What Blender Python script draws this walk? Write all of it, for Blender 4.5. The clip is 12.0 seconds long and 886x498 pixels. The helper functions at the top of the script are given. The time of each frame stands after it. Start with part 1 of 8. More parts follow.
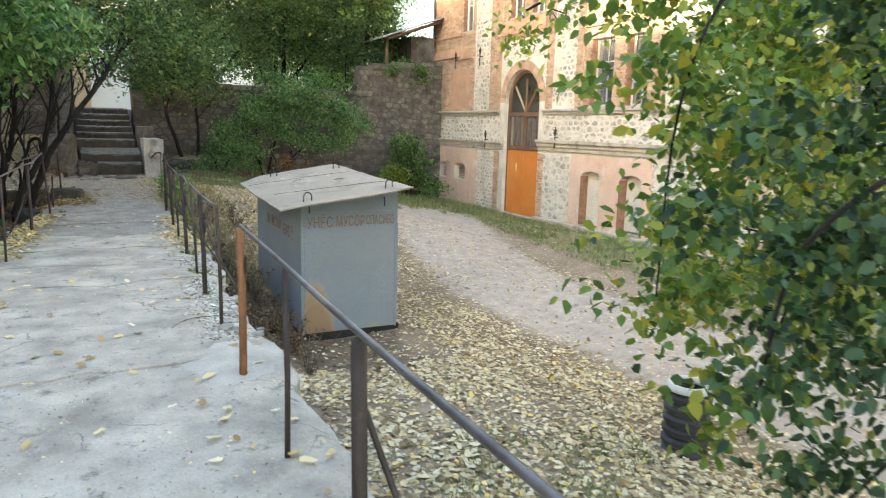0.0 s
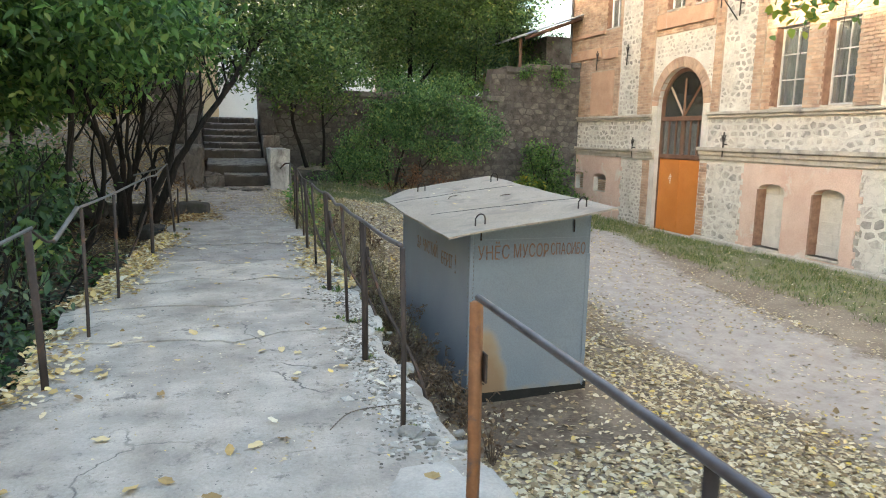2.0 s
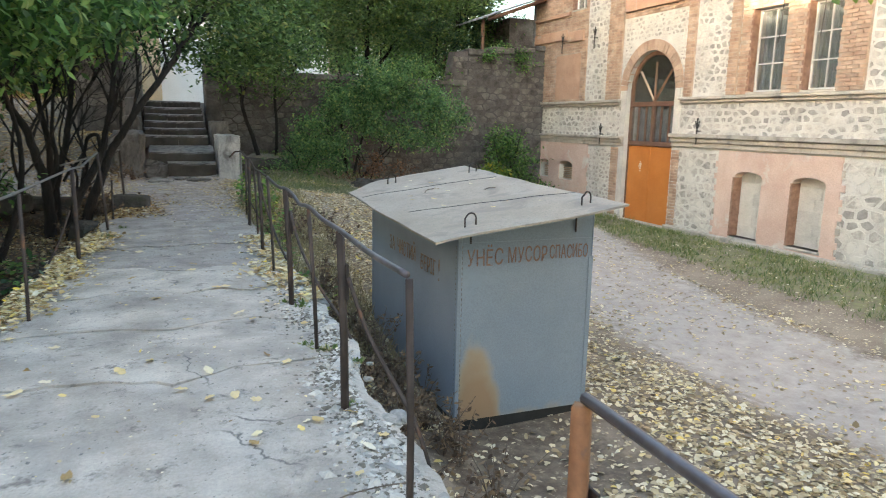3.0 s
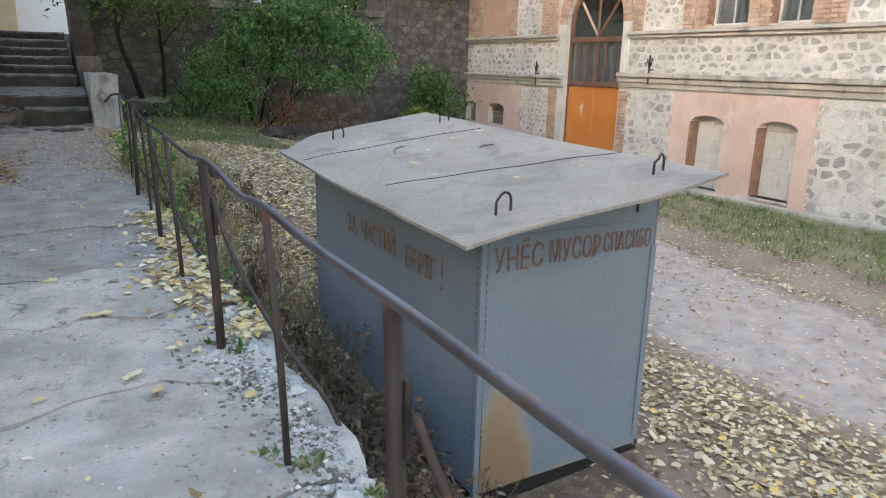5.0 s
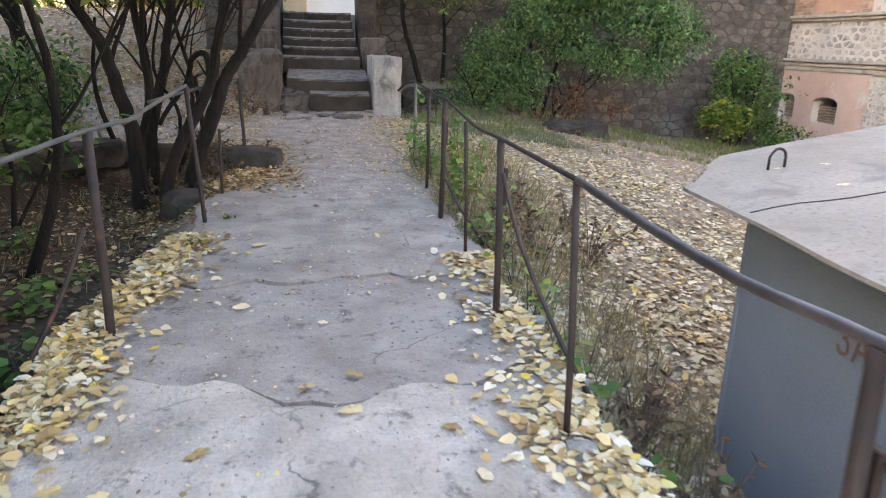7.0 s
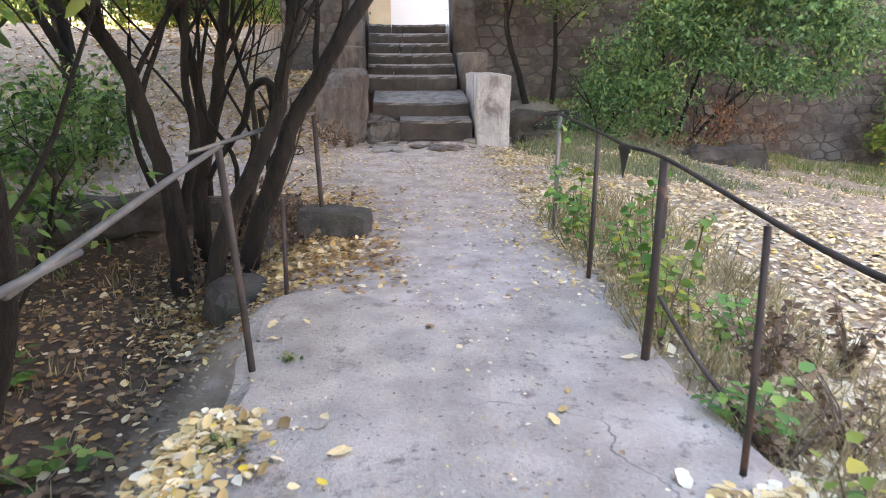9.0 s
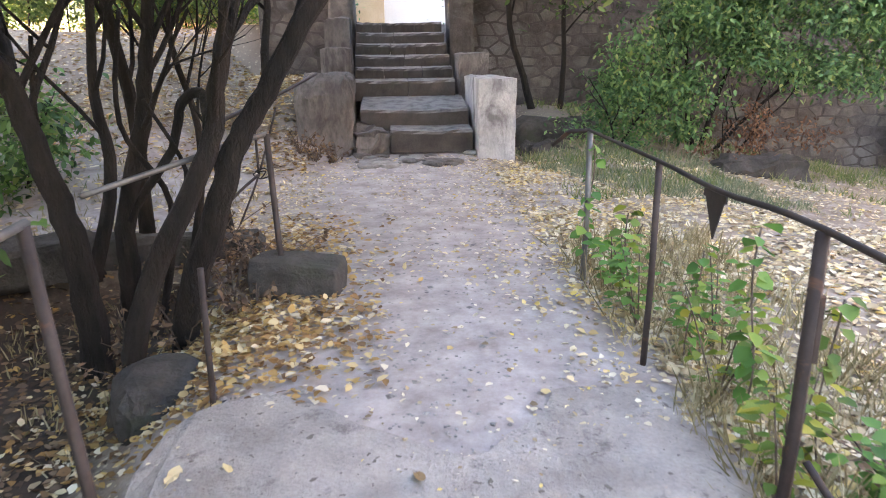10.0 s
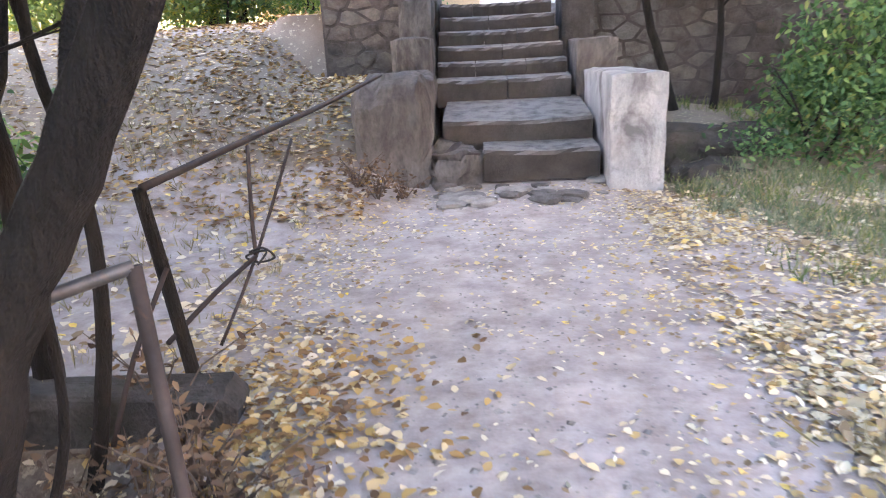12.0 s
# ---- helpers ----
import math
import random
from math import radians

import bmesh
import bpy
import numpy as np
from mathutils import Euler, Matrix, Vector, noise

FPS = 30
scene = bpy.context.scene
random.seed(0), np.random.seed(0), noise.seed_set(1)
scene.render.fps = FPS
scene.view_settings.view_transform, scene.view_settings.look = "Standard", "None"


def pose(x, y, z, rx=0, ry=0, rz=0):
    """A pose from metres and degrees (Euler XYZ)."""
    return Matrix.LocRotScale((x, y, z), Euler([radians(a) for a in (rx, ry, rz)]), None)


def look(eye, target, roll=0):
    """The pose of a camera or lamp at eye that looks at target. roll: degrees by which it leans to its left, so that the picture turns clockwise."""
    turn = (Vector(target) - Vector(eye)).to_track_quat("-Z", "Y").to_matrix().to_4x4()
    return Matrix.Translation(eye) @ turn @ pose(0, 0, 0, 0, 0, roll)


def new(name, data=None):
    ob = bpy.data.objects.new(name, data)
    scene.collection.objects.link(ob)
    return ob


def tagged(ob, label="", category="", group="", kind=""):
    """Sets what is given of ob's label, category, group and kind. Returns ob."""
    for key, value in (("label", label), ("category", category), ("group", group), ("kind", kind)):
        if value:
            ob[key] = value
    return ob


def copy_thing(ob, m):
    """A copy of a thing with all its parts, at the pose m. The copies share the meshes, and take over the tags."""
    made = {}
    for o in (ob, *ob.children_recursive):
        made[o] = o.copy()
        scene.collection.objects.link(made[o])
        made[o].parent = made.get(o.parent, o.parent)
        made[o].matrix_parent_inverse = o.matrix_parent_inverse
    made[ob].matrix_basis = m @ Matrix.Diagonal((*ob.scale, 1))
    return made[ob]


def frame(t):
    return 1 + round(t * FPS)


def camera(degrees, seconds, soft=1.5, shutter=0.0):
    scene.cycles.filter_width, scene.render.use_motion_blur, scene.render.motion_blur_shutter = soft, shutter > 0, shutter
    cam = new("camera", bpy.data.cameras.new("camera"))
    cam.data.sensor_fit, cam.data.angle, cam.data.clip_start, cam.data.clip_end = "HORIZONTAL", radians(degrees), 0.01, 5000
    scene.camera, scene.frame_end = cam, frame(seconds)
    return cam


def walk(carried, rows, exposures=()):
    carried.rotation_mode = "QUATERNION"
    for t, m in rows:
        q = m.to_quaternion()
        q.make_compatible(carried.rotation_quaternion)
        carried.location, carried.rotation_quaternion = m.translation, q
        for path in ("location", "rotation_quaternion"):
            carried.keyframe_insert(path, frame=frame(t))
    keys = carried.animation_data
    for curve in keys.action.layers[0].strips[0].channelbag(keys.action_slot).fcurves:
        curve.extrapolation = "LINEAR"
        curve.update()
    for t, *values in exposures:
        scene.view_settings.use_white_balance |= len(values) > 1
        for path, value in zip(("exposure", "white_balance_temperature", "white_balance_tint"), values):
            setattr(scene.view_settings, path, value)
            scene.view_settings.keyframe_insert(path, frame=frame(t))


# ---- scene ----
cam = camera(65.7, 12.0, 1.0, 0.2)
# seconds, eye, a point two metres ahead, roll
ROWS = [
    (0.0, (-0.001, 0.052, 1.569), (0.885, 1.812, 1.223), 1.6),
    (0.5, (-0.015, 0.711, 1.546), (0.734, 2.542, 1.249), 0.7),
    (1.0, (-0.004, 1.268, 1.512), (0.609, 3.151, 1.232), 1.8),
    (1.5, (-0.074, 1.658, 1.505), (0.511, 3.546, 1.195), 2.7),
    (2.0, (-0.039, 2.172, 1.479), (0.564, 4.05, 1.154), 1.1),
    (2.5, (0.024, 2.686, 1.445), (0.58, 4.569, 1.065), 0.6),
    (3.0, (0.037, 3.178, 1.463), (0.765, 5.005, 1.102), 1.2),
    (5.0, (0.239, 5.266, 1.381), (1.212, 6.935, 0.865), 1.4),
    (5.5, (0.203, 5.774, 1.394), (1.097, 7.492, 0.895), 2.9),
    (6.0, (0.184, 6.383, 1.396), (0.912, 8.175, 0.888), 0.0),
    (6.5, (0.113, 7.059, 1.361), (0.595, 8.933, 0.857), 1.1),
    (7.0, (0.073, 7.697, 1.337), (0.429, 9.579, 0.762), 1.6),
    (9.0, (-0.103, 10.01, 1.363), (0.032, 11.929, 0.817), -0.0),
    (9.5, (-0.046, 10.682, 1.335), (0.136, 12.599, 0.795), -0.8),
    (10.0, (0.01, 11.291, 1.352), (0.146, 13.211, 0.81), -0.7),
    (10.5, (0.044, 11.9, 1.374), (0.291, 13.819, 0.866), 0.1),
    (11.0, (0.087, 12.539, 1.37), (0.198, 14.489, 0.94), -1.3),
    (11.5, (0.132, 13.16, 1.317), (0.156, 15.101, 0.833), -0.3),
    (12.0, (0.049, 13.93, 1.34), (-0.097, 15.846, 0.784), -3.0),
]
walk(cam, [(t, look(eye, ahead, roll)) for t, eye, ahead, roll in ROWS], [(0.0, 3.55, 6850, 10), (2.0, 3.36, 6750, 11), (3.0, 3.36, 6500, 11), (5.5, 3.26, 6250, 18), (7.0, 3.82, 6600, 25), (9.0, 4.42, 6700, 28), (10.5, 4.56, 6500, 29), (11.5, 4.80, 6400, 30), (12.0, 4.78, 6280, 32)])

# ---------------------------------------------------------------- light
SUN_DIR = Vector((-0.86, -0.45, 0.115)).normalized()      # towards the sun
world = bpy.data.worlds.new("evening_sky")
scene.world = world
world.use_nodes = True
wn = world.node_tree.nodes
sky = wn.new("ShaderNodeTexSky")
sky.sky_type = "NISHITA"
sky.sun_disc = False
sky.sun_elevation = math.asin(SUN_DIR.z)
sky.sun_rotation = math.atan2(SUN_DIR.x, SUN_DIR.y)
sky.air_density, sky.dust_density, sky.ozone_density = 1.0, 1.5, 1.0
world.node_tree.links.new(sky.outputs[0], wn["Background"].inputs[0])
wn["Background"].inputs[1].default_value = 0.15
sun_data = bpy.data.lights.new("sun", "SUN")
sun_data.energy, sun_data.angle, sun_data.color = 2.0, radians(0.6), (1.0, 0.80, 0.55)
sun = new("sun", sun_data)
sun.matrix_world = look((-30, -20, 30), Vector((-30, -20, 30)) - SUN_DIR)


# ---------------------------------------------------------------- materials
def surface(name, dark, light, rough=0.85, scale=3.0, fine=45.0, bump=0.4, depth=0.01, vary=0.0, tint=None, tint_scale=0.8,
            tint_at=0.55, tint_soft=0.12, metal=0.0, stretch=(1, 1, 1), spots=None, spot_scale=14.0, spot_at=0.68, cracks=0.0, dust=None):
    """A weathered surface: two-scale colour noise, optional large stains and small spots, fine relief."""
    m = bpy.data.materials.new(name)
    m.use_nodes = True
    nt = m.node_tree
    n, k = nt.nodes, nt.links.new
    bsdf = n["Principled BSDF"]
    geo = n.new("ShaderNodeNewGeometry")
    mp = n.new("ShaderNodeMapping")
    mp.inputs["Scale"].default_value = stretch
    k(geo.outputs["Position"], mp.inputs[0])

    def noise_tex(s, detail=6.0, rough_=0.6, distort=0.0):
        t = n.new("ShaderNodeTexNoise")
        t.inputs["Scale"].default_value, t.inputs["Detail"].default_value = s, detail
        t.inputs["Roughness"].default_value, t.inputs["Distortion"].default_value = rough_, distort
        k(mp.outputs[0], t.inputs["Vector"])
        return t.outputs["Fac"]

    def ramp(fac, lo, hi, a=(0, 0, 0, 1), b=(1, 1, 1, 1)):
        r = n.new("ShaderNodeValToRGB")
        r.color_ramp.elements[0].position, r.color_ramp.elements[1].position = lo, hi
        r.color_ramp.elements[0].color, r.color_ramp.elements[1].color = a, b
        k(fac, r.inputs[0])
        return r.outputs[0]

    def mix(kind, fac, a, b):
        x = n.new("ShaderNodeMix")
        x.data_type, x.blend_type = "RGBA", kind
        for sock, v in ((x.inputs[0], fac), (x.inputs[6], a), (x.inputs[7], b)):
            if isinstance(v, (int, float)):
                sock.default_value = v
            elif isinstance(v, tuple):
                sock.default_value = (*v, 1)
            else:
                k(v, sock)
        return x.outputs[2]

    col = ramp(noise_tex(scale), 0.32, 0.68, (*dark, 1), (*light, 1))
    f = noise_tex(fine, 4.0, 0.7)
    col = mix("MULTIPLY", 0.55, col, ramp(f, 0.25, 0.62, (0.55, 0.55, 0.55, 1), (1, 1, 1, 1)))
    if vary:
        info = n.new("ShaderNodeObjectInfo")
        add = n.new("ShaderNodeMath")
        k(info.outputs["Random"], add.inputs[0])
        k(geo.outputs["Random Per Island"], add.inputs[1])
        fr = n.new("ShaderNodeMath")
        fr.operation = "FRACT"
        k(add.outputs[0], fr.inputs[0])
        col = mix("MULTIPLY", vary, col, ramp(fr.outputs[0], 0.0, 1.0, (0.32, 0.30, 0.29, 1), (1.25, 1.2, 1.12, 1)))
    if tint:
        col = mix("MIX", ramp(noise_tex(tint_scale, 8.0, 0.65, 0.6), tint_at, tint_at + tint_soft), col, tint)
    if cracks:
        vo = n.new("ShaderNodeTexVoronoi")
        vo.feature = "DISTANCE_TO_EDGE"
        vo.inputs["Scale"].default_value = cracks
        wv = n.new("ShaderNodeTexNoise")
        wv.inputs["Scale"].default_value, wv.inputs["Detail"].default_value = 3.0, 6.0
        k(geo.outputs["Position"], wv.inputs["Vector"])
        sc = n.new("ShaderNodeVectorMath")
        sc.operation = "MULTIPLY_ADD"
        sc.inputs[1].default_value = (0.5, 0.5, 0.5)
        k(wv.outputs["Color"], sc.inputs[0])
        k(geo.outputs["Position"], sc.inputs[2])
        k(sc.outputs[0], vo.inputs["Vector"])
        line = ramp(vo.outputs["Distance"], 0.001, 0.008, (1, 1, 1, 1), (0, 0, 0, 1))
        gate = ramp(noise_tex(1.3, 2.0), 0.50, 0.60)
        both = mix("MULTIPLY", 1.0, line, gate)
        col = mix("MIX", both, col, (0.14, 0.13, 0.12))
        col = mix("MIX", ramp(noise_tex(7.0, 8.0, 0.75), 0.56, 0.66), col, tuple(v * 0.62 for v in dark))
    # Upward faces coloured paler: settled dust, and skylight on treads put into colour.
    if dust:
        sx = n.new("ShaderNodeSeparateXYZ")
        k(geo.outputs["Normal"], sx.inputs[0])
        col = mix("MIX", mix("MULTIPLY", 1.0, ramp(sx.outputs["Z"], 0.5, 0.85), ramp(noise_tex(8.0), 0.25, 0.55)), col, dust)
    if spots:
        col = mix("MIX", ramp(noise_tex(spot_scale, 3.0, 0.5), spot_at, spot_at + 0.03), col, spots)
    k(col, bsdf.inputs["Base Color"])
    bsdf.inputs["Metallic"].default_value = metal
    k(ramp(f, 0.2, 0.8, (rough - 0.08,) * 3 + (1,), (min(1, rough + 0.1),) * 3 + (1,)), bsdf.inputs["Roughness"])
    bsdf.inputs["Specular IOR Level"].default_value = 0.35
    coarse = n.new("ShaderNodeBump")
    coarse.inputs["Strength"].default_value, coarse.inputs["Distance"].default_value = bump * 0.8, depth * 2.5
    k(noise_tex(fine * 0.22, 6.0, 0.7), coarse.inputs["Height"])
    b = n.new("ShaderNodeBump")
    b.inputs["Strength"].default_value, b.inputs["Distance"].default_value = bump, depth
    k(f, b.inputs["Height"])
    k(coarse.outputs[0], b.inputs["Normal"])
    k(b.outputs[0], bsdf.inputs["Normal"])
    return m


def foliage(name, colours, glow=0.35, rough=0.55):
    """Thin leaves: colour by island, light passes through them."""
    m = bpy.data.materials.new(name)
    m.use_nodes = True
    nt = m.node_tree
    n, k = nt.nodes, nt.links.new
    bsdf = n["Principled BSDF"]
    geo = n.new("ShaderNodeNewGeometry")
    r = n.new("ShaderNodeValToRGB")
    while len(r.color_ramp.elements) < len(colours):
        r.color_ramp.elements.new(0.5)
    for i, (at, c) in enumerate(colours):
        r.color_ramp.elements[i].position, r.color_ramp.elements[i].color = at, (*c, 1)
    info = n.new("ShaderNodeObjectInfo")
    add = n.new("ShaderNodeMath")
    fr = n.new("ShaderNodeMath")
    fr.operation = "FRACT"
    k(info.outputs["Random"], add.inputs[0])
    k(geo.outputs["Random Per Island"], add.inputs[1])
    k(add.outputs[0], fr.inputs[0])
    k(fr.outputs[0], r.inputs[0])
    k(r.outputs[0], bsdf.inputs["Base Color"])
    bsdf.inputs["Roughness"].default_value = rough
    tr = n.new("ShaderNodeBsdfTranslucent")
    k(r.outputs[0], tr.inputs[0])
    mx = n.new("ShaderNodeMixShader")
    mx.inputs[0].default_value = glow
    k(bsdf.outputs[0], mx.inputs[1])
    k(tr.outputs[0], mx.inputs[2])
    k(mx.outputs[0], n["Material Output"].inputs[0])
    return m


M_CONCRETE = surface("worn_concrete", (0.35, 0.312, 0.274), (0.69, 0.625, 0.55), 0.9, 2.2, 60, 0.9, 0.010, 0.15, (0.348, 0.314, 0.281), 1.1, 0.54, 0.16, spots=(0.22, 0.20, 0.18), spot_scale=38, spot_at=0.68, cracks=0.75)
M_DUSTY = surface("soil_dusted_concrete", (0.30, 0.265, 0.24), (0.53, 0.475, 0.43), 0.93, 2.6, 60, 0.9, 0.010, 0.15, (0.36, 0.335, 0.31), 1.1, 0.54, 0.16, spots=(0.17, 0.145, 0.125), spot_scale=30, spot_at=0.66, cracks=0.75)
M_PATCH = surface("pale_concrete_skim", (0.36, 0.33, 0.295), (0.56, 0.52, 0.47), 0.9, 3, 60, 0.6, 0.006, 0.0, (0.45, 0.42, 0.38), 3.0, 0.6, 0.1)
M_CHIP = surface("pale_concrete_chips", (0.40, 0.385, 0.36), (0.68, 0.66, 0.62), 0.93, 9, 50, 0.7, 0.008, 0.6)
M_HUMUS = surface("dark_soil_crumbs", (0.13, 0.112, 0.092), (0.26, 0.23, 0.19), 0.95, 9, 50, 0.8, 0.008, 0.4)
M_EDGE = surface("broken_concrete", (0.286, 0.275, 0.253), (0.506, 0.484, 0.451), 0.95, 5, 40, 0.9, 0.02, 0.2, (0.165, 0.165, 0.121), 2.0)
M_CHEEK = surface("weathered_cheek_concrete", (0.115, 0.102, 0.094), (0.26, 0.235, 0.215), 0.93, 6, 40, 1.0, 0.03, 0.0, (0.085, 0.075, 0.07), 2.6, 0.52, 0.12, 0.0, (1, 1, 0.4))
# The pale last tone carries dust and the light that treads catch.
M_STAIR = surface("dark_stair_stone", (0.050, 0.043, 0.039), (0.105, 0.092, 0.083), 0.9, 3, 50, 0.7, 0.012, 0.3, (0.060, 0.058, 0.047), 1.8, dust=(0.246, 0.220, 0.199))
M_DARKSTONE = surface("dark_mossy_stone", (0.04, 0.037, 0.033), (0.11, 0.10, 0.09), 0.93, 5, 45, 0.9, 0.02, 0.0, (0.06, 0.062, 0.045), 3.0)
M_BLOCK = surface("limewashed_concrete", (0.31, 0.31, 0.315), (0.55, 0.55, 0.545), 0.9, 5, 45, 0.9, 0.02, 0.0, (0.17, 0.165, 0.165), 2.6, 0.54, 0.1, 0.0, (1, 1, 0.6))
M_MORTAR = surface("pale_mortar", (0.497, 0.471, 0.425), (0.701, 0.673, 0.614), 0.95, 2, 35, 0.7, 0.015)
M_STONE = surface("facade_rubble_stone", (0.36, 0.345, 0.325), (0.62, 0.595, 0.55), 0.9, 6, 45, 0.7, 0.014, 0.55, (0.60, 0.57, 0.515), 2.3, 0.50, 0.10)
M_BRICK = surface("red_brick", (0.409, 0.263, 0.189), (0.558, 0.414, 0.307), 0.9, 4, 50, 0.5, 0.006, 0.35, (0.484, 0.493, 0.425), 2.0, 0.62, 0.12)
M_REVEAL = surface("brown_brick_reveal", (0.20, 0.11, 0.075), (0.34, 0.20, 0.14), 0.9, 9, 50, 0.5, 0.006, 0.0, (0.30, 0.26, 0.22), 3.0, 0.62, 0.1)
M_BRICKBED = surface("brick_joint_mortar", (0.36, 0.265, 0.20), (0.50, 0.40, 0.315), 0.95, 4, 40, 0.5)
M_PINK = surface("faded_pink_plaster", (0.543, 0.378, 0.308), (0.660, 0.504, 0.418), 0.92, 1.5, 40, 0.35, 0.006, 0.0, (0.582, 0.567, 0.506), 1.4, 0.56, 0.12)
M_ORANGEPLASTER = surface("orange_brick_plaster", (0.418, 0.246, 0.168), (0.532, 0.347, 0.240), 0.92, 2.2, 45, 0.4, 0.006, 0.0, (0.437, 0.426, 0.372), 1.2, 0.6, 0.12)
M_LEDGE = surface("weathered_ledge_stone", (0.36, 0.33, 0.28), (0.52, 0.47, 0.40), 0.92, 3, 45, 0.6, 0.012, 0.0, (0.20, 0.19, 0.17), 2.5, 0.56, 0.12)
M_WHITEBLOCK = surface("whitewashed_block", (0.52, 0.50, 0.45), (0.66, 0.63, 0.57), 0.92, 3, 40, 0.4, 0.006, 0.15)
M_RWALL = surface("brown_retaining_stone", (0.098, 0.087, 0.079), (0.228, 0.205, 0.188), 0.93, 4, 40, 0.9, 0.02, 0.6, (0.205, 0.195, 0.185), 0.7, 0.55, 0.12)
M_RMORTAR = surface("dark_wall_mortar", (0.085, 0.075, 0.069), (0.149, 0.130, 0.119), 0.95, 3, 40, 0.8, 0.015)
M_DOOR = surface("orange_painted_steel", (0.497, 0.167, 0.035), (0.589, 0.221, 0.055), 0.55, 1.2, 60, 0.12, 0.003, 0.0, (0.460, 0.167, 0.050), 1.6, 0.6, 0.2)
M_DOORFRAME = surface("brown_painted_wood", (0.13, 0.068, 0.045), (0.21, 0.115, 0.075), 0.7, 4, 60, 0.3, 0.004)
M_PALEWOOD = surface("weathered_grey_wood", (0.42, 0.42, 0.41), (0.60, 0.60, 0.58), 0.8, 6, 60, 0.3, 0.004)
M_WINFRAME = surface("old_window_wood", (0.30, 0.22, 0.16), (0.46, 0.36, 0.27), 0.8, 6, 60, 0.3, 0.004)
M_WHITEFRAME = surface("white_window_frame", (0.72, 0.73, 0.75), (0.80, 0.81, 0.82), 0.5, 2, 60, 0.05, 0.002)
M_BOX = surface("grey_blue_steel_paint", (0.188, 0.226, 0.278), (0.232, 0.273, 0.326), 0.5, 1.2, 80, 0.1, 0.003, 0.0, (0.204, 0.250, 0.305), 1.6, 0.55, 0.2)
M_ROOF = surface("grey_roofing_sheet", (0.30, 0.262, 0.215), (0.41, 0.36, 0.305), 0.92, 1.3, 55, 0.45, 0.006, 0.0, (0.24, 0.212, 0.185), 2.4, 0.52, 0.12, spots=(0.25, 0.225, 0.195), spot_scale=34, spot_at=0.62)
M_PIPE = surface("rusty_painted_pipe", (0.034, 0.025, 0.022), (0.076, 0.057, 0.051), 0.68, 5, 60, 0.3, 0.003, 0.2, (0.13, 0.062, 0.035), 6, 0.58, 0.1, 0.15)
M_RUSTPIPE = surface("orange_rusted_pipe", (0.20, 0.085, 0.04), (0.32, 0.15, 0.07), 0.7, 8, 60, 0.4, 0.003, 0.0, (0.11, 0.08, 0.075), 6, 0.55, 0.1, 0.3)
M_RAIL = surface("worn_bare_rail", (0.085, 0.068, 0.068), (0.20, 0.17, 0.175), 0.45, 4, 50, 0.3, 0.003, 0.0, (0.13, 0.075, 0.05), 5, 0.62, 0.1, 0.6)
M_GALV = surface("bare_grey_pipe", (0.12, 0.115, 0.11), (0.22, 0.21, 0.20), 0.5, 6, 60, 0.25, 0.003, 0.0, (0.20, 0.15, 0.12), 7, 0.6, 0.1, 0.5)
M_BLACK = surface("black_bitumen", (0.012, 0.012, 0.012), (0.03, 0.028, 0.026), 0.7, 6, 50, 0.5, 0.006)
M_RUBBER = surface("black_corrugated_plastic", (0.025, 0.025, 0.028), (0.055, 0.055, 0.06), 0.5, 6, 50, 0.1, 0.003)
M_PALEPLASTIC = surface("pale_grey_plastic", (0.52, 0.52, 0.53), (0.64, 0.64, 0.65), 0.55, 6, 50, 0.1, 0.003)
M_BARK = surface("dark_bark", (0.011, 0.009, 0.008), (0.036, 0.029, 0.024), 0.95, 9, 35, 1.0, 0.03, 0.0, (0.046, 0.044, 0.032), 3, 0.62, 0.15, 0.0, (1, 1, 0.25))
M_TWIG = surface("dry_twig", (0.10, 0.075, 0.06), (0.20, 0.155, 0.12), 0.95, 12, 40, 0.4, 0.004, 0.3)
M_WHITEWALL = surface("pale_rendered_wall", (0.70, 0.69, 0.66), (0.80, 0.79, 0.76), 0.9, 0.8, 30, 0.2, 0.006)
M_OCHREWALL = surface("sun_warmed_render", (0.55, 0.38, 0.22), (0.68, 0.50, 0.31), 0.9, 1.2, 30, 0.3, 0.006, 0.0, (0.62, 0.52, 0.40), 1.5, 0.6, 0.15)
M_SHEDROOF = surface("grey_slate_sheet", (0.34, 0.34, 0.35), (0.48, 0.48, 0.48), 0.85, 2, 40, 0.3, 0.006)
M_LETTERWORN = surface("worn_brown_lettering", (0.17, 0.115, 0.085), (0.27, 0.19, 0.14), 0.8, 12, 60, 0.1, 0.002, 0.0, (0.205, 0.245, 0.295), 9, 0.56, 0.06)
M_LETTER = surface("rust_brown_lettering", (0.17, 0.10, 0.075), (0.28, 0.17, 0.13), 0.8, 12, 60, 0.1, 0.002, 0.0, (0.20, 0.24, 0.29), 16, 0.62, 0.06)
M_WHITEPAINT = surface("white_paint_mark", (0.70, 0.66, 0.60), (0.80, 0.77, 0.72), 0.7, 6, 60, 0.1, 0.002)
M_DARKIRON = surface("dark_iron", (0.03, 0.028, 0.027), (0.07, 0.06, 0.055), 0.7, 8, 60, 0.3, 0.003, 0.0, None, metal=0.4)
M_ROCK = surface("grey_rubble", (0.24, 0.225, 0.21), (0.42, 0.40, 0.38), 0.92, 6, 45, 0.8, 0.012, 0.45)
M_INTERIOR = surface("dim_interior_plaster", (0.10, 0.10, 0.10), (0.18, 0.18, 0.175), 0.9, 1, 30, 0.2)
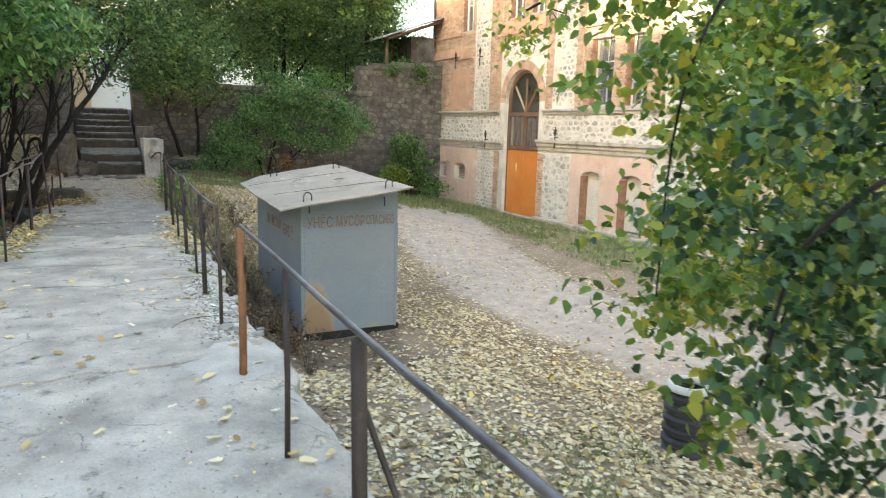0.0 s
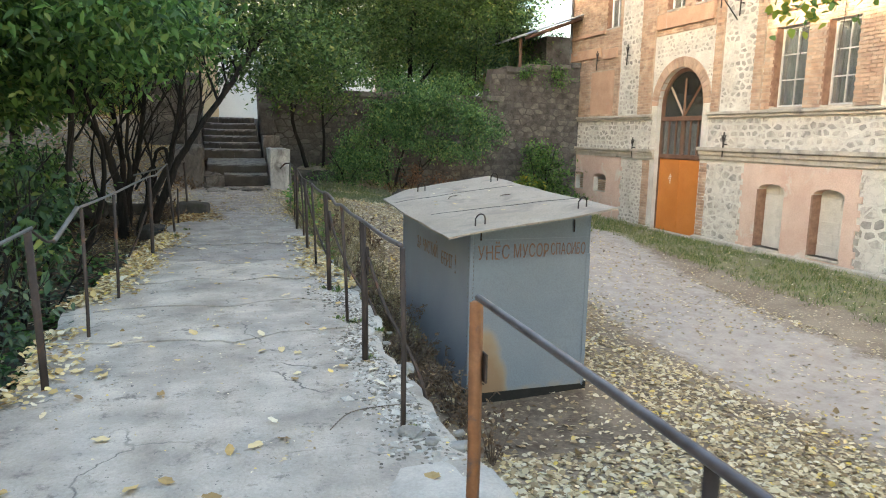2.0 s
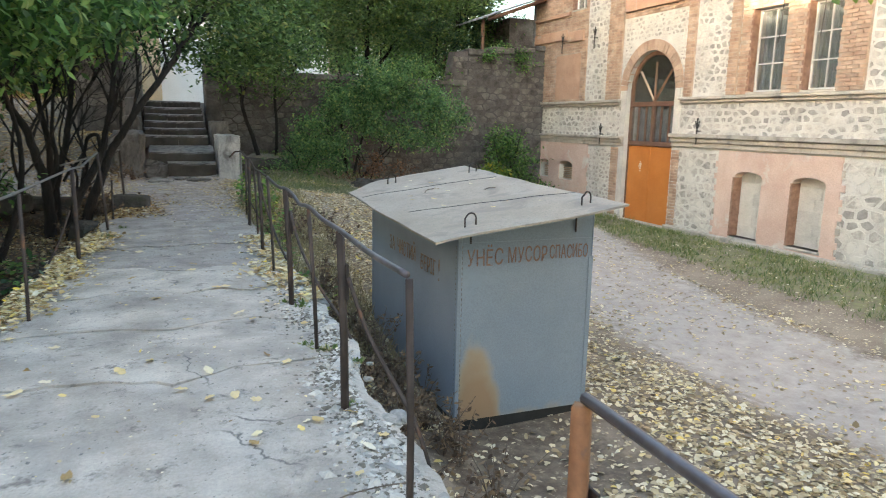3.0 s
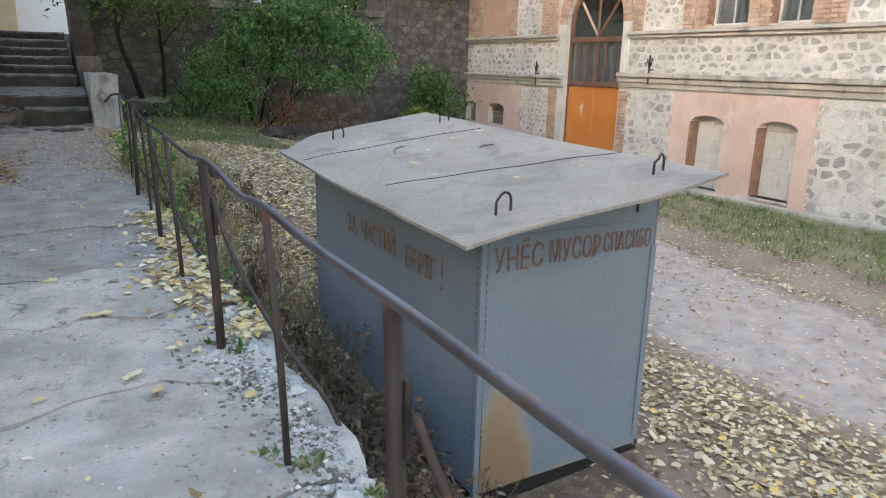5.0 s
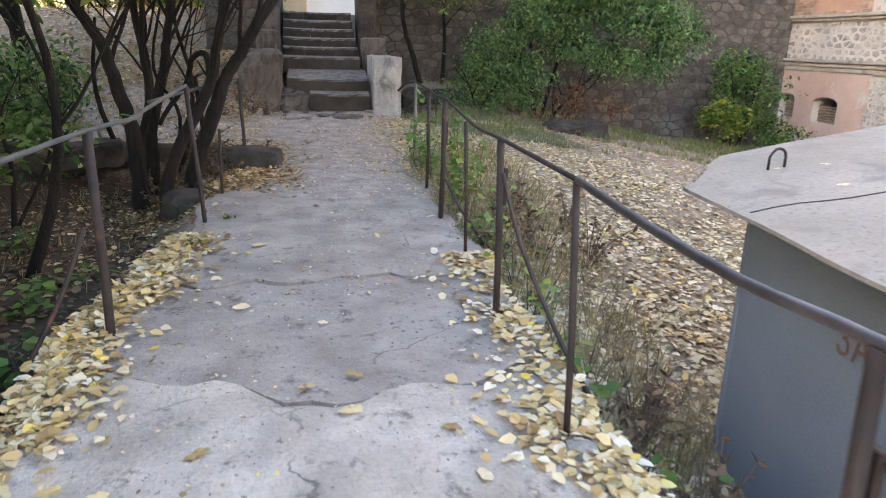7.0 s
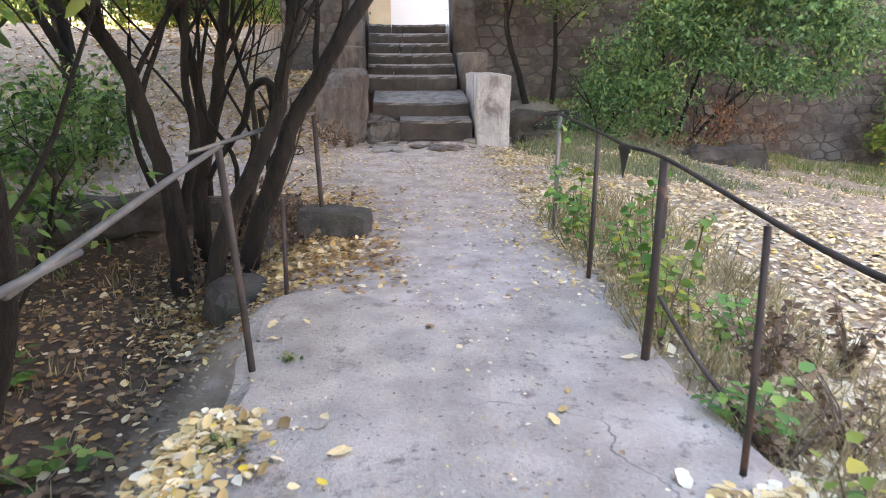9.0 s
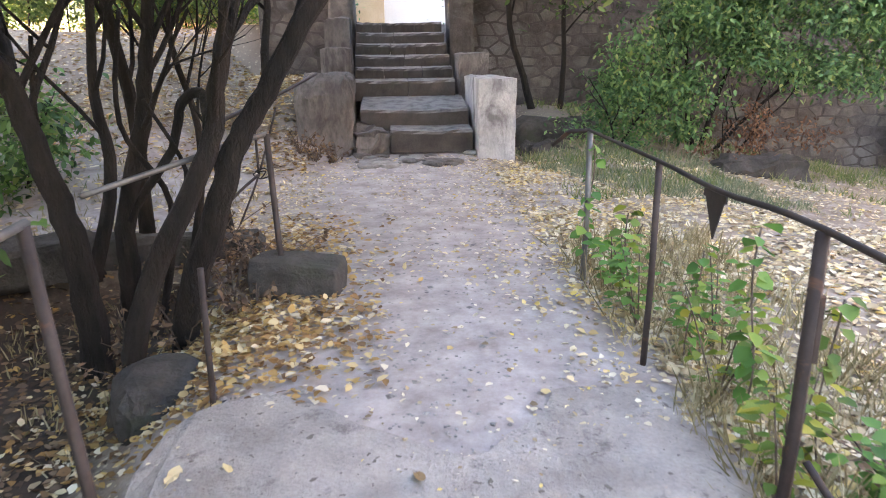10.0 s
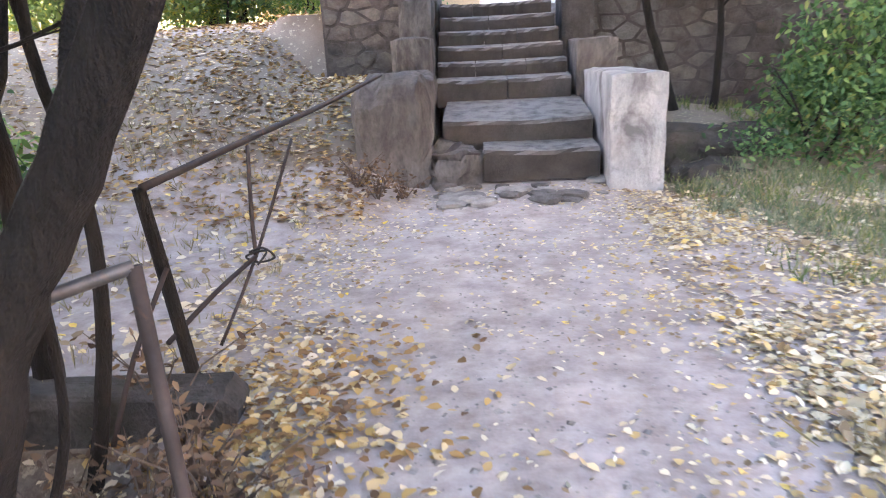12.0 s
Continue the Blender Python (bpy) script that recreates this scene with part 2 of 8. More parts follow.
M_CURTAIN = surface("dusty_curtain", (0.22, 0.24, 0.25), (0.42, 0.44, 0.45), 0.95, 2.5, 30, 0.3, 0.01, 0.0, (0.128, 0.128, 0.128), 2.0, 0.55, 0.1, 0.0, (1, 6, 0.4))

M_GLASS = bpy.data.materials.new("sky_tinted_dusty_glass")
M_GLASS.use_nodes = True
_n, _k = M_GLASS.node_tree.nodes, M_GLASS.node_tree.links.new
_b = _n["Principled BSDF"]
_b.inputs["Base Color"].default_value = (0.75, 0.80, 0.82, 1)
_b.inputs["Roughness"].default_value = 0.05
_b.inputs["Transmission Weight"].default_value = 1.0
_b.inputs["IOR"].default_value = 1.5
# Grey-blue diffuse layer: dust, with the sky's reflection put into its colour.
_d = _n.new("ShaderNodeBsdfDiffuse")
_d.inputs[0].default_value = (0.33, 0.36, 0.37, 1)
_t = _n.new("ShaderNodeTexNoise")
_t.inputs["Scale"].default_value, _t.inputs["Detail"].default_value = 2.5, 7
_g = _n.new("ShaderNodeNewGeometry")
_k(_g.outputs["Position"], _t.inputs["Vector"])
_r = _n.new("ShaderNodeMapRange")
_r.inputs[1].default_value, _r.inputs[2].default_value, _r.inputs[3].default_value, _r.inputs[4].default_value = 0.3, 0.7, 0.03, 0.18
_k(_t.outputs["Fac"], _r.inputs[0])
_m = _n.new("ShaderNodeMixShader")
_k(_r.outputs[0], _m.inputs[0])
_k(_b.outputs[0], _m.inputs[1])
_k(_d.outputs[0], _m.inputs[2])
_k(_m.outputs[0], _n["Material Output"].inputs[0])


def rusted_paint():
    """The shed's paint with a rust stain that climbs from the base near one corner of the front."""
    m = M_BOX.copy()
    m.name = "grey_blue_paint_with_rust"
    n, k = m.node_tree.nodes, m.node_tree.links.new
    bsdf = n["Principled BSDF"]
    base = bsdf.inputs["Base Color"].links[0].from_socket
    geo = n.new("ShaderNodeNewGeometry")
    sep = n.new("ShaderNodeSeparateXYZ")
    k(geo.outputs["Position"], sep.inputs[0])
    nz = n.new("ShaderNodeTexNoise")
    nz.inputs["Scale"].default_value, nz.inputs["Detail"].default_value = 5.0, 8.0
    k(geo.outputs["Position"], nz.inputs["Vector"])

    def math_node(op, a, b):
        x = n.new("ShaderNodeMath")
        x.operation = op
        for i, v in enumerate((a, b)):
            if isinstance(v, (int, float)):
                x.inputs[i].default_value = v
            else:
                k(v, x.inputs[i])
        return x.outputs[0]
    side = math_node("ABSOLUTE", math_node("SUBTRACT", sep.outputs["X"], 2.33), 0)
    reach = math_node("SUBTRACT", 0.80, math_node("MULTIPLY", math_node("MULTIPLY", side, side), 12.0))          # how high the stain climbs
    low = math_node("SUBTRACT", math_node("MAXIMUM", reach, 0.07), math_node("ADD", sep.outputs["Z"], 0.99))
    edge = math_node("ADD", math_node("MULTIPLY", low, 2.3), math_node("MULTIPLY", math_node("SUBTRACT", nz.outputs["Fac"], 0.5), 1.2))
    r = n.new("ShaderNodeValToRGB")
    r.color_ramp.elements[0].position, r.color_ramp.elements[1].position = 0.02, 0.55
    r.color_ramp.elements[1].color = (0.8, 0.8, 0.8, 1)
    k(edge, r.inputs[0])
    c = n.new("ShaderNodeValToRGB")
    c.color_ramp.elements[0].color, c.color_ramp.elements[1].color = (0.36, 0.30, 0.20, 1), (0.30, 0.17, 0.07, 1)
    k(edge, c.inputs[0])
    x = n.new("ShaderNodeMix")
    x.data_type = "RGBA"
    k(r.outputs[0], x.inputs[0])
    k(base, x.inputs[6])
    k(c.outputs[0], x.inputs[7])
    k(x.outputs[2], bsdf.inputs["Base Color"])
    return m


M_BOXFRONT = rusted_paint()

M_GREEN = foliage("green_leaves", [(0.0, (0.019, 0.052, 0.014)), (0.4, (0.074, 0.164, 0.039)), (0.8, (0.147, 0.286, 0.065)), (1.0, (0.234, 0.294, 0.078))])
M_DEEP = foliage("deep_green_leaves", [(0.0, (0.012, 0.035, 0.012)), (0.5, (0.035, 0.085, 0.028)), (0.85, (0.075, 0.14, 0.04)), (1.0, (0.22, 0.24, 0.05))], 0.25)
M_MID = foliage("soft_green_leaves", [(0.0, (0.025, 0.053, 0.016)), (0.5, (0.090, 0.168, 0.045)), (0.9, (0.164, 0.254, 0.070)), (1.0, (0.279, 0.287, 0.082))])
M_LOWGREEN = foliage("grey_green_leaves", [(0.0, (0.045, 0.075, 0.045)), (0.6, (0.08, 0.13, 0.075)), (1.0, (0.14, 0.18, 0.09))])
M_YELLOWGREEN = foliage("yellow_green_leaves", [(0.0, (0.068, 0.136, 0.025)), (0.6, (0.145, 0.238, 0.034)), (0.85, (0.289, 0.323, 0.043)), (1.0, (0.425, 0.357, 0.043))])
M_FRESH = foliage("soft_fresh_leaves", [(0.0, (0.035, 0.085, 0.035)), (0.5, (0.10, 0.22, 0.075)), (0.9, (0.20, 0.33, 0.11)), (1.0, (0.34, 0.38, 0.12))])
M_BRIGHT = foliage("fresh_green_leaves", [(0.0, (0.06, 0.16, 0.03)), (0.7, (0.12, 0.28, 0.05)), (1.0, (0.25, 0.36, 0.06))])
M_LITTER = foliage("fallen_leaf_litter", [(0.0, (0.22, 0.155, 0.085)), (0.3, (0.44, 0.34, 0.20)), (0.6, (0.62, 0.53, 0.35)), (0.9, (0.76, 0.69, 0.52)), (1.0, (0.74, 0.54, 0.12))], 0.1, 0.8)
M_YELLOW = foliage("yellow_fallen_leaves", [(0.0, (0.26, 0.16, 0.07)), (0.22, (0.50, 0.35, 0.14)), (0.5, (0.66, 0.51, 0.25)), (0.8, (0.72, 0.62, 0.42)), (0.93, (0.76, 0.70, 0.56)), (1.0, (0.78, 0.56, 0.05))], 0.1, 0.75)
M_OCHRE = foliage("ochre_fallen_leaves", [(0.0, (0.12, 0.065, 0.03)), (0.35, (0.30, 0.17, 0.06)), (0.65, (0.52, 0.34, 0.11)), (0.88, (0.64, 0.52, 0.30)), (1.0, (0.68, 0.60, 0.45))], 0.1, 0.8)
M_BROWN = foliage("dead_brown_leaves", [(0.0, (0.07, 0.045, 0.03)), (0.6, (0.16, 0.105, 0.065)), (1.0, (0.28, 0.19, 0.11))], 0.1, 0.9)
M_RUSSET = foliage("russet_dead_fern", [(0.0, (0.07, 0.035, 0.02)), (0.5, (0.16, 0.08, 0.045)), (1.0, (0.27, 0.15, 0.08))], 0.15, 0.85)
M_GRASS = foliage("grass_blades", [(0.0, (0.08, 0.13, 0.035)), (0.55, (0.15, 0.21, 0.06)), (0.8, (0.30, 0.29, 0.12)), (1.0, (0.42, 0.36, 0.19))], 0.3, 0.7)
M_PALEGRASS = foliage("grey_green_grass", [(0.0, (0.10, 0.14, 0.075)), (0.6, (0.18, 0.22, 0.13)), (1.0, (0.36, 0.34, 0.22))], 0.25, 0.8)
M_DRYGRASS = foliage("dry_grass_blades", [(0.0, (0.15, 0.13, 0.06)), (0.5, (0.30, 0.25, 0.13)), (1.0, (0.42, 0.36, 0.22))], 0.25, 0.8)


def ground_material():
    """Soil with leaf crumbs, a paler beaten track and greener verge, by two painted zone maps."""
    m = surface("yard_soil", (0.20, 0.155, 0.115), (0.34, 0.28, 0.215), 0.95, 1.4, 75, 0.45, 0.004, 0.0, (0.16, 0.125, 0.095), 0.6, 0.55, 0.2, 0.0, (1, 1, 1), (0.50, 0.43, 0.31), 22, 0.62)
    nt = m.node_tree
    n, k = nt.nodes, nt.links.new
    bsdf = n["Principled BSDF"]
    base = bsdf.inputs["Base Color"].links[0].from_socket
    geo = n.new("ShaderNodeNewGeometry")
    for layer, dark, light, s in (("track", (0.32, 0.282, 0.25), (0.47, 0.425, 0.385), 4.0), ("path", (0.25, 0.21, 0.19), (0.48, 0.43, 0.405), 4.0), ("green", (0.13, 0.15, 0.06), (0.26, 0.25, 0.12), 7.0), ("shaded_humus", (0.03, 0.022, 0.017), (0.085, 0.062, 0.046), 6.0)):
        att = n.new("ShaderNodeAttribute")
        att.attribute_name = layer
        nz = n.new("ShaderNodeTexNoise")
        nz.inputs["Scale"].default_value, nz.inputs["Detail"].default_value, nz.inputs["Roughness"].default_value = s, 11, 0.74
        k(geo.outputs["Position"], nz.inputs["Vector"])
        r = n.new("ShaderNodeValToRGB")
        r.color_ramp.elements[0].position, r.color_ramp.elements[1].position = 0.35, 0.65
        r.color_ramp.elements[0].color, r.color_ramp.elements[1].color = (*dark, 1), (*light, 1)
        k(nz.outputs["Fac"], r.inputs[0])
        ad = n.new("ShaderNodeMath")
        ad.operation = "ADD"
        k(att.outputs["Fac"], ad.inputs[0])
        k(nz.outputs["Fac"], ad.inputs[1])
        st = n.new("ShaderNodeMapRange")
        st.inputs[1].default_value, st.inputs[2].default_value = 0.85, 1.15
        k(ad.outputs[0], st.inputs[0])
        x = n.new("ShaderNodeMix")
        x.data_type = "RGBA"
        k(st.outputs[0], x.inputs[0])
        k(base, x.inputs[6])
        k(r.outputs[0], x.inputs[7])
        base = x.outputs[2]
    k(base, bsdf.inputs["Base Color"])
    return m


M_SOIL = ground_material()


# ---------------------------------------------------------------- mesh helpers
def ss(a, b, v):
    t = min(1.0, max(0.0, (v - a) / (b - a)))
    return t * t * (3 - 2 * t)


def mesh_object(name, verts, faces, mat, parent=None, label="", smooth=False):
    me = bpy.data.meshes.new(name)
    me.from_pydata([tuple(v) for v in verts], [], faces)
    me.materials.append(mat)
    if smooth:
        me.polygons.foreach_set("use_smooth", [True] * len(me.polygons))
    me.update()
    ob = new(name, me)
    ob.parent = parent
    if label:
        tagged(ob, label)
    return ob


def part(name, bm, mat, parent=None, label="", smooth=False):
    bmesh.ops.recalc_face_normals(bm, faces=bm.faces)
    me = bpy.data.meshes.new(name)
    bm.to_mesh(me)
    bm.free()
    me.materials.append(mat)
    if smooth:
        me.polygons.foreach_set("use_smooth", [True] * len(me.polygons))
    ob = new(name, me)
    ob.parent = parent
    if label:
        tagged(ob, label)
    return ob


def thing(name, label, category, group="", kind=""):
    ob = new(name)
    return tagged(ob, label, category, group, kind)


def box(bm, x0, x1, y0, y1, z0, z1, bevel=0.0, jitter=0.0, rng=random):
    """A block between two corners, with worn edges."""
    vs = [bm.verts.new((x + rng.uniform(-jitter, jitter), y + rng.uniform(-jitter, jitter), z + rng.uniform(-jitter, jitter)))
          for x in (x0, x1) for y in (y0, y1) for z in (z0, z1)]
    fs = [bm.faces.new([vs[i] for i in q]) for q in ((0, 1, 3, 2), (4, 6, 7, 5), (0, 4, 5, 1), (2, 3, 7, 6), (0, 2, 6, 4), (1, 5, 7, 3))]
    if bevel:
        es = list({e for f in fs for e in f.edges})
        bmesh.ops.bevel(bm, geom=es, offset=bevel, segments=1, affect="EDGES")
    return vs


def boxed(name, dims, mat, parent=None, label="", bevel=0.0, jitter=0.0, rng=random):
    bm = bmesh.new()
    box(bm, *dims, bevel=bevel, jitter=jitter, rng=rng)
    return part(name, bm, mat, parent, label)


def tube(bm, pts, radii, seg=8, cap=True):
    """A tapered round bar along points."""
    pts = [Vector(p) for p in pts]
    if isinstance(radii, (int, float)):
        radii = [radii] * len(pts)
    rings, side = [], Vector((1, 0, 0))
    for i, p in enumerate(pts):
        d = (pts[min(i + 1, len(pts) - 1)] - pts[max(i - 1, 0)]).normalized()
        side = (side - d * side.dot(d))
        if side.length < 1e-3:
            side = d.orthogonal()
        side.normalize()
        up = d.cross(side)
        rings.append([bm.verts.new(p + (side * math.cos(a) + up * math.sin(a)) * radii[i]) for a in (2 * math.pi * j / seg for j in range(seg))])
    for a, b in zip(rings, rings[1:]):
        for j in range(seg):
            bm.faces.new((a[j], a[(j + 1) % seg], b[(j + 1) % seg], b[j]))
    if cap:
        bm.faces.new(rings[0][::-1])
        bm.faces.new(rings[-1])


def bar(name, pts, radii, mat, parent, label="", seg=8):
    bm = bmesh.new()
    tube(bm, pts, radii, seg)
    return part(name, bm, mat, parent, label, True)


def curve_points(pts, steps=5):
    """Smooth points through a few given ones."""
    pts = [Vector(p) for p in pts]
    out = []
    for i in range(len(pts) - 1):
        p0, p1, p2, p3 = pts[max(i - 1, 0)], pts[i], pts[i + 1], pts[min(i + 2, len(pts) - 1)]
        for s in range(steps):
            t = s / steps
            out.append(0.5 * (2 * p1 + (p2 - p0) * t + (2 * p0 - 5 * p1 + 4 * p2 - p3) * t * t + (3 * p1 - p0 - 3 * p2 + p3) * t ** 3))
    return out + [pts[-1]]


def leaf_mesh(name, pos, axis, up, length, width, mat, parent=None, kind="", label="", category=""):
    """Many small folded leaves in one mesh, from arrays."""
    axis = axis / (np.linalg.norm(axis, axis=1, keepdims=True) + 1e-9)
    side = np.cross(axis, up)
    side /= np.linalg.norm(side, axis=1, keepdims=True) + 1e-9
    nor = np.cross(side, axis)
    form = ((0, 0, 0), (0.30, 0.50, 0.10), (0.70, 0.36, 0.08), (1.0, 0, -0.06), (0.70, -0.36, 0.08), (0.30, -0.50, 0.10))
    n = len(pos)
    v = np.zeros((n, 6, 3))
    for i, (a, b, c) in enumerate(form):
        v[:, i] = pos + axis * (a * length)[:, None] + side * (b * width)[:, None] + nor * (c * width)[:, None]
    base = (np.arange(n) * 6)[:, None]
    faces = np.concatenate([base + np.array([[0, 1, 2, 3]]), base + np.array([[0, 3, 4, 5]])])
    me = bpy.data.meshes.new(name)
    me.vertices.add(n * 6)
    me.vertices.foreach_set("co", v.reshape(-1))
    me.loops.add(len(faces) * 4)
    me.loops.foreach_set("vertex_index", faces.reshape(-1).astype(np.int32))
    me.polygons.add(len(faces))
    me.polygons.foreach_set("loop_start", (np.arange(len(faces)) * 4).astype(np.int32))
    me.update(calc_edges=True)
    me.materials.append(mat)
    ob = new(name, me)
    ob.parent = parent
    return tagged(ob, label, category, "", kind)


def crown(name, blobs, density, mat, parent, seed, leaf=(0.06, 0.10), clump=0.28, per=32, droop=0.5, aspect=0.5):
    """Clumps of leaves inside ellipsoids: an uneven outline with gaps. blobs: centre, radii."""
    rng = np.random.default_rng(seed)
    allp = []
    for c, r in blobs:
        vol = r[0] * r[1] * r[2] * 4.19
        k = max(3, int(vol * density * 6))
        d = rng.normal(size=(k, 3))
        d /= np.linalg.norm(d, axis=1, keepdims=True)
        cen = np.array(c) + d * (rng.uniform(0.15, 1.0, (k, 1)) ** 0.45) * np.array(r)
        for q in cen:
            m = rng.integers(per, per * 3)
            spread = clump * rng.uniform(0.6, 1.4)
            allp.append(q + rng.normal(size=(m, 3)) * np.array((spread, spread, spread * 0.55)))
    pos = np.concatenate(allp)
    n = len(pos)
    axis = rng.normal(size=(n, 3))
    axis[:, 2] = axis[:, 2] * 0.5 - droop
    up = rng.normal(size=(n, 3)) * 0.6 + np.array((0, 0, 1.0))
    ln = rng.uniform(*leaf, n)
    return leaf_mesh(name, pos, axis, up, ln, ln * aspect, mat, parent)


def grow(bm, start, direction, length, radius, depth, rng, spread=0.6, up=0.15, seg=6):
    """A limb that bends and forks."""
    pts, p, d = [Vector(start)], Vector(start), Vector(direction).normalized()
    k = 5
    for _ in range(k):
        d = (d + Vector((rng.uniform(-1, 1), rng.uniform(-1, 1), rng.uniform(-0.6, 0.8) + up)) * 0.16).normalized()
        p = p + d * (length / k)
        pts.append(p)
    tube(bm, pts, [radius * (1 - 0.55 * i / k) for i in range(k + 1)], seg, False)
    if depth:
        for i in (2, 3, 4, 5):
            if rng.random() < 0.8:
                nd = (d + Vector((rng.uniform(-1, 1), rng.uniform(-1, 1), rng.uniform(-0.5, 0.8))) * spread * 1.6).normalized()
                grow(bm, pts[i], nd, length * rng.uniform(0.45, 0.7), radius * (1 - 0.55 * i / k) * 0.6, depth - 1, rng, spread, up, max(4, seg - 1))


def rubble(u0, u1, v0, v1, size, rng, flat=1.5, joint=0.016, stir=1.0):
    """Irregular stones that fill a rectangle: convex cells, shrunk by the joint."""
    su, sv = size * flat ** 0.5, size / flat ** 0.5
    nu, nv = max(1, round((u1 - u0) / su)), max(1, round((v1 - v0) / sv))
    du, dv = (u1 - u0) / nu, (v1 - v0) / nv
    seeds = {}
    for i in range(-2, nu + 2):
        for j in range(-2, nv + 2):
            seeds[i, j] = (u0 + (i + 0.5 + (j % 2) * 0.5 - 0.25 + rng.uniform(-0.36, 0.36) * stir) * du, v0 + (j + 0.5 + rng.uniform(-0.34, 0.34) * stir ** 2) * dv)
    out = []
    for i in range(-1, nu + 1):
        for j in range(-1, nv + 1):
            su_, sv_ = seeds[i, j]
            poly = [(u0, v0), (u1, v0), (u1, v1), (u0, v1)]
            for a in range(-2, 3):
                for b in range(-2, 3):
                    if (a or b) and (i + a, j + b) in seeds:
                        ou, ov = seeds[i + a, j + b]
                        # metric squeezed so that the cells come out wider than high
                        nx, ny = (ou - su_) / du ** 2, (ov - sv_) / dv ** 2
                        lim = ((ou ** 2 - su_ ** 2) / du ** 2 + (ov ** 2 - sv_ ** 2) / dv ** 2) / 2
                        res = []
                        for p, q in zip(poly, poly[1:] + poly[:1]):
                            fp, fq = p[0] * nx + p[1] * ny - lim, q[0] * nx + q[1] * ny - lim
                            if fp <= 0:
                                res.append(p)
                            if (fp < 0 < fq) or (fq < 0 < fp):
                                t = fp / (fp - fq)
                                res.append((p[0] + (q[0] - p[0]) * t, p[1] + (q[1] - p[1]) * t))
                        poly = res
                        if len(poly) < 3:
                            break
                if len(poly) < 3:
                    break
            if len(poly) < 3:
                continue
            cu, cv = sum(p[0] for p in poly) / len(poly), sum(p[1] for p in poly) / len(poly)
            w = max(p[0] for p in poly) - min(p[0] for p in poly)
            h = max(p[1] for p in poly) - min(p[1] for p in poly)
            if min(w, h) < 0.05:
                continue
            shrunk = []
            for p in poly:
                dx, dy = p[0] - cu, p[1] - cv
                ln = math.hypot(dx, dy)
                s = max(0.3, 1 - joint * 1.4 / ln) if ln > 1e-6 else 1
                shrunk.append((cu + dx * s, cv + dy * s))
            out.append((shrunk, (cu, cv)))
    return out


def stone_geometry(poly, centre, proud, rng):
    """Vertices (u, v, out) and faces of one bulging stone."""
    n = len(poly)
    vs = [(u, v, -0.03) for u, v in poly]
    for u, v in poly:
        s = rng.uniform(0.86, 0.94)
        vs.append((centre[0] + (u - centre[0]) * s, centre[1] + (v - centre[1]) * s, proud * rng.uniform(0.7, 1.0)))
    vs.append((centre[0], centre[1], proud * rng.uniform(0.9, 1.15)))
    fs = [(i, (i + 1) % n, n + (i + 1) % n, n + i) for i in range(n)] + [(n + i, n + (i + 1) % n, 2 * n) for i in range(n)]
    return vs, fs


def lay_stones(zones, place, mat, parent, rng, singles=300, name="stone", rest="stonework", proud=(0.012, 0.035), near=None, joint=0.016, flat=1.5, stir=1.0):
    """Stones of several rectangles (u0, u1, v0, v1, size). place turns (u, v, out) into the world. The nearest are parts, the others one part."""
    stones = [s for z in zones for s in rubble(*z, rng, flat, joint, stir)]
    if near:
        stones.sort(key=lambda s: near(*s[1]))
    V, F = [], []
    for i, (poly, c) in enumerate(stones):
        vs, fs = stone_geometry(poly, c, rng.uniform(*proud), rng)
        if i < singles:
            o = Vector(place(c[0], c[1], 0))
            ob = mesh_object(name, [Vector(place(*v)) - o for v in vs], fs, mat, parent)
            ob.location = o
        else:
            k = len(V)
            V += [place(*v) for v in vs]
            F += [tuple(a + k for a in f) for f in fs]
    if V:
        tagged(mesh_object(rest, V, F, mat, parent), kind="stuff")


# ---------------------------------------------------------------- ground
def right_edge(y):
    return 1.02 + 0.10 * ss(6.0, 8.0, y) + 0.03 * math.sin(y * 1.7) + 0.03 * math.sin(y * 4.3 + 1)


def left_edge(y):
    return -1.27 + 0.40 * ss(7.5, 13.0, y) + 0.04 * math.sin(y * 2.1) + 0.03 * math.sin(y * 5.1)


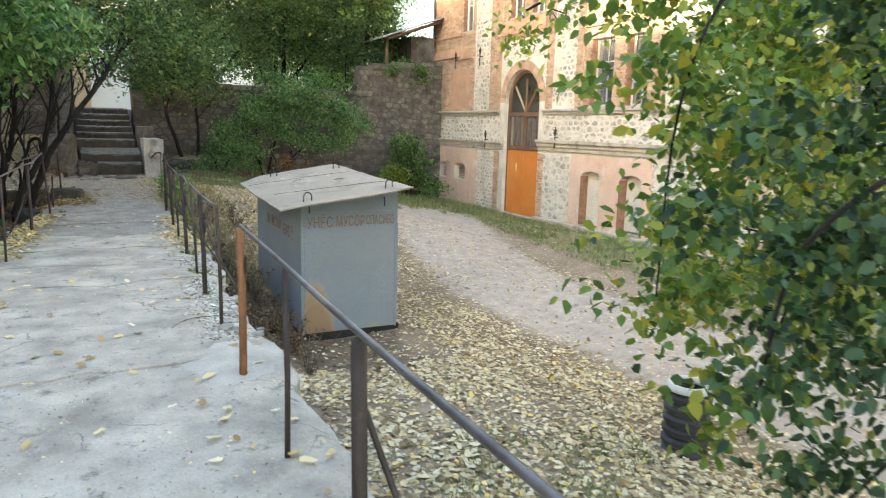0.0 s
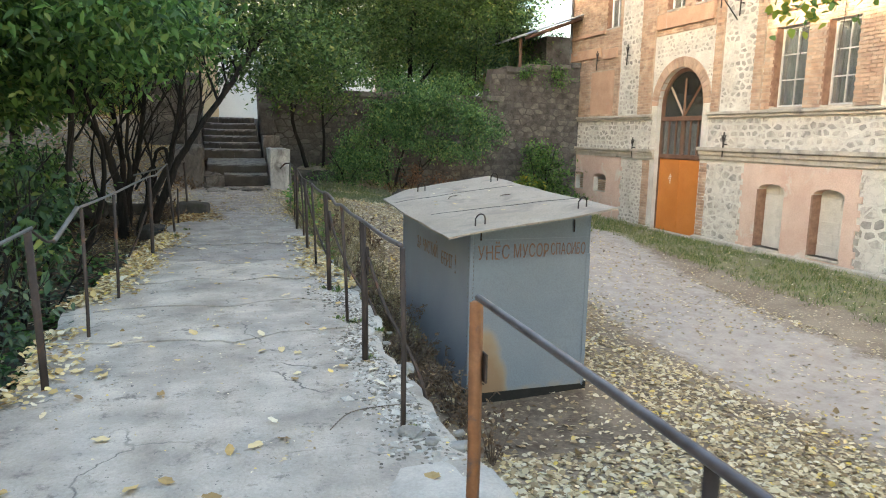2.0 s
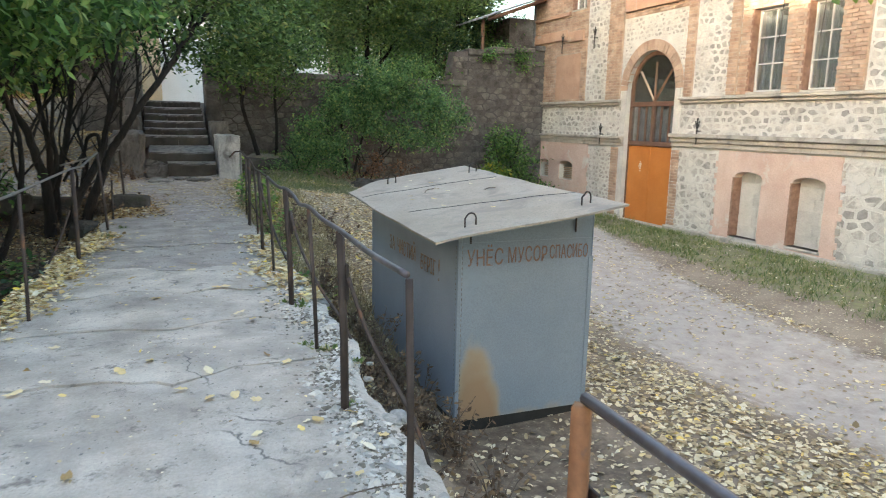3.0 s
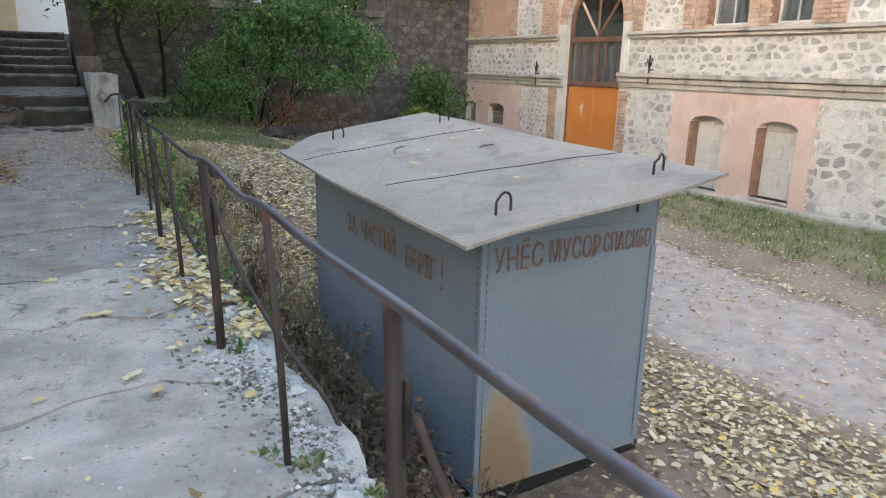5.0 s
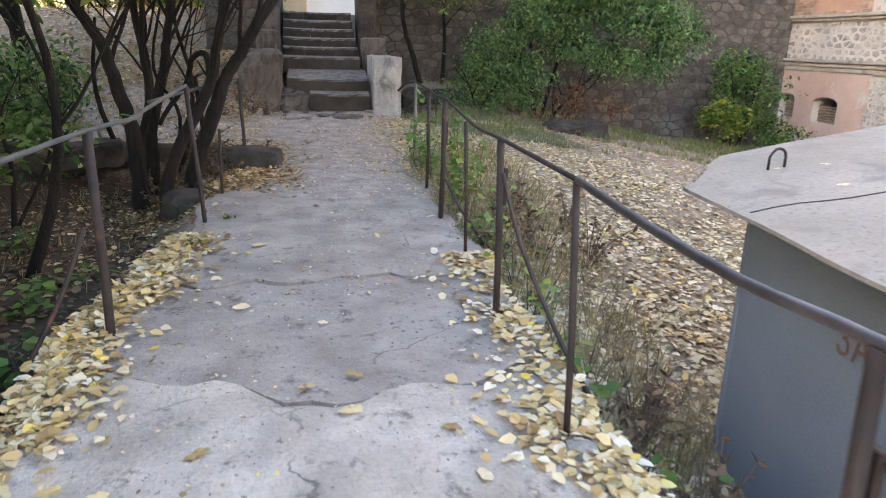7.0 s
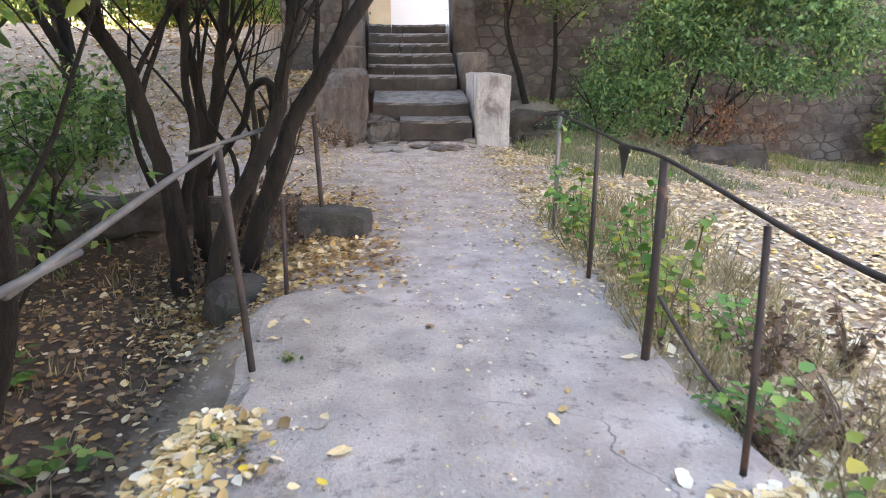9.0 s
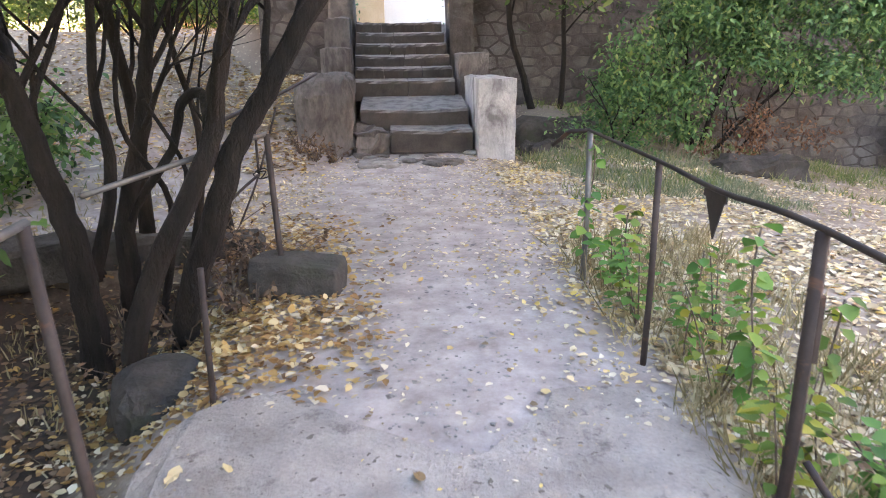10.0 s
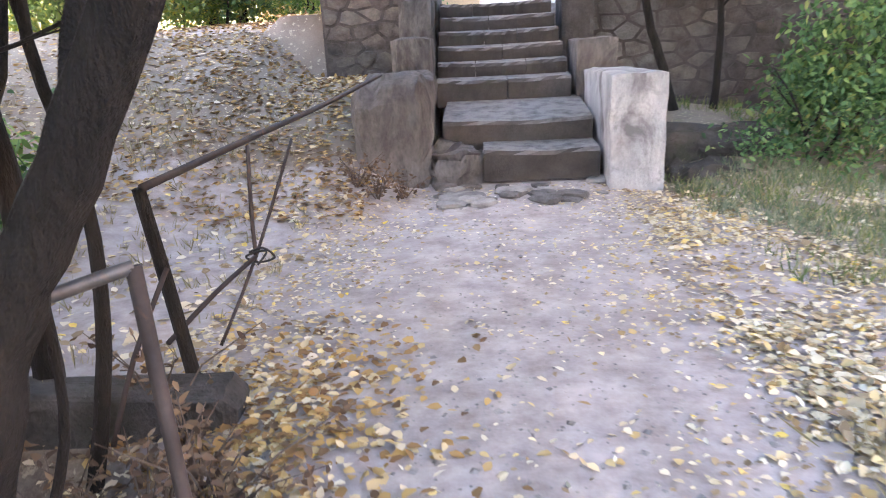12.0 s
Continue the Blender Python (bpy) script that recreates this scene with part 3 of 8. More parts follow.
def ground_z(x, y):
    hill = -0.02 + 1.9 * ss(17.0, 25.5, y)
    if y > 23.75:
        base = (hill if x < -2.9 else 1.88) if x < 11.0 else -1.0
        return base + 0.02 * math.sin(x * 1.3 + y)
    yard = -0.72 - 0.14 * max(0.0, min(x, 5.8) - 1.2) + 0.38 * ss(8.5, 11.4, x)
    yard -= 0.22 * ss(1.3, 1.9, x) * (1 - ss(2.2, 3.9, x)) * ss(5.2, 7.0, y) * (1 - ss(11.2, 13.0, y))
    back = min(0.03, 0.03 - 0.125 * (x - 2.5)) + 0.5 * ss(19.0, 23.0, y) * (1 - ss(3.0, 7.0, x)) * ss(1.4, 2.2, x)
    w = ss(8.0, 15.0 + 0.9 * min(8.0, max(0.0, x - 2)), y)
    right = yard + (back - yard) * w + 0.42 * ss(8.2, 11.0, y) * (1 - ss(1.3, 2.1, x)) * (1 - w)
    left = -0.38 + 0.36 * ss(15.7, 16.5, y) + 1.05 * ss(18.4, 22.6, y) + 0.25 * ss(-3.0, -7.0, x)
    left += (hill + 0.25 * ss(-3.0, -7.0, x) - left) * ss(-2.2, -3.0, x) * ss(15.0, 17.0, y)
    path = 0.02 + 0.09 * ss(19.4, 20.5, y)
    if y < 12.9:
        path = -0.14
        z = path + (right - path) * ss(0.55, 0.9, x)
        z = z + (left - z) * ss(-0.55, -0.75, x)
    else:
        k = ss(13.2, 14.2, y)
        z = path - 0.16 * (1 - ss(12.9, 13.5, y))
        z = z + (right - z) * ss(0.9 + 0.1 * k, 1.25 + 1.2 * k, x)
        z = z + (left - z) * ss(-0.62, -1.0 - 0.5 * k, x)
    bump = noise.noise(Vector((x * 0.9, y * 0.9, 0))) * 0.05 + noise.noise(Vector((x * 3.1, y * 3.1, 4))) * 0.018
    return z + bump * (0.35 if -1 < x < 1 else 1.0) * (0 if x > 11.3 else 1)


def build_ground():
    def axis(lo, hi, step, far):
        mid = list(np.arange(lo, hi + 1e-6, step))
        out, d, a, b = [], step, lo, hi
        low, high = [], []
        while b < far:
            d *= 1.6
            a, b = a - d, b + d
            low.append(a)
            high.append(b)
        return low[::-1] + mid + high
    xs, ys = axis(-6.0, 13.0, 0.2, 600), axis(-2.0, 27.0, 0.2, 600)
    V = [(x, y, ground_z(x, y)) for y in ys for x in xs]
    n = len(xs)
    F = [(j * n + i, j * n + i + 1, (j + 1) * n + i + 1, (j + 1) * n + i) for j in range(len(ys) - 1) for i in range(n - 1)]
    ob = mesh_object("ground", V, F, M_SOIL, None, "", True)
    tagged(ob, "brown soil yard strewn with dry leaves, with a beaten dirt track", "ground", "", "structure")
    for layer, fn in (("track", track_mask), ("path", path_mask), ("green", green_mask), ("shaded_humus", shaded_humus_mask)):
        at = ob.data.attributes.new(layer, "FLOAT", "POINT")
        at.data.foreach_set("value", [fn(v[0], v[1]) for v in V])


def track_mask(x, y):
    c = 7.2 + 0.10 * (y - 10) + 0.5 * math.sin(y * 0.4)
    a = 1 - ss(0.9, 2.2, abs(x - c))
    b = 0.55 * ss(12.0, 15.0, y) * (1 - ss(20, 22, y)) * ss(1.2, 2.0, x) * (1 - ss(8, 10, x))
    t = 0.8 * ss(23.7, 24, y)
    return 0.75 * max(a * (1 - ss(19, 21, y)), b, t)


def path_mask(x, y):
    w = ss(15.6, 17.2, y) * (1 - ss(19.2, 20.4, y))
    return 0.85 * (1 - ss(0.9 + 0.75 * w, 1.7 + 1.1 * w, abs(x - 0.15 + 0.35 * w))) * ss(12.5, 13.5, y) * (1 - ss(23.5, 24.2, y)) + 0.72 * ss(16.3, 17.2, y) * (1 - ss(19.5, 21.0, y)) * ss(-9.0, -7.0, x) * (1 - ss(-1.8, -0.8, x)) if y < 25 else 0.0


def green_mask(x, y):
    a = ss(9.0, 9.8, x) * (1 - ss(17, 21, y)) * 0.55
    b = 0.45 * ss(1.5, 2.2, x) * (1 - ss(3.2, 4.4, x)) * (1 - ss(3, 5, y))
    c = 0.35 * ss(18.6, 19.5, y) * ss(1.6, 2.2, x) * (1 - ss(9, 10, x))
    return max(a, b, c)


# Dark soil; under trees and bush the colour also holds their shade.
def shaded_humus_mask(x, y):
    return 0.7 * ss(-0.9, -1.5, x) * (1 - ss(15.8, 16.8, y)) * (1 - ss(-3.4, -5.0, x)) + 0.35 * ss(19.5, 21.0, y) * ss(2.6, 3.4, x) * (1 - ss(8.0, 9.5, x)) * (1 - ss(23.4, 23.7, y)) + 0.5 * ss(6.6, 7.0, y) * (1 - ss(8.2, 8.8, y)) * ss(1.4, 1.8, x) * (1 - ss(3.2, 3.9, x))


build_ground()


# ---------------------------------------------------------------- concrete walkway in broken plates
def build_walkway():
    rng = random.Random(3)
    way = thing("walkway", "raised grey concrete walkway, cracked into uneven plates", "walkway", "", "structure")
    cuts = [-7.0, -3.5, -0.6, 2.2, 4.5, 7.15, 8.05, 9.12, 10.45, 11.6, 13.6]
    arches = [0, 0.1, -0.1, 0.12, 0.1, -0.08, 0.1, 0.05, -0.34, -0.2, 0]
    gapes = [0, 0.3, 0.3, 0.5, 0.4, 0.7, 1.0, 1.2, 1.7, 0.9, 0]
    wob = [[(rng.uniform(-0.10, 0.10)) for _ in range(10)] for _ in cuts]

    def cut_y(i, f):
        s = f * 8.999
        a, t = int(s), s - int(s)
        arch = arches[i] * (1 - (2 * f - 1) ** 2)
        return cuts[i] + wob[i][a] * (1 - t) + wob[i][min(9, a + 1)] * t + (arch if 0 < i < len(cuts) - 1 else 0.25 * math.sin(f * 9))
    for i in range(len(cuts) - 1):
        nu, nv = 22, max(4, int((cuts[i + 1] - cuts[i]) / 0.12))
        lift, tip = rng.uniform(-0.005, 0.005), rng.uniform(-0.004, 0.004)
        top, bot = [], []
        for v in range(nv + 1):
            for u in range(nu + 1):
                f, g = u / nu, v / nv
                y = cut_y(i, f) * (1 - g) + cut_y(i + 1, f) * g
                gape = 0.002 + 0.030 * gapes[i + (v > 0)] * ss(-0.25, 0.35, noise.noise(Vector((f * 5.0, i + (v > 0), 8.1))))
                y += (gape * 0.3 if v == 0 else -gape if v == nv else 0) + (noise.noise(Vector((f * 17, i + (v > 0), 3.7))) * 0.07 if v in (0, nv) else 0)
                le, re = left_edge(y), right_edge(y)
                x = le + (re - le) * f
                if u in (0, nu):
                    x += noise.noise(Vector((y * 6, u, 2))) * 0.05
                edge = min(f, 1 - f) * (re - le)
                z = 0.035 + lift + tip * (g - 0.5) - 0.05 * (1 - ss(0, 0.12, edge)) * (0.6 + noise.noise(Vector((y * 3, u, 1))))
                z += noise.noise(Vector((x * 1.3, y * 1.3, 7))) * 0.012 + noise.noise(Vector((x * 6, y * 6, 3))) * 0.004
                z -= 0.004 if v == nv else 0
                top.append((x, y, z))
                bot.append((x, y, -0.11 if 0 < u < nu else -0.13))
        w = nu + 1
        n = len(top)
        F = [(j * w + k, j * w + k + 1, (j + 1) * w + k + 1, (j + 1) * w + k) for j in range(nv) for k in range(nu)]
        ring = [k for k in range(w)] + [j * w + nu for j in range(1, nv + 1)] + [nv * w + k for k in range(nu - 1, -1, -1)] + [j * w for j in range(nv - 1, 0, -1)]
        F += [(a, a + n, b + n, b) for a, b in zip(ring, ring[1:] + ring[:1])]
        mesh_object("concrete_plate", top + bot, F, M_DUSTY if cuts[i] > 10 else M_CONCRETE, way, "concrete plate covered with trodden soil dust" if cuts[i] > 10 else "", False)
    # rough supporting walls on both sides
    for name, fn, s, deep in (("support_wall", right_edge, 1, -1.35), ("support_wall", left_edge, -1, -0.8)):
        V, F = [], []
        ys = np.arange(-7.0, 13.8, 0.14)
        for y in ys:
            e = fn(y) - s * 0.03
            for z in (-0.09, -0.35, -0.7, deep):
                V.append((e + s * (0.02 * (z < -0.1) + noise.noise(Vector((y * 4, z * 6, s))) * 0.05), y, z))
            V.append((e - s * 0.3, y, deep))
            V.append((e - s * 0.3, y, -0.09))
        for j in range(len(ys) - 1):
            F += [(j * 6 + k, j * 6 + (k + 1) % 6, (j + 1) * 6 + (k + 1) % 6, (j + 1) * 6 + k) for k in range(6)]
        F += [tuple(range(6)), tuple((len(ys) - 1) * 6 + k for k in range(6))]
        mesh_object(name, V, F, M_EDGE, way, "crumbling concrete side wall")


build_walkway()


def build_patch():
    """A paler skim of newer concrete at the walkway's edge, feathered out."""
    V, F = [(0.76, 4.52, 0.052)], []
    n = 30
    for k, z in ((0.55, 0.048), (1.0, 0.026)):
        for i in range(n):
            a = 2 * math.pi * i / n
            r = k * (1 + 0.35 * noise.noise(Vector((math.cos(a) * 1.6, math.sin(a) * 1.6, 2.0))) + 0.15 * noise.noise(Vector((math.cos(a) * 6, math.sin(a) * 6, 5.0))))
            V.append((min(0.76 + 0.34 * r * math.cos(a) + 0.08 * r * math.sin(a), right_edge(4.5) - 0.02), 4.52 + 0.46 * r * math.sin(a), z))
    F = [(0, 1 + i, 1 + (i + 1) % n) for i in range(n)] + [(1 + i, 1 + n + i, 1 + n + (i + 1) % n, 1 + (i + 1) % n) for i in range(n)]
    tagged(mesh_object("concrete_patch", V, F, M_PATCH, None, "", True), "pale newer concrete skim on the walkway edge", "concrete patch", "", "structure")


build_patch()


def chips(name, n, sampler, size, mat, label, seed):
    """Angular grit, joined into one mesh."""
    rng = np.random.default_rng(seed)
    V, F = [], []
    while len(V) < n * 6:
        p = sampler(rng)
        if not p:
            continue
        x, y, z = p
        s = rng.uniform(*size) * (2.0 if rng.random() < 0.05 else 1)
        k, a = len(V), rng.uniform(0, 6.28)
        for j in range(4):
            r = s * rng.uniform(0.6, 1.3)
            V.append((x + r * math.cos(a + j * 1.57), y + r * math.sin(a + j * 1.57), z + s * rng.uniform(0.0, 0.25)))
        V += [(x + rng.normal() * s * 0.2, y, z + s * rng.uniform(0.4, 0.7)), (x, y, z - s)]
        F += [(k + j, k + (j + 1) % 4, k + 4) for j in range(4)] + [(k + (j + 1) % 4, k + j, k + 5) for j in range(4)]
    tagged(mesh_object(name, V, F, mat), label, "grit", "", "stuff")


def edge_grit(rng):
    y = rng.uniform(4.9, 9.0)
    x = right_edge(y) - 0.01 - abs(rng.normal()) * 0.15
    return (x, y, 0.036 - 0.05 * (1 - ss(0, 0.12, right_edge(y) - x))) if rng.random() < 0.25 + 0.75 * ss(-0.3, 0.2, noise.noise(Vector((x * 3, y * 2, 4)))) else None


def deck_grit(rng):
    y = rng.uniform(1.0, 13.3)
    x = rng.uniform(left_edge(y) + 0.05, right_edge(y) - 0.05)
    return (x, y, 0.036 + noise.noise(Vector((x * 1.3, y * 1.3, 7))) * 0.012) if noise.noise(Vector((x * 2.2, y * 2.2, 1))) > 0.0 else None


chips("edge_soil", 3200, edge_grit, (0.006, 0.016), M_HUMUS, "dark soil crumbs along the walkway edge", 432)
chips("edge_grit", 3400, edge_grit, (0.007, 0.022), M_CHIP, "crumbled pale concrete grit along the walkway edge", 430)
chips("deck_grit", 1100, deck_grit, (0.003, 0.008), M_ROCK, "fine dark grit lying on the walkway", 431)
for k in range(16):
    rr = random.Random(500 + k)
    y = rr.uniform(5.0, 9.2)
    x = right_edge(y) - rr.uniform(0.02, 0.16)
    sz = rr.uniform(0.03, 0.075)
    bm = bmesh.new()
    box(bm, -sz, sz, -sz * 0.7, sz * 0.7, 0, sz * 0.55, sz * 0.12, sz * 0.22, rr)
    ob = part("broken_slab", bm, M_CHIP)
    ob.matrix_basis = pose(x, y, 0.0, rr.uniform(-8, 8), rr.uniform(-8, 8), rr.uniform(0, 360))
    tagged(ob, "small broken slab of pale concrete on the walkway edge", "rubble", "broken slabs on the walkway edge")


# ---------------------------------------------------------------- railings
def post(rail, name, x, y, zt, r=0.016, lean=(0, 0), mat=None, zb=-0.12, square=False):
    mat = mat or M_PIPE
    top = (x + lean[0], y + lean[1], zt)
    return bar(name, [(x, y, zb), ((x + top[0]) / 2 + 0.006, (y + top[1]) / 2, (zb + zt) / 2), top], r, mat, rail, "", 4 if square else 8)


def build_right_rail():
    rail = thing("pipe_railing", "rusty bent steel pipe railing along the walkway", "railing")
    near = [(0.63, -1.2, 0.975), (0.65, 1.2, 0.97), (0.675, 2.3, 0.965), (0.705, 3.1, 0.965), (0.735, 4.2, 0.965)]
    bar("handrail", curve_points(near), 0.0118, M_RAIL, rail, "worn flat-sided top pipe", 8)
    for x, y, r, m in ((0.73, 4.20, 0.024, M_RUSTPIPE), (0.72, 3.05, 0.014, M_PIPE), (0.66, 1.90, 0.026, M_PIPE), (0.65, 0.3, 0.022, M_PIPE), (0.63, -1.1, 0.022, M_PIPE)):
        post(rail, "post", x, y, 0.95, r, mat=m, square=y in (4.20, 1.90))
    boxed("post_plate", (0.756, 0.764, 4.17, 4.21, 0.68, 0.78), M_PIPE, rail, "bent scrap of plate welded to the post", 0.002)
    far = [(0.765, 5.33, 0.955), (0.765, 5.8, 0.945), (0.775, 6.35, 0.95), (0.795, 6.9, 0.935), (0.81, 7.36, 0.945), (0.825, 7.75, 0.915), (0.84, 8.1, 0.94), (0.845, 8.45, 0.95),
           (0.85, 8.8, 0.925), (0.86, 9.2, 0.925), (0.87, 9.69, 0.94)]
    bar("handrail", curve_points(far, 4), 0.0125, M_RAIL, rail, "wavy worn top pipe", 8)
    farther = [(0.87, 9.69, 0.94), (0.915, 10.8, 0.92), (0.97, 11.6, 0.89), (1.025, 12.8, 0.945), (1.06, 13.4, 0.92), (1.10, 14.05, 0.925), (1.14, 15.2, 0.93)]
    bar("handrail", curve_points(farther, 5), 0.0095, M_PIPE, rail, "dark rusted top pipe", 8)
    for x, y, zt, r, m, lx in ((0.772, 5.29, 0.95, 0.014, M_PIPE, -0.012), (0.80, 6.38, 0.945, 0.021, M_PIPE, -0.02), (0.853, 7.34, 0.94, 0.013, M_PIPE, -0.045), (0.875, 8.45, 0.945, 0.021, M_PIPE, -0.035),
                               (0.912, 9.69, 0.935, 0.013, M_PIPE, -0.045), (0.94, 10.8, 0.915, 0.018, M_PIPE, -0.02), (1.02, 11.9, 0.875, 0.012, M_PIPE, -0.03), (1.008, 12.80, 0.94, 0.021, M_PIPE, 0.016),
                               (1.095, 14.04, 0.925, 0.015, M_PIPE, 0.01), (1.13, 15.18, 0.925, 0.018, M_GALV, 0.01)):
        post(rail, "post", x, y, zt, r, mat=m, lean=(lx, 0), square=r > 0.02)
    for y, x in ((8.45, 0.86), (6.38, 0.79), (12.80, 1.02), (10.8, 0.93)):
        boxed("post_strap", (x + 0.012, x + 0.030, y - 0.012, y + 0.020, 0.60, 0.78), M_PIPE, rail, "rusty strap welded to the post", 0.003)
    for pts in ([(0.81, 6.34, 0.72), (0.88, 6.2, 0.45), (1.02, 5.95, 0.12), (1.08, 5.85, -0.15)],
                [(0.87, 8.42, 0.78), (0.90, 8.2, 0.55), (0.98, 7.85, 0.30), (1.10, 7.6, 0.08), (1.16, 7.45, -0.2)],
                [(0.93, 10.77, 0.76), (0.99, 10.6, 0.45), (1.06, 10.2, 0.15), (1.15, 9.95, -0.05)],
                [(1.03, 12.75, 0.35), (1.12, 12.5, 0.15), (1.22, 12.2, -0.02), (1.26, 11.9, -0.2)],
                [(0.70, 1.95, 0.70), (0.82, 1.85, 0.3), (0.96, 1.7, -0.1)]):
        bar("brace", curve_points(pts, 4), 0.011, M_PIPE, rail, "thin bent brace rod", 6)
    bar("end_bracket", [(1.145, 15.2, 0.93), (1.06, 15.32, 0.915), (0.98, 15.42, 0.82)], 0.014, M_PIPE, rail, "bent-over pipe end", 6)
    bm = bmesh.new()
    box(bm, 1.060, 1.066, 13.36, 13.52, 0.885, 0.91)
    tri = [bm.verts.new(v) for v in ((1.062, 13.37, 0.90), (1.062, 13.51, 0.89), (1.064, 13.44, 0.75), (1.067, 13.37, 0.90), (1.067, 13.51, 0.89), (1.069, 13.44, 0.75))]
    for f in ((0, 1, 2), (5, 4, 3), (0, 3, 4, 1), (1, 4, 5, 2), (2, 5, 3, 0)):
        bm.faces.new([tri[i] for i in f])
    part("hanging_plate", bm, M_DARKIRON, rail, "rusty plate scrap hanging under the pipe")
    bm = bmesh.new()
    tube(bm, [(0.842, 8.16, 0.925), (0.845, 8.23, 0.928), (0.846, 8.30, 0.926)], [0.018, 0.026, 0.016], 8)
    part("joint_sleeve", bm, M_PIPE, rail, "lump of weld and torn pipe")
    return rail


def build_stake():
    st = bar("stake", curve_points([(-1.25, 16.58, -0.15), (-1.29, 16.55, 0.35), (-1.33, 16.5, 0.88)], 4), [0.034, 0.033, 0.032, 0.031, 0.03, 0.03, 0.029, 0.028, 0.027], M_BARK, None, "", 7)
    tagged(st, "dark weathered wooden stake beside the railing post", "stake")


def build_left_rail():
    rail = thing("pipe_railing", "broken grey pipe railing on thin rusty posts among shrubs", "railing")
    bar("handrail", curve_points([(-1.22, 3.2, 0.84), (-1.12, 4.8, 0.90), (-1.04, 6.36, 0.945)]), 0.010, M_GALV, rail)
    bar("brace", curve_points([(-1.03, 6.33, 0.93), (-1.0, 6.48, 0.85), (-0.985, 6.62, 0.838)], 4), 0.008, M_PIPE, rail, "thin drooping rod", 6)
    bar("handrail", [(-0.985, 6.60, 0.835), (-0.97, 7.22, 0.962)], 0.016, M_GALV, rail, "flattened bent end of the pipe", 6)
    bar("handrail", curve_points([(-0.97, 7.21, 0.960), (-0.95, 8.6, 0.935), (-0.90, 9.9, 0.945), (-0.86, 10.75, 0.95), (-0.84, 11.6, 0.92)], 5), 0.0105, M_GALV, rail, "bare bent pipe")
    bar("handrail", curve_points([(-0.85, 11.3, 0.92), (-0.83, 12.1, 0.968), (-0.81, 12.84, 1.005)], 6), 0.0115, M_GALV, rail)
    bar("handrail", curve_points([(-1.45, 14.55, 0.74), (-1.08, 14.9, 0.84), (-0.90, 15.1, 0.895), (-0.70, 15.25, 0.94)], 4), 0.016, M_GALV, rail)
    bar("handrail", curve_points([(-1.29, 16.45, 0.89), (-1.18, 17.6, 0.96), (-1.08, 18.9, 1.03), (-0.94, 20.42, 1.15)], 5), 0.018, M_PIPE, rail, "rusty pipe running up to the stair wall")
    for x, y, zt, r, lx in ((-1.02, 6.33, 0.94, 0.021, -0.03), (-0.985, 7.36, 0.94, 0.012, 0.015), (-0.95, 8.57, 0.93, 0.013, 0.015), (-0.86, 10.75, 0.945, 0.021, 0.0), (-0.72, 12.80, 1.0, 0.016, -0.09),
                            (-0.77, 13.88, 0.58, 0.013, 0.03), (-0.66, 15.24, 0.94, 0.018, -0.04), (-1.20, 4.4, 0.88, 0.02, 0.0)):
        post(rail, "post", x, y, zt, r, lean=(lx, random.uniform(-0.03, 0.03)), zb=-0.4)
    bar("brace", curve_points([(-0.90, 10.72, 0.55), (-1.0, 10.6, 0.25), (-1.13, 10.4, -0.05), (-1.16, 10.35, -0.3)], 4), 0.011, M_PIPE, rail, "", 6)
    bar("brace", curve_points([(-1.16, 17.3, 0.93), (-1.13, 17.15, 0.62), (-1.12, 17.11, 0.41)], 3), 0.011, M_PIPE, rail, "", 6)
    bar("brace", curve_points([(-1.12, 17.11, 0.41), (-1.22, 16.8, 0.33), (-1.32, 16.5, 0.22)], 3), 0.012, M_PIPE, rail, "", 6)
    bar("brace", curve_points([(-1.02, 17.6, 0.92), (-1.12, 17.11, 0.41), (-1.25, 16.85, 0.05)], 3), 0.009, M_PIPE, rail, "", 6)
    bar("brace", curve_points([(-1.27, 16.5, 0.55), (-1.36, 16.3, 0.25), (-1.42, 16.15, -0.05)], 3), 0.012, M_PIPE, rail, "", 6)
    for pts in ([(-1.14, 17.08, 0.44), (-1.06, 17.05, 0.47), (-1.03, 17.12, 0.40), (-1.12, 17.14, 0.37), (-1.16, 17.08, 0.42), (-1.06, 17.10, 0.44), (-1.10, 17.06, 0.38)],):
        bar("wire", curve_points(pts, 4), 0.006, M_DARKIRON, rail, "", 5)
    return rail


build_right_rail()
build_left_rail()
build_stake()


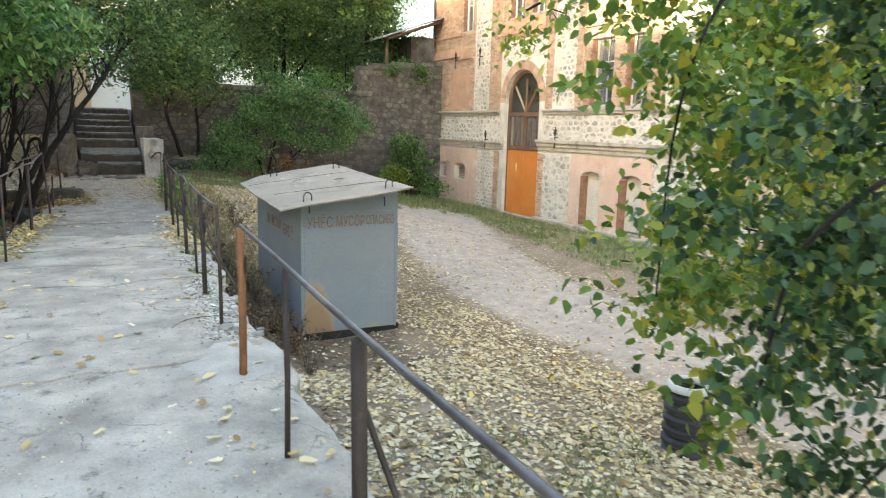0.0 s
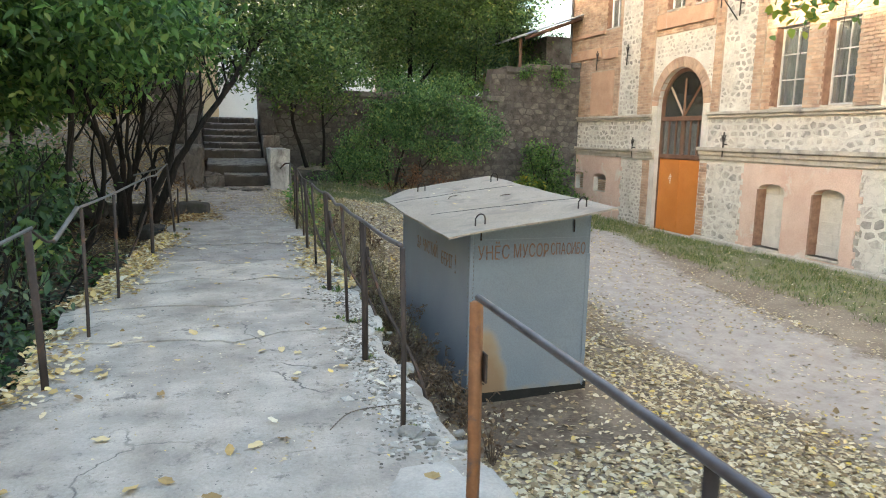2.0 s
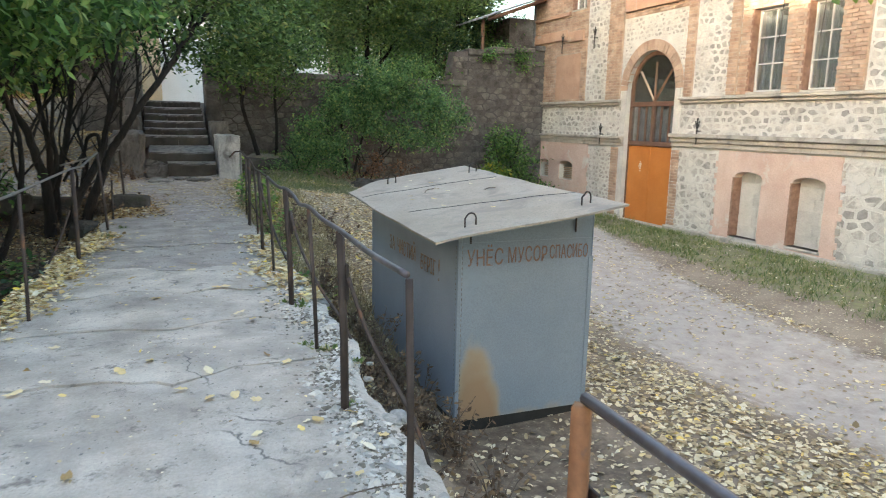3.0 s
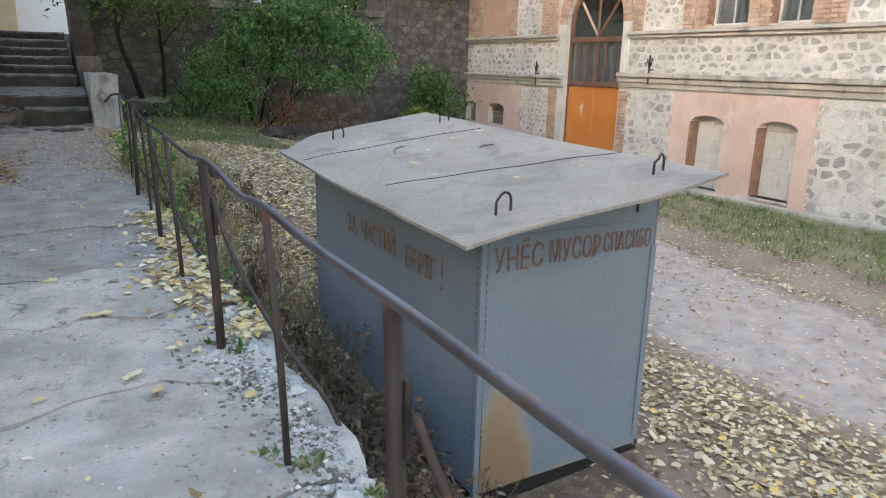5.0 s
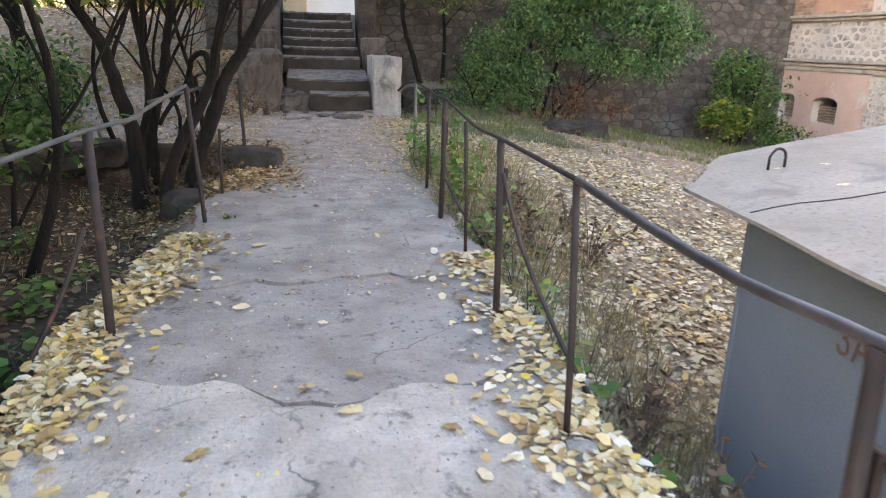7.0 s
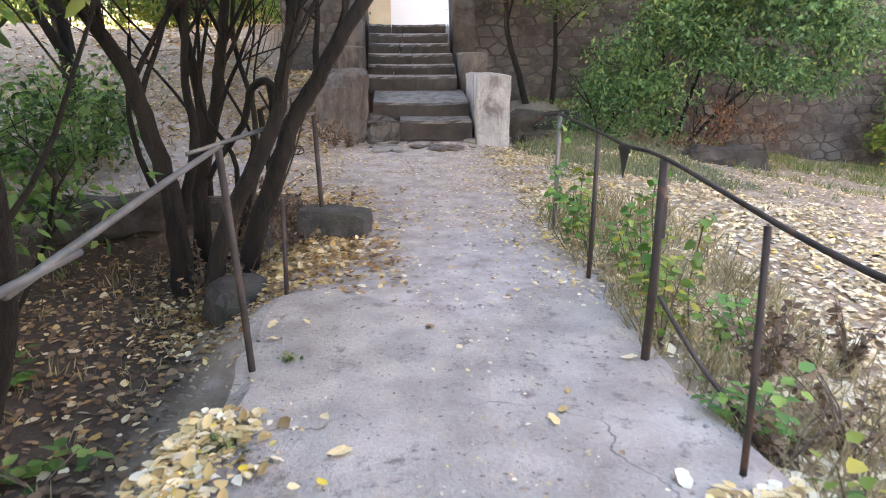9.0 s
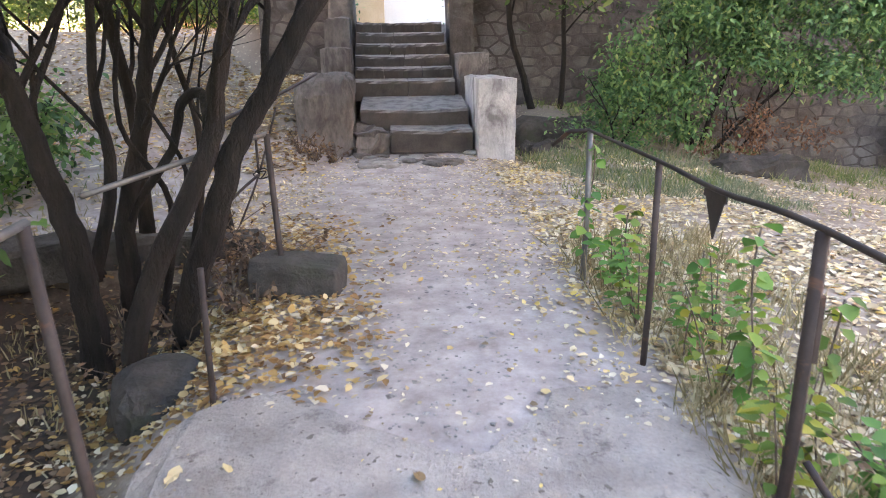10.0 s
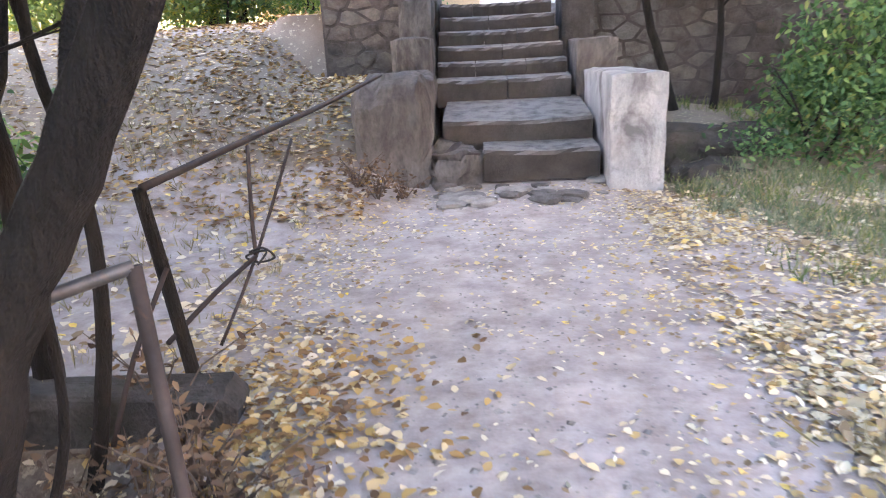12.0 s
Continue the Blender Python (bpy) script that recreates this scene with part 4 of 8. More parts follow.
# ---------------------------------------------------------------- stairs up through the wall
def build_stairs():
    rng = random.Random(5)
    st = thing("staircase", "worn dark stone staircase climbing through the retaining wall", "staircase", "", "structure")
    runs = [(20.30, -0.02, 1.06, 0.425, 1), (20.80, -0.42, 1.06, 0.66, 1)]
    z = 0.84
    for i in range(6):
        runs.append((21.80 + 0.26 * i, -0.53, 0.97 - 0.02 * i, z + 0.176, 2 + (i % 2)))
        z += 0.176
    for i, (y, x0, x1, zt, parts) in enumerate(runs):
        xs = [x0] + sorted(x0 + (x1 - x0) * (k + rng.uniform(-0.15, 0.15)) / parts for k in range(1, parts)) + [x1]
        back = runs[i + 1][0] + 0.1 if i + 1 < len(runs) else 24.2
        for a, b in zip(xs, xs[1:]):
            bm = bmesh.new()
            n = 8
            dy = rng.uniform(-0.02, 0.02)
            prof = [(y + 0.03 + dy, zt - 0.30), (y + dy, zt - 0.035), (y + 0.025 + dy, zt), (back, zt + 0.02 + (0.11 if i == 1 else 0)), (back, zt - 0.30)]
            rows = []
            for k in range(n + 1):
                x = a + 0.004 + (b - a - 0.008) * k / n
                f = (x - x0) / (x1 - x0)
                sag = -0.022 * math.sin(math.pi * f) + rng.uniform(-0.006, 0.006)
                rows.append([bm.verts.new((x, py + (rng.uniform(-0.012, 0.012) if q in (1, 2) else 0), pz + (sag if q in (1, 2) else 0))) for q, (py, pz) in enumerate(prof)])
            for r, s in zip(rows, rows[1:]):
                for q in range(5):
                    bm.faces.new((r[q], r[(q + 1) % 5], s[(q + 1) % 5], s[q]))
            bm.faces.new(rows[0])
            bm.faces.new(rows[-1][::-1])
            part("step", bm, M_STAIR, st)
    return st


build_stairs()


def rock(name, c, size, mat, seed, parent=None, squash=0.6):
    rng = random.Random(seed)
    bm = bmesh.new()
    bmesh.ops.create_icosphere(bm, subdivisions=2, radius=1)
    off = Vector((rng.uniform(0, 50), rng.uniform(0, 50), 0))
    for v in bm.verts:
        k = 1 + 0.35 * noise.noise(v.co * 1.3 + off) + 0.12 * noise.noise(v.co * 3.5 + off)
        q = v.co * k
        v.co = Vector((max(-0.8, min(0.8, q.x)) * size[0], max(-0.8, min(0.8, q.y)) * size[1], max(-0.7, min(0.7, q.z)) * size[2]))
    ob = part(name, bm, mat, parent)
    ob.matrix_basis = pose(*c, 0, 0, rng.uniform(0, 360))
    return ob


rng = random.Random(11)
for i in range(34):
    x, y = rng.uniform(-0.45, 1.05), rng.uniform(19.7, 20.3)
    s = rng.uniform(0.04, 0.12)
    tagged(rock("rubble_stone", (x, y, ground_z(x, y) + s * 0.12), (s * 1.6, s * 1.1, s * 0.4), M_CHEEK if i % 2 else M_ROCK, i), "broken grey stone at the foot of the stairs", "stone", "rubble at the stair foot")
for i in range(26):
    y = rng.uniform(5.0, 11.5)
    x = right_edge(y) + rng.uniform(-0.22, 0.06)
    s = rng.uniform(0.02, 0.06)
    tagged(rock("rubble_stone", (x, y, 0.035 + s * 0.2 if x < right_edge(y) - 0.04 else 0.0), (s * 1.3, s, s * 0.6), M_EDGE, 100 + i), "chip of concrete on the walkway edge", "stone", "chips on the walkway edge")


# ---------------------------------------------------------------- stair cheeks, blocks
def rough_block(name, dims, mat, seed, label, category, cuts=5, amp=0.03, kind=""):
    bm = bmesh.new()
    box(bm, *dims)
    bmesh.ops.subdivide_edges(bm, edges=bm.edges[:], cuts=cuts, use_grid_fill=True)
    c = Vector(((dims[0] + dims[1]) / 2, (dims[2] + dims[3]) / 2, (dims[4] + dims[5]) / 2))
    h = Vector(((dims[1] - dims[0]) / 2, (dims[3] - dims[2]) / 2, (dims[5] - dims[4]) / 2))
    for v in bm.verts:
        d = v.co - c
        k = sum(abs(abs(d[i]) - h[i]) < 1e-4 for i in range(3))
        w = noise.noise_vector(v.co * 4.0 + Vector((seed, 0, 0))) * amp + noise.noise_vector(v.co * 11.0 + Vector((seed, 5, 0))) * amp * 0.35
        v.co += w - (d.normalized() * amp * (0.9 if k == 2 else 1.6) if k >= 2 else Vector())
    ob = part(name, bm, mat)
    return tagged(ob, label, category, "", kind)


rough_block("stair_pier", (1.10, 1.58, 20.02, 21.80, -0.25, 1.08), M_BLOCK, 1, "square whitewashed concrete pier beside the lower steps", "pier", 6, 0.02, "structure")
rough_block("stair_pier", (1.02, 1.48, 21.78, 22.7, 0.3, 1.40), M_CHEEK, 2, "grey stone block beside the upper steps", "pier", 4, 0.02, "structure")
rough_block("stair_wing", (-1.22, -0.52, 20.3, 21.6, -0.2, 1.12), M_CHEEK, 3, "low grey-brown rubble cheek wall beside the lower steps", "wall", 9, 0.08, "structure")
rough_block("stair_wing", (-1.0, -0.56, 21.62, 22.5, 0.2, 1.50), M_CHEEK, 4, "grey stone cheek block beside the upper steps", "wall", 4, 0.03, "structure")
rough_block("stair_wing", (-1.0, -0.60, 22.45, 23.3, 0.2, 1.95), M_CHEEK, 6, "grey stone cheek block beside the top steps", "wall", 4, 0.03, "structure")
rough_block("rubble_bank", (-0.52, 0.0, 20.28, 20.9, -0.1, 0.42), M_CHEEK, 14, "crumbled stone rubble beside the lowest step", "rubble", 7, 0.12, "structure")
b = rough_block("concrete_block", (-0.24, 0.30, -0.14, 0.14, -0.24, 0.11), M_DARKSTONE, 5, "long dark broken concrete block lying beside the path", "concrete block", 6, 0.022)
b.matrix_basis = pose(-0.60, 15.22, 0.12, 0, 4, -12)
rough_block("rock_outcrop", (1.72, 2.95, 20.75, 21.5, -0.3, 0.46), M_DARKSTONE, 21, "dark rock ledge breaking out of the bank beside the pier", "rock", 7, 0.09)
rough_block("rock_outcrop", (1.68, 2.5, 20.2, 20.7, -0.3, 0.20), M_DARKSTONE, 22, "dark rock ledge breaking out of the bank beside the pier", "rock", 6, 0.08)
rough_block("rock_outcrop", (4.3, 5.5, 19.85, 20.35, -0.5, 0.02), M_DARKSTONE, 23, "dark mossy boulder below the big bush", "rock", 6, 0.10)
rough_block("low_kerb", (-5.0, -1.0, 16.25, 16.5, -0.55, 0.10), M_DARKSTONE, 12, "low broken stone kerb under the trees", "kerb", 9, 0.05, "structure")
b = rough_block("concrete_block", (-0.5, 0.5, -0.2, 0.2, -0.15, 0.15), M_DARKSTONE, 8, "dark stone slab lying under the trees", "stone", 4, 0.04)
b.matrix_basis = pose(-2.6, 16.0, 0.0, 0, -6, 10)
b = rough_block("concrete_block", (-0.22, 0.22, -0.26, 0.26, -0.22, 0.17), M_DARKSTONE, 9, "dark boulder at the broken walkway edge", "stone", 4, 0.05)
b.matrix_basis = pose(-1.12, 14.35, -0.25, 0, 8, 30)


# ---------------------------------------------------------------- retaining wall
def wall_top(x, top0, top1, f):
    """The right-hand wall steps up towards the facade."""
    return top0 + (top1 - top0) * f if x < 8.3 else 3.62 + 0.10 * (x - 8.3)


def build_retaining():
    rng = random.Random(21)
    for name, x0, x1, top0, top1, lab in (("wall_back_right", 1.02, 11.58, 2.72, 2.72, "old brown rubble stone retaining wall, dark and damp-stained"),
                                          ("wall_back_left", -2.15, -0.60, 2.85, 2.75, "dark rubble stone retaining wall behind trees")):
        w = thing(name, lab, "retaining wall", "", "structure")
        V = []
        n = 60
        for k in range(n + 1):
            f = k / n
            x = x0 + (x1 - x0) * f
            t = wall_top(x, top0, top1, f) + noise.noise(Vector((x, 3, 1))) * 0.08
            V += [(x, 23.52, -1.6), (x, 23.52, t), (x, 24.05, t + 0.03), (x, 24.05, -1.6)]
        F = [(4 * k + q, 4 * k + (q + 1) % 4, 4 * k + 4 + (q + 1) % 4, 4 * k + 4 + q) for k in range(n) for q in range(4)] + [(0, 1, 2, 3), (4 * n, 4 * n + 1, 4 * n + 2, 4 * n + 3)]
        mesh_object("wall_core", V, F, M_RMORTAR, w)
        right = x0 > 0
        zones = [(x0 + 0.02, x1, -1.1 if right else 0.6, 2.62 if right else 2.5, 0.24)] + ([(8.35, x1, 2.62, 3.52, 0.22)] if right else [])
        lay_stones(zones, lambda u, v, o: (u, 23.52 - o, v), M_RWALL, w, rng, 300, proud=(0.008, 0.035), near=(lambda u, v: abs(u - 4)) if right else (lambda u, v: abs(u)), joint=0.012, flat=1.7, stir=0.9)
        # coping stones
        x = x0
        while x < x1 - 0.2:
            ln = min(rng.uniform(0.5, 0.9), x1 - x)
            f = (x - x0) / (x1 - x0)
            zt = wall_top(x, top0, top1, f)
            boxed("coping_stone", (x + 0.01, x + ln - 0.01, 23.44, 24.1, zt - 0.10, zt + rng.uniform(0.04, 0.10)), M_RWALL, w, "", 0.02, 0.015, rng)
            x += ln
    # pillars flanking the gap
    for i, x in enumerate((1.0, -0.98)):
        rough_block("gate_pillar", (x, x + 0.42, 23.2, 24.1, 0.6, 3.1), M_RWALL, 30 + i, "rough dark stone pillar beside the stair opening", "pillar", 6, 0.03, "structure")


build_retaining()


# ---------------------------------------------------------------- old industrial facade
FX = 11.6


def wall_with_holes(y0, y1, z0, z1, holes, parent):
    """The facade's body: solid cells between openings, 0.5 m thick."""
    ys = sorted({y0, y1, *[h[0] for h in holes], *[h[1] for h in holes]})
    zs = sorted({z0, z1, *[h[2] for h in holes], *[h[3] for h in holes]})

    def solid(j, k):
        if not (0 <= j < len(ys) - 1 and 0 <= k < len(zs) - 1):
            return False
        cy, cz = (ys[j] + ys[j + 1]) / 2, (zs[k] + zs[k + 1]) / 2
        return not any(h[0] < cy < h[1] and h[2] < cz < h[3] for h in holes)
    V, F = [], []

    def quad(*p):
        k = len(V)
        V.extend(p)
        F.append((k, k + 1, k + 2, k + 3))
    a, b = FX, FX + 0.5
    for j in range(len(ys) - 1):
        for k in range(len(zs) - 1):
            if not solid(j, k):
                continue
            p, q, r, s = ys[j], ys[j + 1], zs[k], zs[k + 1]
            quad((a, p, r), (a, p, s), (a, q, s), (a, q, r))
            quad((b, p, r), (b, q, r), (b, q, s), (b, p, s))
            if not solid(j - 1, k):
                quad((a, p, r), (b, p, r), (b, p, s), (a, p, s))
            if not solid(j + 1, k):
                quad((a, q, r), (a, q, s), (b, q, s), (b, q, r))
            if not solid(j, k - 1):
                quad((a, p, r), (a, q, r), (b, q, r), (b, p, r))
            if not solid(j, k + 1):
                quad((a, p, s), (b, p, s), (b, q, s), (a, q, s))
    mesh_object("wall_body", V, F, M_MORTAR, parent)


D0, D1, DZ, DS = 17.06, 19.00, -1.05, 2.42        # doorway: sides, sill, spring of the arch
DC, DR = (D0 + D1) / 2, (D1 - D0) / 2
UPPER = [(21.20, 21.92, 4.88, 6.6), (18.10, 18.82, 4.95, 6.7), (17.00, 17.62, 4.95, 6.7)]
WIN = [(13.92, 14.80, 2.24, 3.95), (12.68, 13.42, 2.24, 3.92)]
BLIND = [(14.14, 14.90, -0.88, 0.56), (12.60, 13.36, -0.84, 0.56)]
VENT = [(21.50, 22.30, -0.20, 0.38), (22.95, 23.50, -0.20, 0.38)]
HOLES = [(D0, D1, DZ, DS + DR)] + UPPER + WIN + BLIND + VENT + [(8.6, 9.5, 2.3, 3.95), (7.2, 8.1, 2.3, 3.95), (9.3, 10.0, -0.84, 0.5), (7.8, 8.5, -0.84, 0.5)]


def arch_fill(bm, yc, half, spring, rise, top, x0, x1, n=14):
    """The wall left over between a flat head and an arch below it."""
    for s in range(n):
        t0, t1 = math.pi * s / n, math.pi * (s + 1) / n
        p = [(yc + half * math.cos(t), spring + rise * math.sin(t)) for t in (t0, t1)]
        q = [(p[0][0], top), (p[1][0], top)]
        fr = [bm.verts.new((x0, *v)) for v in (p[0], p[1], q[1], q[0])]
        bk = [bm.verts.new((x1, *v)) for v in (p[0], p[1], q[1], q[0])]
        bm.faces.new(fr)
        bm.faces.new(bk[::-1])
        bm.faces.new((fr[0], bk[0], bk[1], fr[1]))


def bricks(zones, parent, rng, singles, skip=()):
    """Running-bond brick faces in rectangles of the facade, clear of openings."""
    L, H, J = 0.25, 0.066, 0.010
    meshes = {}
    todo = []
    for y0, y1, z0, z1, out in zones:
        hs = [h for h in skip if h[0] < y1 and h[1] > y0 and h[2] < z1 and h[3] > z0]
        ys = sorted({y0, y1, *[min(max(v, y0), y1) for h in hs for v in h[:2]]})
        for a, b in zip(ys, ys[1:]):
            z = z0
            for h in sorted((h for h in hs if h[0] <= a + 1e-6 and b <= h[1] + 1e-6), key=lambda h: h[2]):
                if h[2] > z:
                    boxed("brick_bed", (FX - out + 0.004, FX + 0.001, a, b, z, h[2]), M_BRICKBED, parent)
                z = h[3]
            if z < z1:
                boxed("brick_bed", (FX - out + 0.004, FX + 0.001, a, b, z, z1), M_BRICKBED, parent)
        rows = max(1, round((z1 - z0) / (H + J)))
        h = (z1 - z0) / rows
        for r in range(rows):
            y = y0 - (L + J) * (0.5 if r % 2 else 0)
            while y < y1 - 0.02:
                a, b = max(y, y0), min(y + L, y1)
                if b - a > 0.05:
                    cy, cz = (a + b) / 2, z0 + (r + 0.5) * h
                    if not any(s[0] - 0.02 < cy < s[1] + 0.02 and s[2] - 0.02 < cz < s[3] + 0.02 for s in skip):
                        for s in skip:
                            if s[2] < cz < s[3]:
                                a = s[1] if a < s[1] < b else a
                                b = s[0] if a < s[0] < b else b
                        todo.append(((a + b) / 2, cz, round((b - a) * 50) / 50, h - J, out + rng.uniform(-0.004, 0.005)))
                y += L + J
    todo.sort(key=lambda t: (t[0] - 13.5) ** 2 + (t[1] - 3) ** 2)

    def form(w, h):
        e = 0.006
        return ([(0, -w / 2, -h / 2), (0, w / 2, -h / 2), (0, w / 2, h / 2), (0, -w / 2, h / 2), (-0.02, -w / 2 + e, -h / 2 + e), (-0.02, w / 2 - e, -h / 2 + e), (-0.02, w / 2 - e, h / 2 - e), (-0.02, -w / 2 + e, h / 2 - e)],
                [(0, 1, 5, 4), (1, 2, 6, 5), (2, 3, 7, 6), (3, 0, 4, 7), (4, 5, 6, 7)])
    V, F = [], []
    for i, (y, z, w, h, out) in enumerate(todo):
        key = (w, round(h, 4))
        vs, fs = form(*key)
        if i < singles:
            if key not in meshes:
                me = bpy.data.meshes.new("brick")
                me.from_pydata(vs, [], fs)
                me.materials.append(M_BRICK)
                meshes[key] = me
            ob = new("brick", meshes[key])
            ob.parent = parent
            ob.location = (FX - out + 0.008, y, z)
        else:
            k = len(V)
            V += [(v[0] + FX - out + 0.008, v[1] + y, v[2] + z) for v in vs]
            F += [tuple(a + k for a in f) for f in fs]
    if V:
        tagged(mesh_object("brickwork", V, F, M_BRICK, parent), kind="stuff")


def build_facade():
    rng = random.Random(31)
    fac = thing("wall_facade", "old industrial facade of pale rubble stone, red brick and faded pink plaster", "facade", "", "structure")
    wall_with_holes(-8.0, 24.3, -1.7, 8.2, HOLES, fac)
    boxed("gable_end_wall", (FX + 0.5, 24.0, -8.0, -7.5, -1.7, 8.2), M_MORTAR, fac)
    boxed("gable_end_wall", (FX + 0.5, 24.0, 23.8, 24.3, -1.7, 8.2), M_MORTAR, fac)
    boxed("rear_wall", (23.5, 24.0, -7.5, 23.8, -1.7, 8.2), M_MORTAR, fac)
    boxed("roof_slab", (FX - 0.25, 24.2, -8.2, 24.5, 8.2, 8.45), M_SHEDROOF, fac)
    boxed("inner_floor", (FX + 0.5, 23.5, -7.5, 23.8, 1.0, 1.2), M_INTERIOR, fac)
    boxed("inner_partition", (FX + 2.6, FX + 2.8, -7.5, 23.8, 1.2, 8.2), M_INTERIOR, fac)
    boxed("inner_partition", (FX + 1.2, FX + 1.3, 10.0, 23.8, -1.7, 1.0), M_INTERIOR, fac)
    # door arch: fill above the curve and its brick ring
    bm = bmesh.new()
    arch_fill(bm, DC, DR, DS, DR, DS + DR + 0.002, FX - 0.001, FX + 0.499)
    part("arch_spandrel", bm, M_MORTAR, fac)
    n = 25
    for s in range(n):
        t0, t1 = math.pi * s / n + 0.006, math.pi * (s + 1) / n - 0.006
        bm = bmesh.new()
        ps = [(DC + r * math.cos(t), DS + r * math.sin(t)) for r, t in ((DR, t0), (DR + 0.27, t0), (DR + 0.27, t1), (DR, t1))]
        o = rng.uniform(0.035, 0.045)
        fr = [bm.verts.new((FX - o, *p)) for p in ps]
        bk = [bm.verts.new((FX + 0.30, *p)) for p in ps]
        bm.faces.new(fr)
        for a in range(4):
            bm.faces.new((fr[a], bk[a], bk[(a + 1) % 4], fr[(a + 1) % 4]))
        part("arch_brick", bm, M_BRICK, fac)
    # dressed jambs
    for y0, y1 in ((D0 - 0.22, D0), (D1, D1 + 0.22)):
        boxed("door_jamb", (FX - 0.035, FX + 0.35, y0, y1, 1.28, DS - 0.01), M_WHITEBLOCK, fac, "pale dressed stone jamb", 0.012, 0.004, rng)
    # plaster panels
    for dims, m in (((20.72, 24.2, -1.2, 0.94), M_PINK), ((12.30, 15.42, -1.1, 0.99), M_PINK), ((7.0, 10.6, -1.1, 0.92), M_PINK)):
        y0, y1, z0, z1 = dims
        hs = [h for h in BLIND + VENT + HOLES[-2:] if y0 < h[0] and h[1] < y1]
        ys = sorted({y0, y1, *[v for h in hs for v in h[:2]]})
        for a, b in zip(ys, ys[1:]):
            inside = [h for h in hs if h[0] <= a and b <= h[1]]
            for z_0, z_1 in ([(z0, z1)] if not inside else [(z0, inside[0][2]), (inside[0][3] - 0.0, z1)]):
                boxed("plaster_panel", (FX - 0.03, FX - 0.001, a, b, z_0, z_1), m, fac)
        for h in hs:
            bm = bmesh.new()
            arch_fill(bm, (h[0] + h[1]) / 2, (h[1] - h[0]) / 2 + 0.001, h[3] - 0.13, 0.13, h[3] + 0.001, FX - 0.031, FX + 0.25, 10)
            part("window_head", bm, m, fac)
        # toothed quoins at the panel's sides
        z = z0 + 0.1
        while z < z1 - 0.15:
            for e, s in ((y0, -1), (y1, 1)):
                if e < 24:
                    a, b2 = sorted((e, e + s * rng.uniform(0.06, 0.10)))
                    boxed("quoin", (FX - 0.036, FX, a, b2, z, z + 0.13), m if rng.random() < 0.7 else M_LEDGE, fac, "", 0.006)
            z += 0.27
    boxed("plaster_panel", (FX - 0.028, FX - 0.001, 21.35, 22.75, 2.25, 3.6), M_ORANGEPLASTER, fac, "orange plaster patch over brick")
    # string courses, each a stepped moulding
    for y0, y1, z, s in ((-8.0, D0 - 0.02, 1.07, 1.0), (D1 + 0.02, 24.28, 0.99, 0.85)):
        boxed("ledge", (FX - 0.16 * s, FX, y0, y1, z + 0.17 * s, z + 0.26 * s), M_LEDGE, fac, "", 0.012)
        boxed("ledge", (FX - 0.10 * s, FX, y0, y1, z + 0.06 * s, z + 0.168 * s), M_LEDGE, fac, "", 0.012)
        boxed("ledge", (FX - 0.055, FX, y0, y1, z - 0.05, z + 0.058 * s), M_LEDGE, fac, "", 0.008)
    for y0, y1 in ((-8.0, D0 - 0.23), (D1 + 0.23, 24.28)):
        boxed("ledge", (FX - 0.13, FX, y0, y1, 2.12, 2.19), M_LEDGE, fac, "", 0.012)
        boxed("ledge", (FX - 0.075, FX, y0, y1, 2.05, 2.118), M_LEDGE, fac, "", 0.008)
    boxed("ledge", (FX - 0.09, FX, -8.0, 24.28, 7.2, 7.4), M_LEDGE, fac, "", 0.012)
    boxed("plinth", (FX - 0.14, FX, -8.0, D0 - 0.02, -1.5, -0.93), M_LEDGE, fac, "low dark stone plinth", 0.02)
    boxed("plinth", (FX - 0.05, FX, D1 + 0.02, 24.28, -1.5, -0.98), M_LEDGE, fac, "", 0.01)
    boxed("door_step", (FX - 0.10, FX + 0.4, D0, D1, -1.4, -1.02), M_LEDGE, fac, "", 0.015)
    # stonework
    stones = [(D1 + 0.6, 20.70, -0.98, 0.86, 0.15), (15.5, D0 - 0.05, -0.92, 0.93, 0.22), (10.62, 12.32, -0.92, 0.93, 0.24), (2.0, 6.9, -0.92, 0.93, 0.25),
              (2.0, D0 - 0.24, 1.27, 2.04, 0.20), (D1 + 0.24, 24.25, 1.16, 2.04, 0.18),
              (19.98, 21.02, 2.21, 7.15, 0.18), (15.40, 16.45, 2.21, 7.15, 0.18), (10.0, 12.05, 2.21, 7.15, 0.21), (16.8, 19.2, 3.70, 4.28, 0.13),
              (16.78, 17.0, 2.45, 3.68, 0.11), (18.9, 19.2, 2.45, 3.68, 0.11), (4.0, 7.0, 2.21, 7.15, 0.22)]
    lay_stones(stones, lambda u, v, o: (FX - o, u, v), M_STONE, fac, rng, 300, proud=(0.004, 0.018), near=lambda u, v: abs(u - 14) + abs(v - 1.2), joint=0.024)
    # brickwork strips and window surrounds
    skip = UPPER + WIN + [(21.36, 22.74, 2.26, 3.59)]
    bricks([(21.05, 24.25, 2.2, 7.18, 0.02), (19.30, 19.95, 2.2, 7.18, 0.05), (16.48, 16.76, 2.2, 7.18, 0.05), (15.12, 15.38, 2.2, 7.18, 0.05), (12.08, 12.34, 2.2, 7.18, 0.05), (12.36, 15.10, 2.2, 7.18, 0.015),
            (16.80, 19.26, 4.30, 7.18, 0.02), (D1 + 0.24, D1 + 0.56, -0.97, 0.90, 0.02), (D0 - 0.30, D0 - 0.03, -0.92, 0.93, 0.012)], fac, rng, 300, skip)
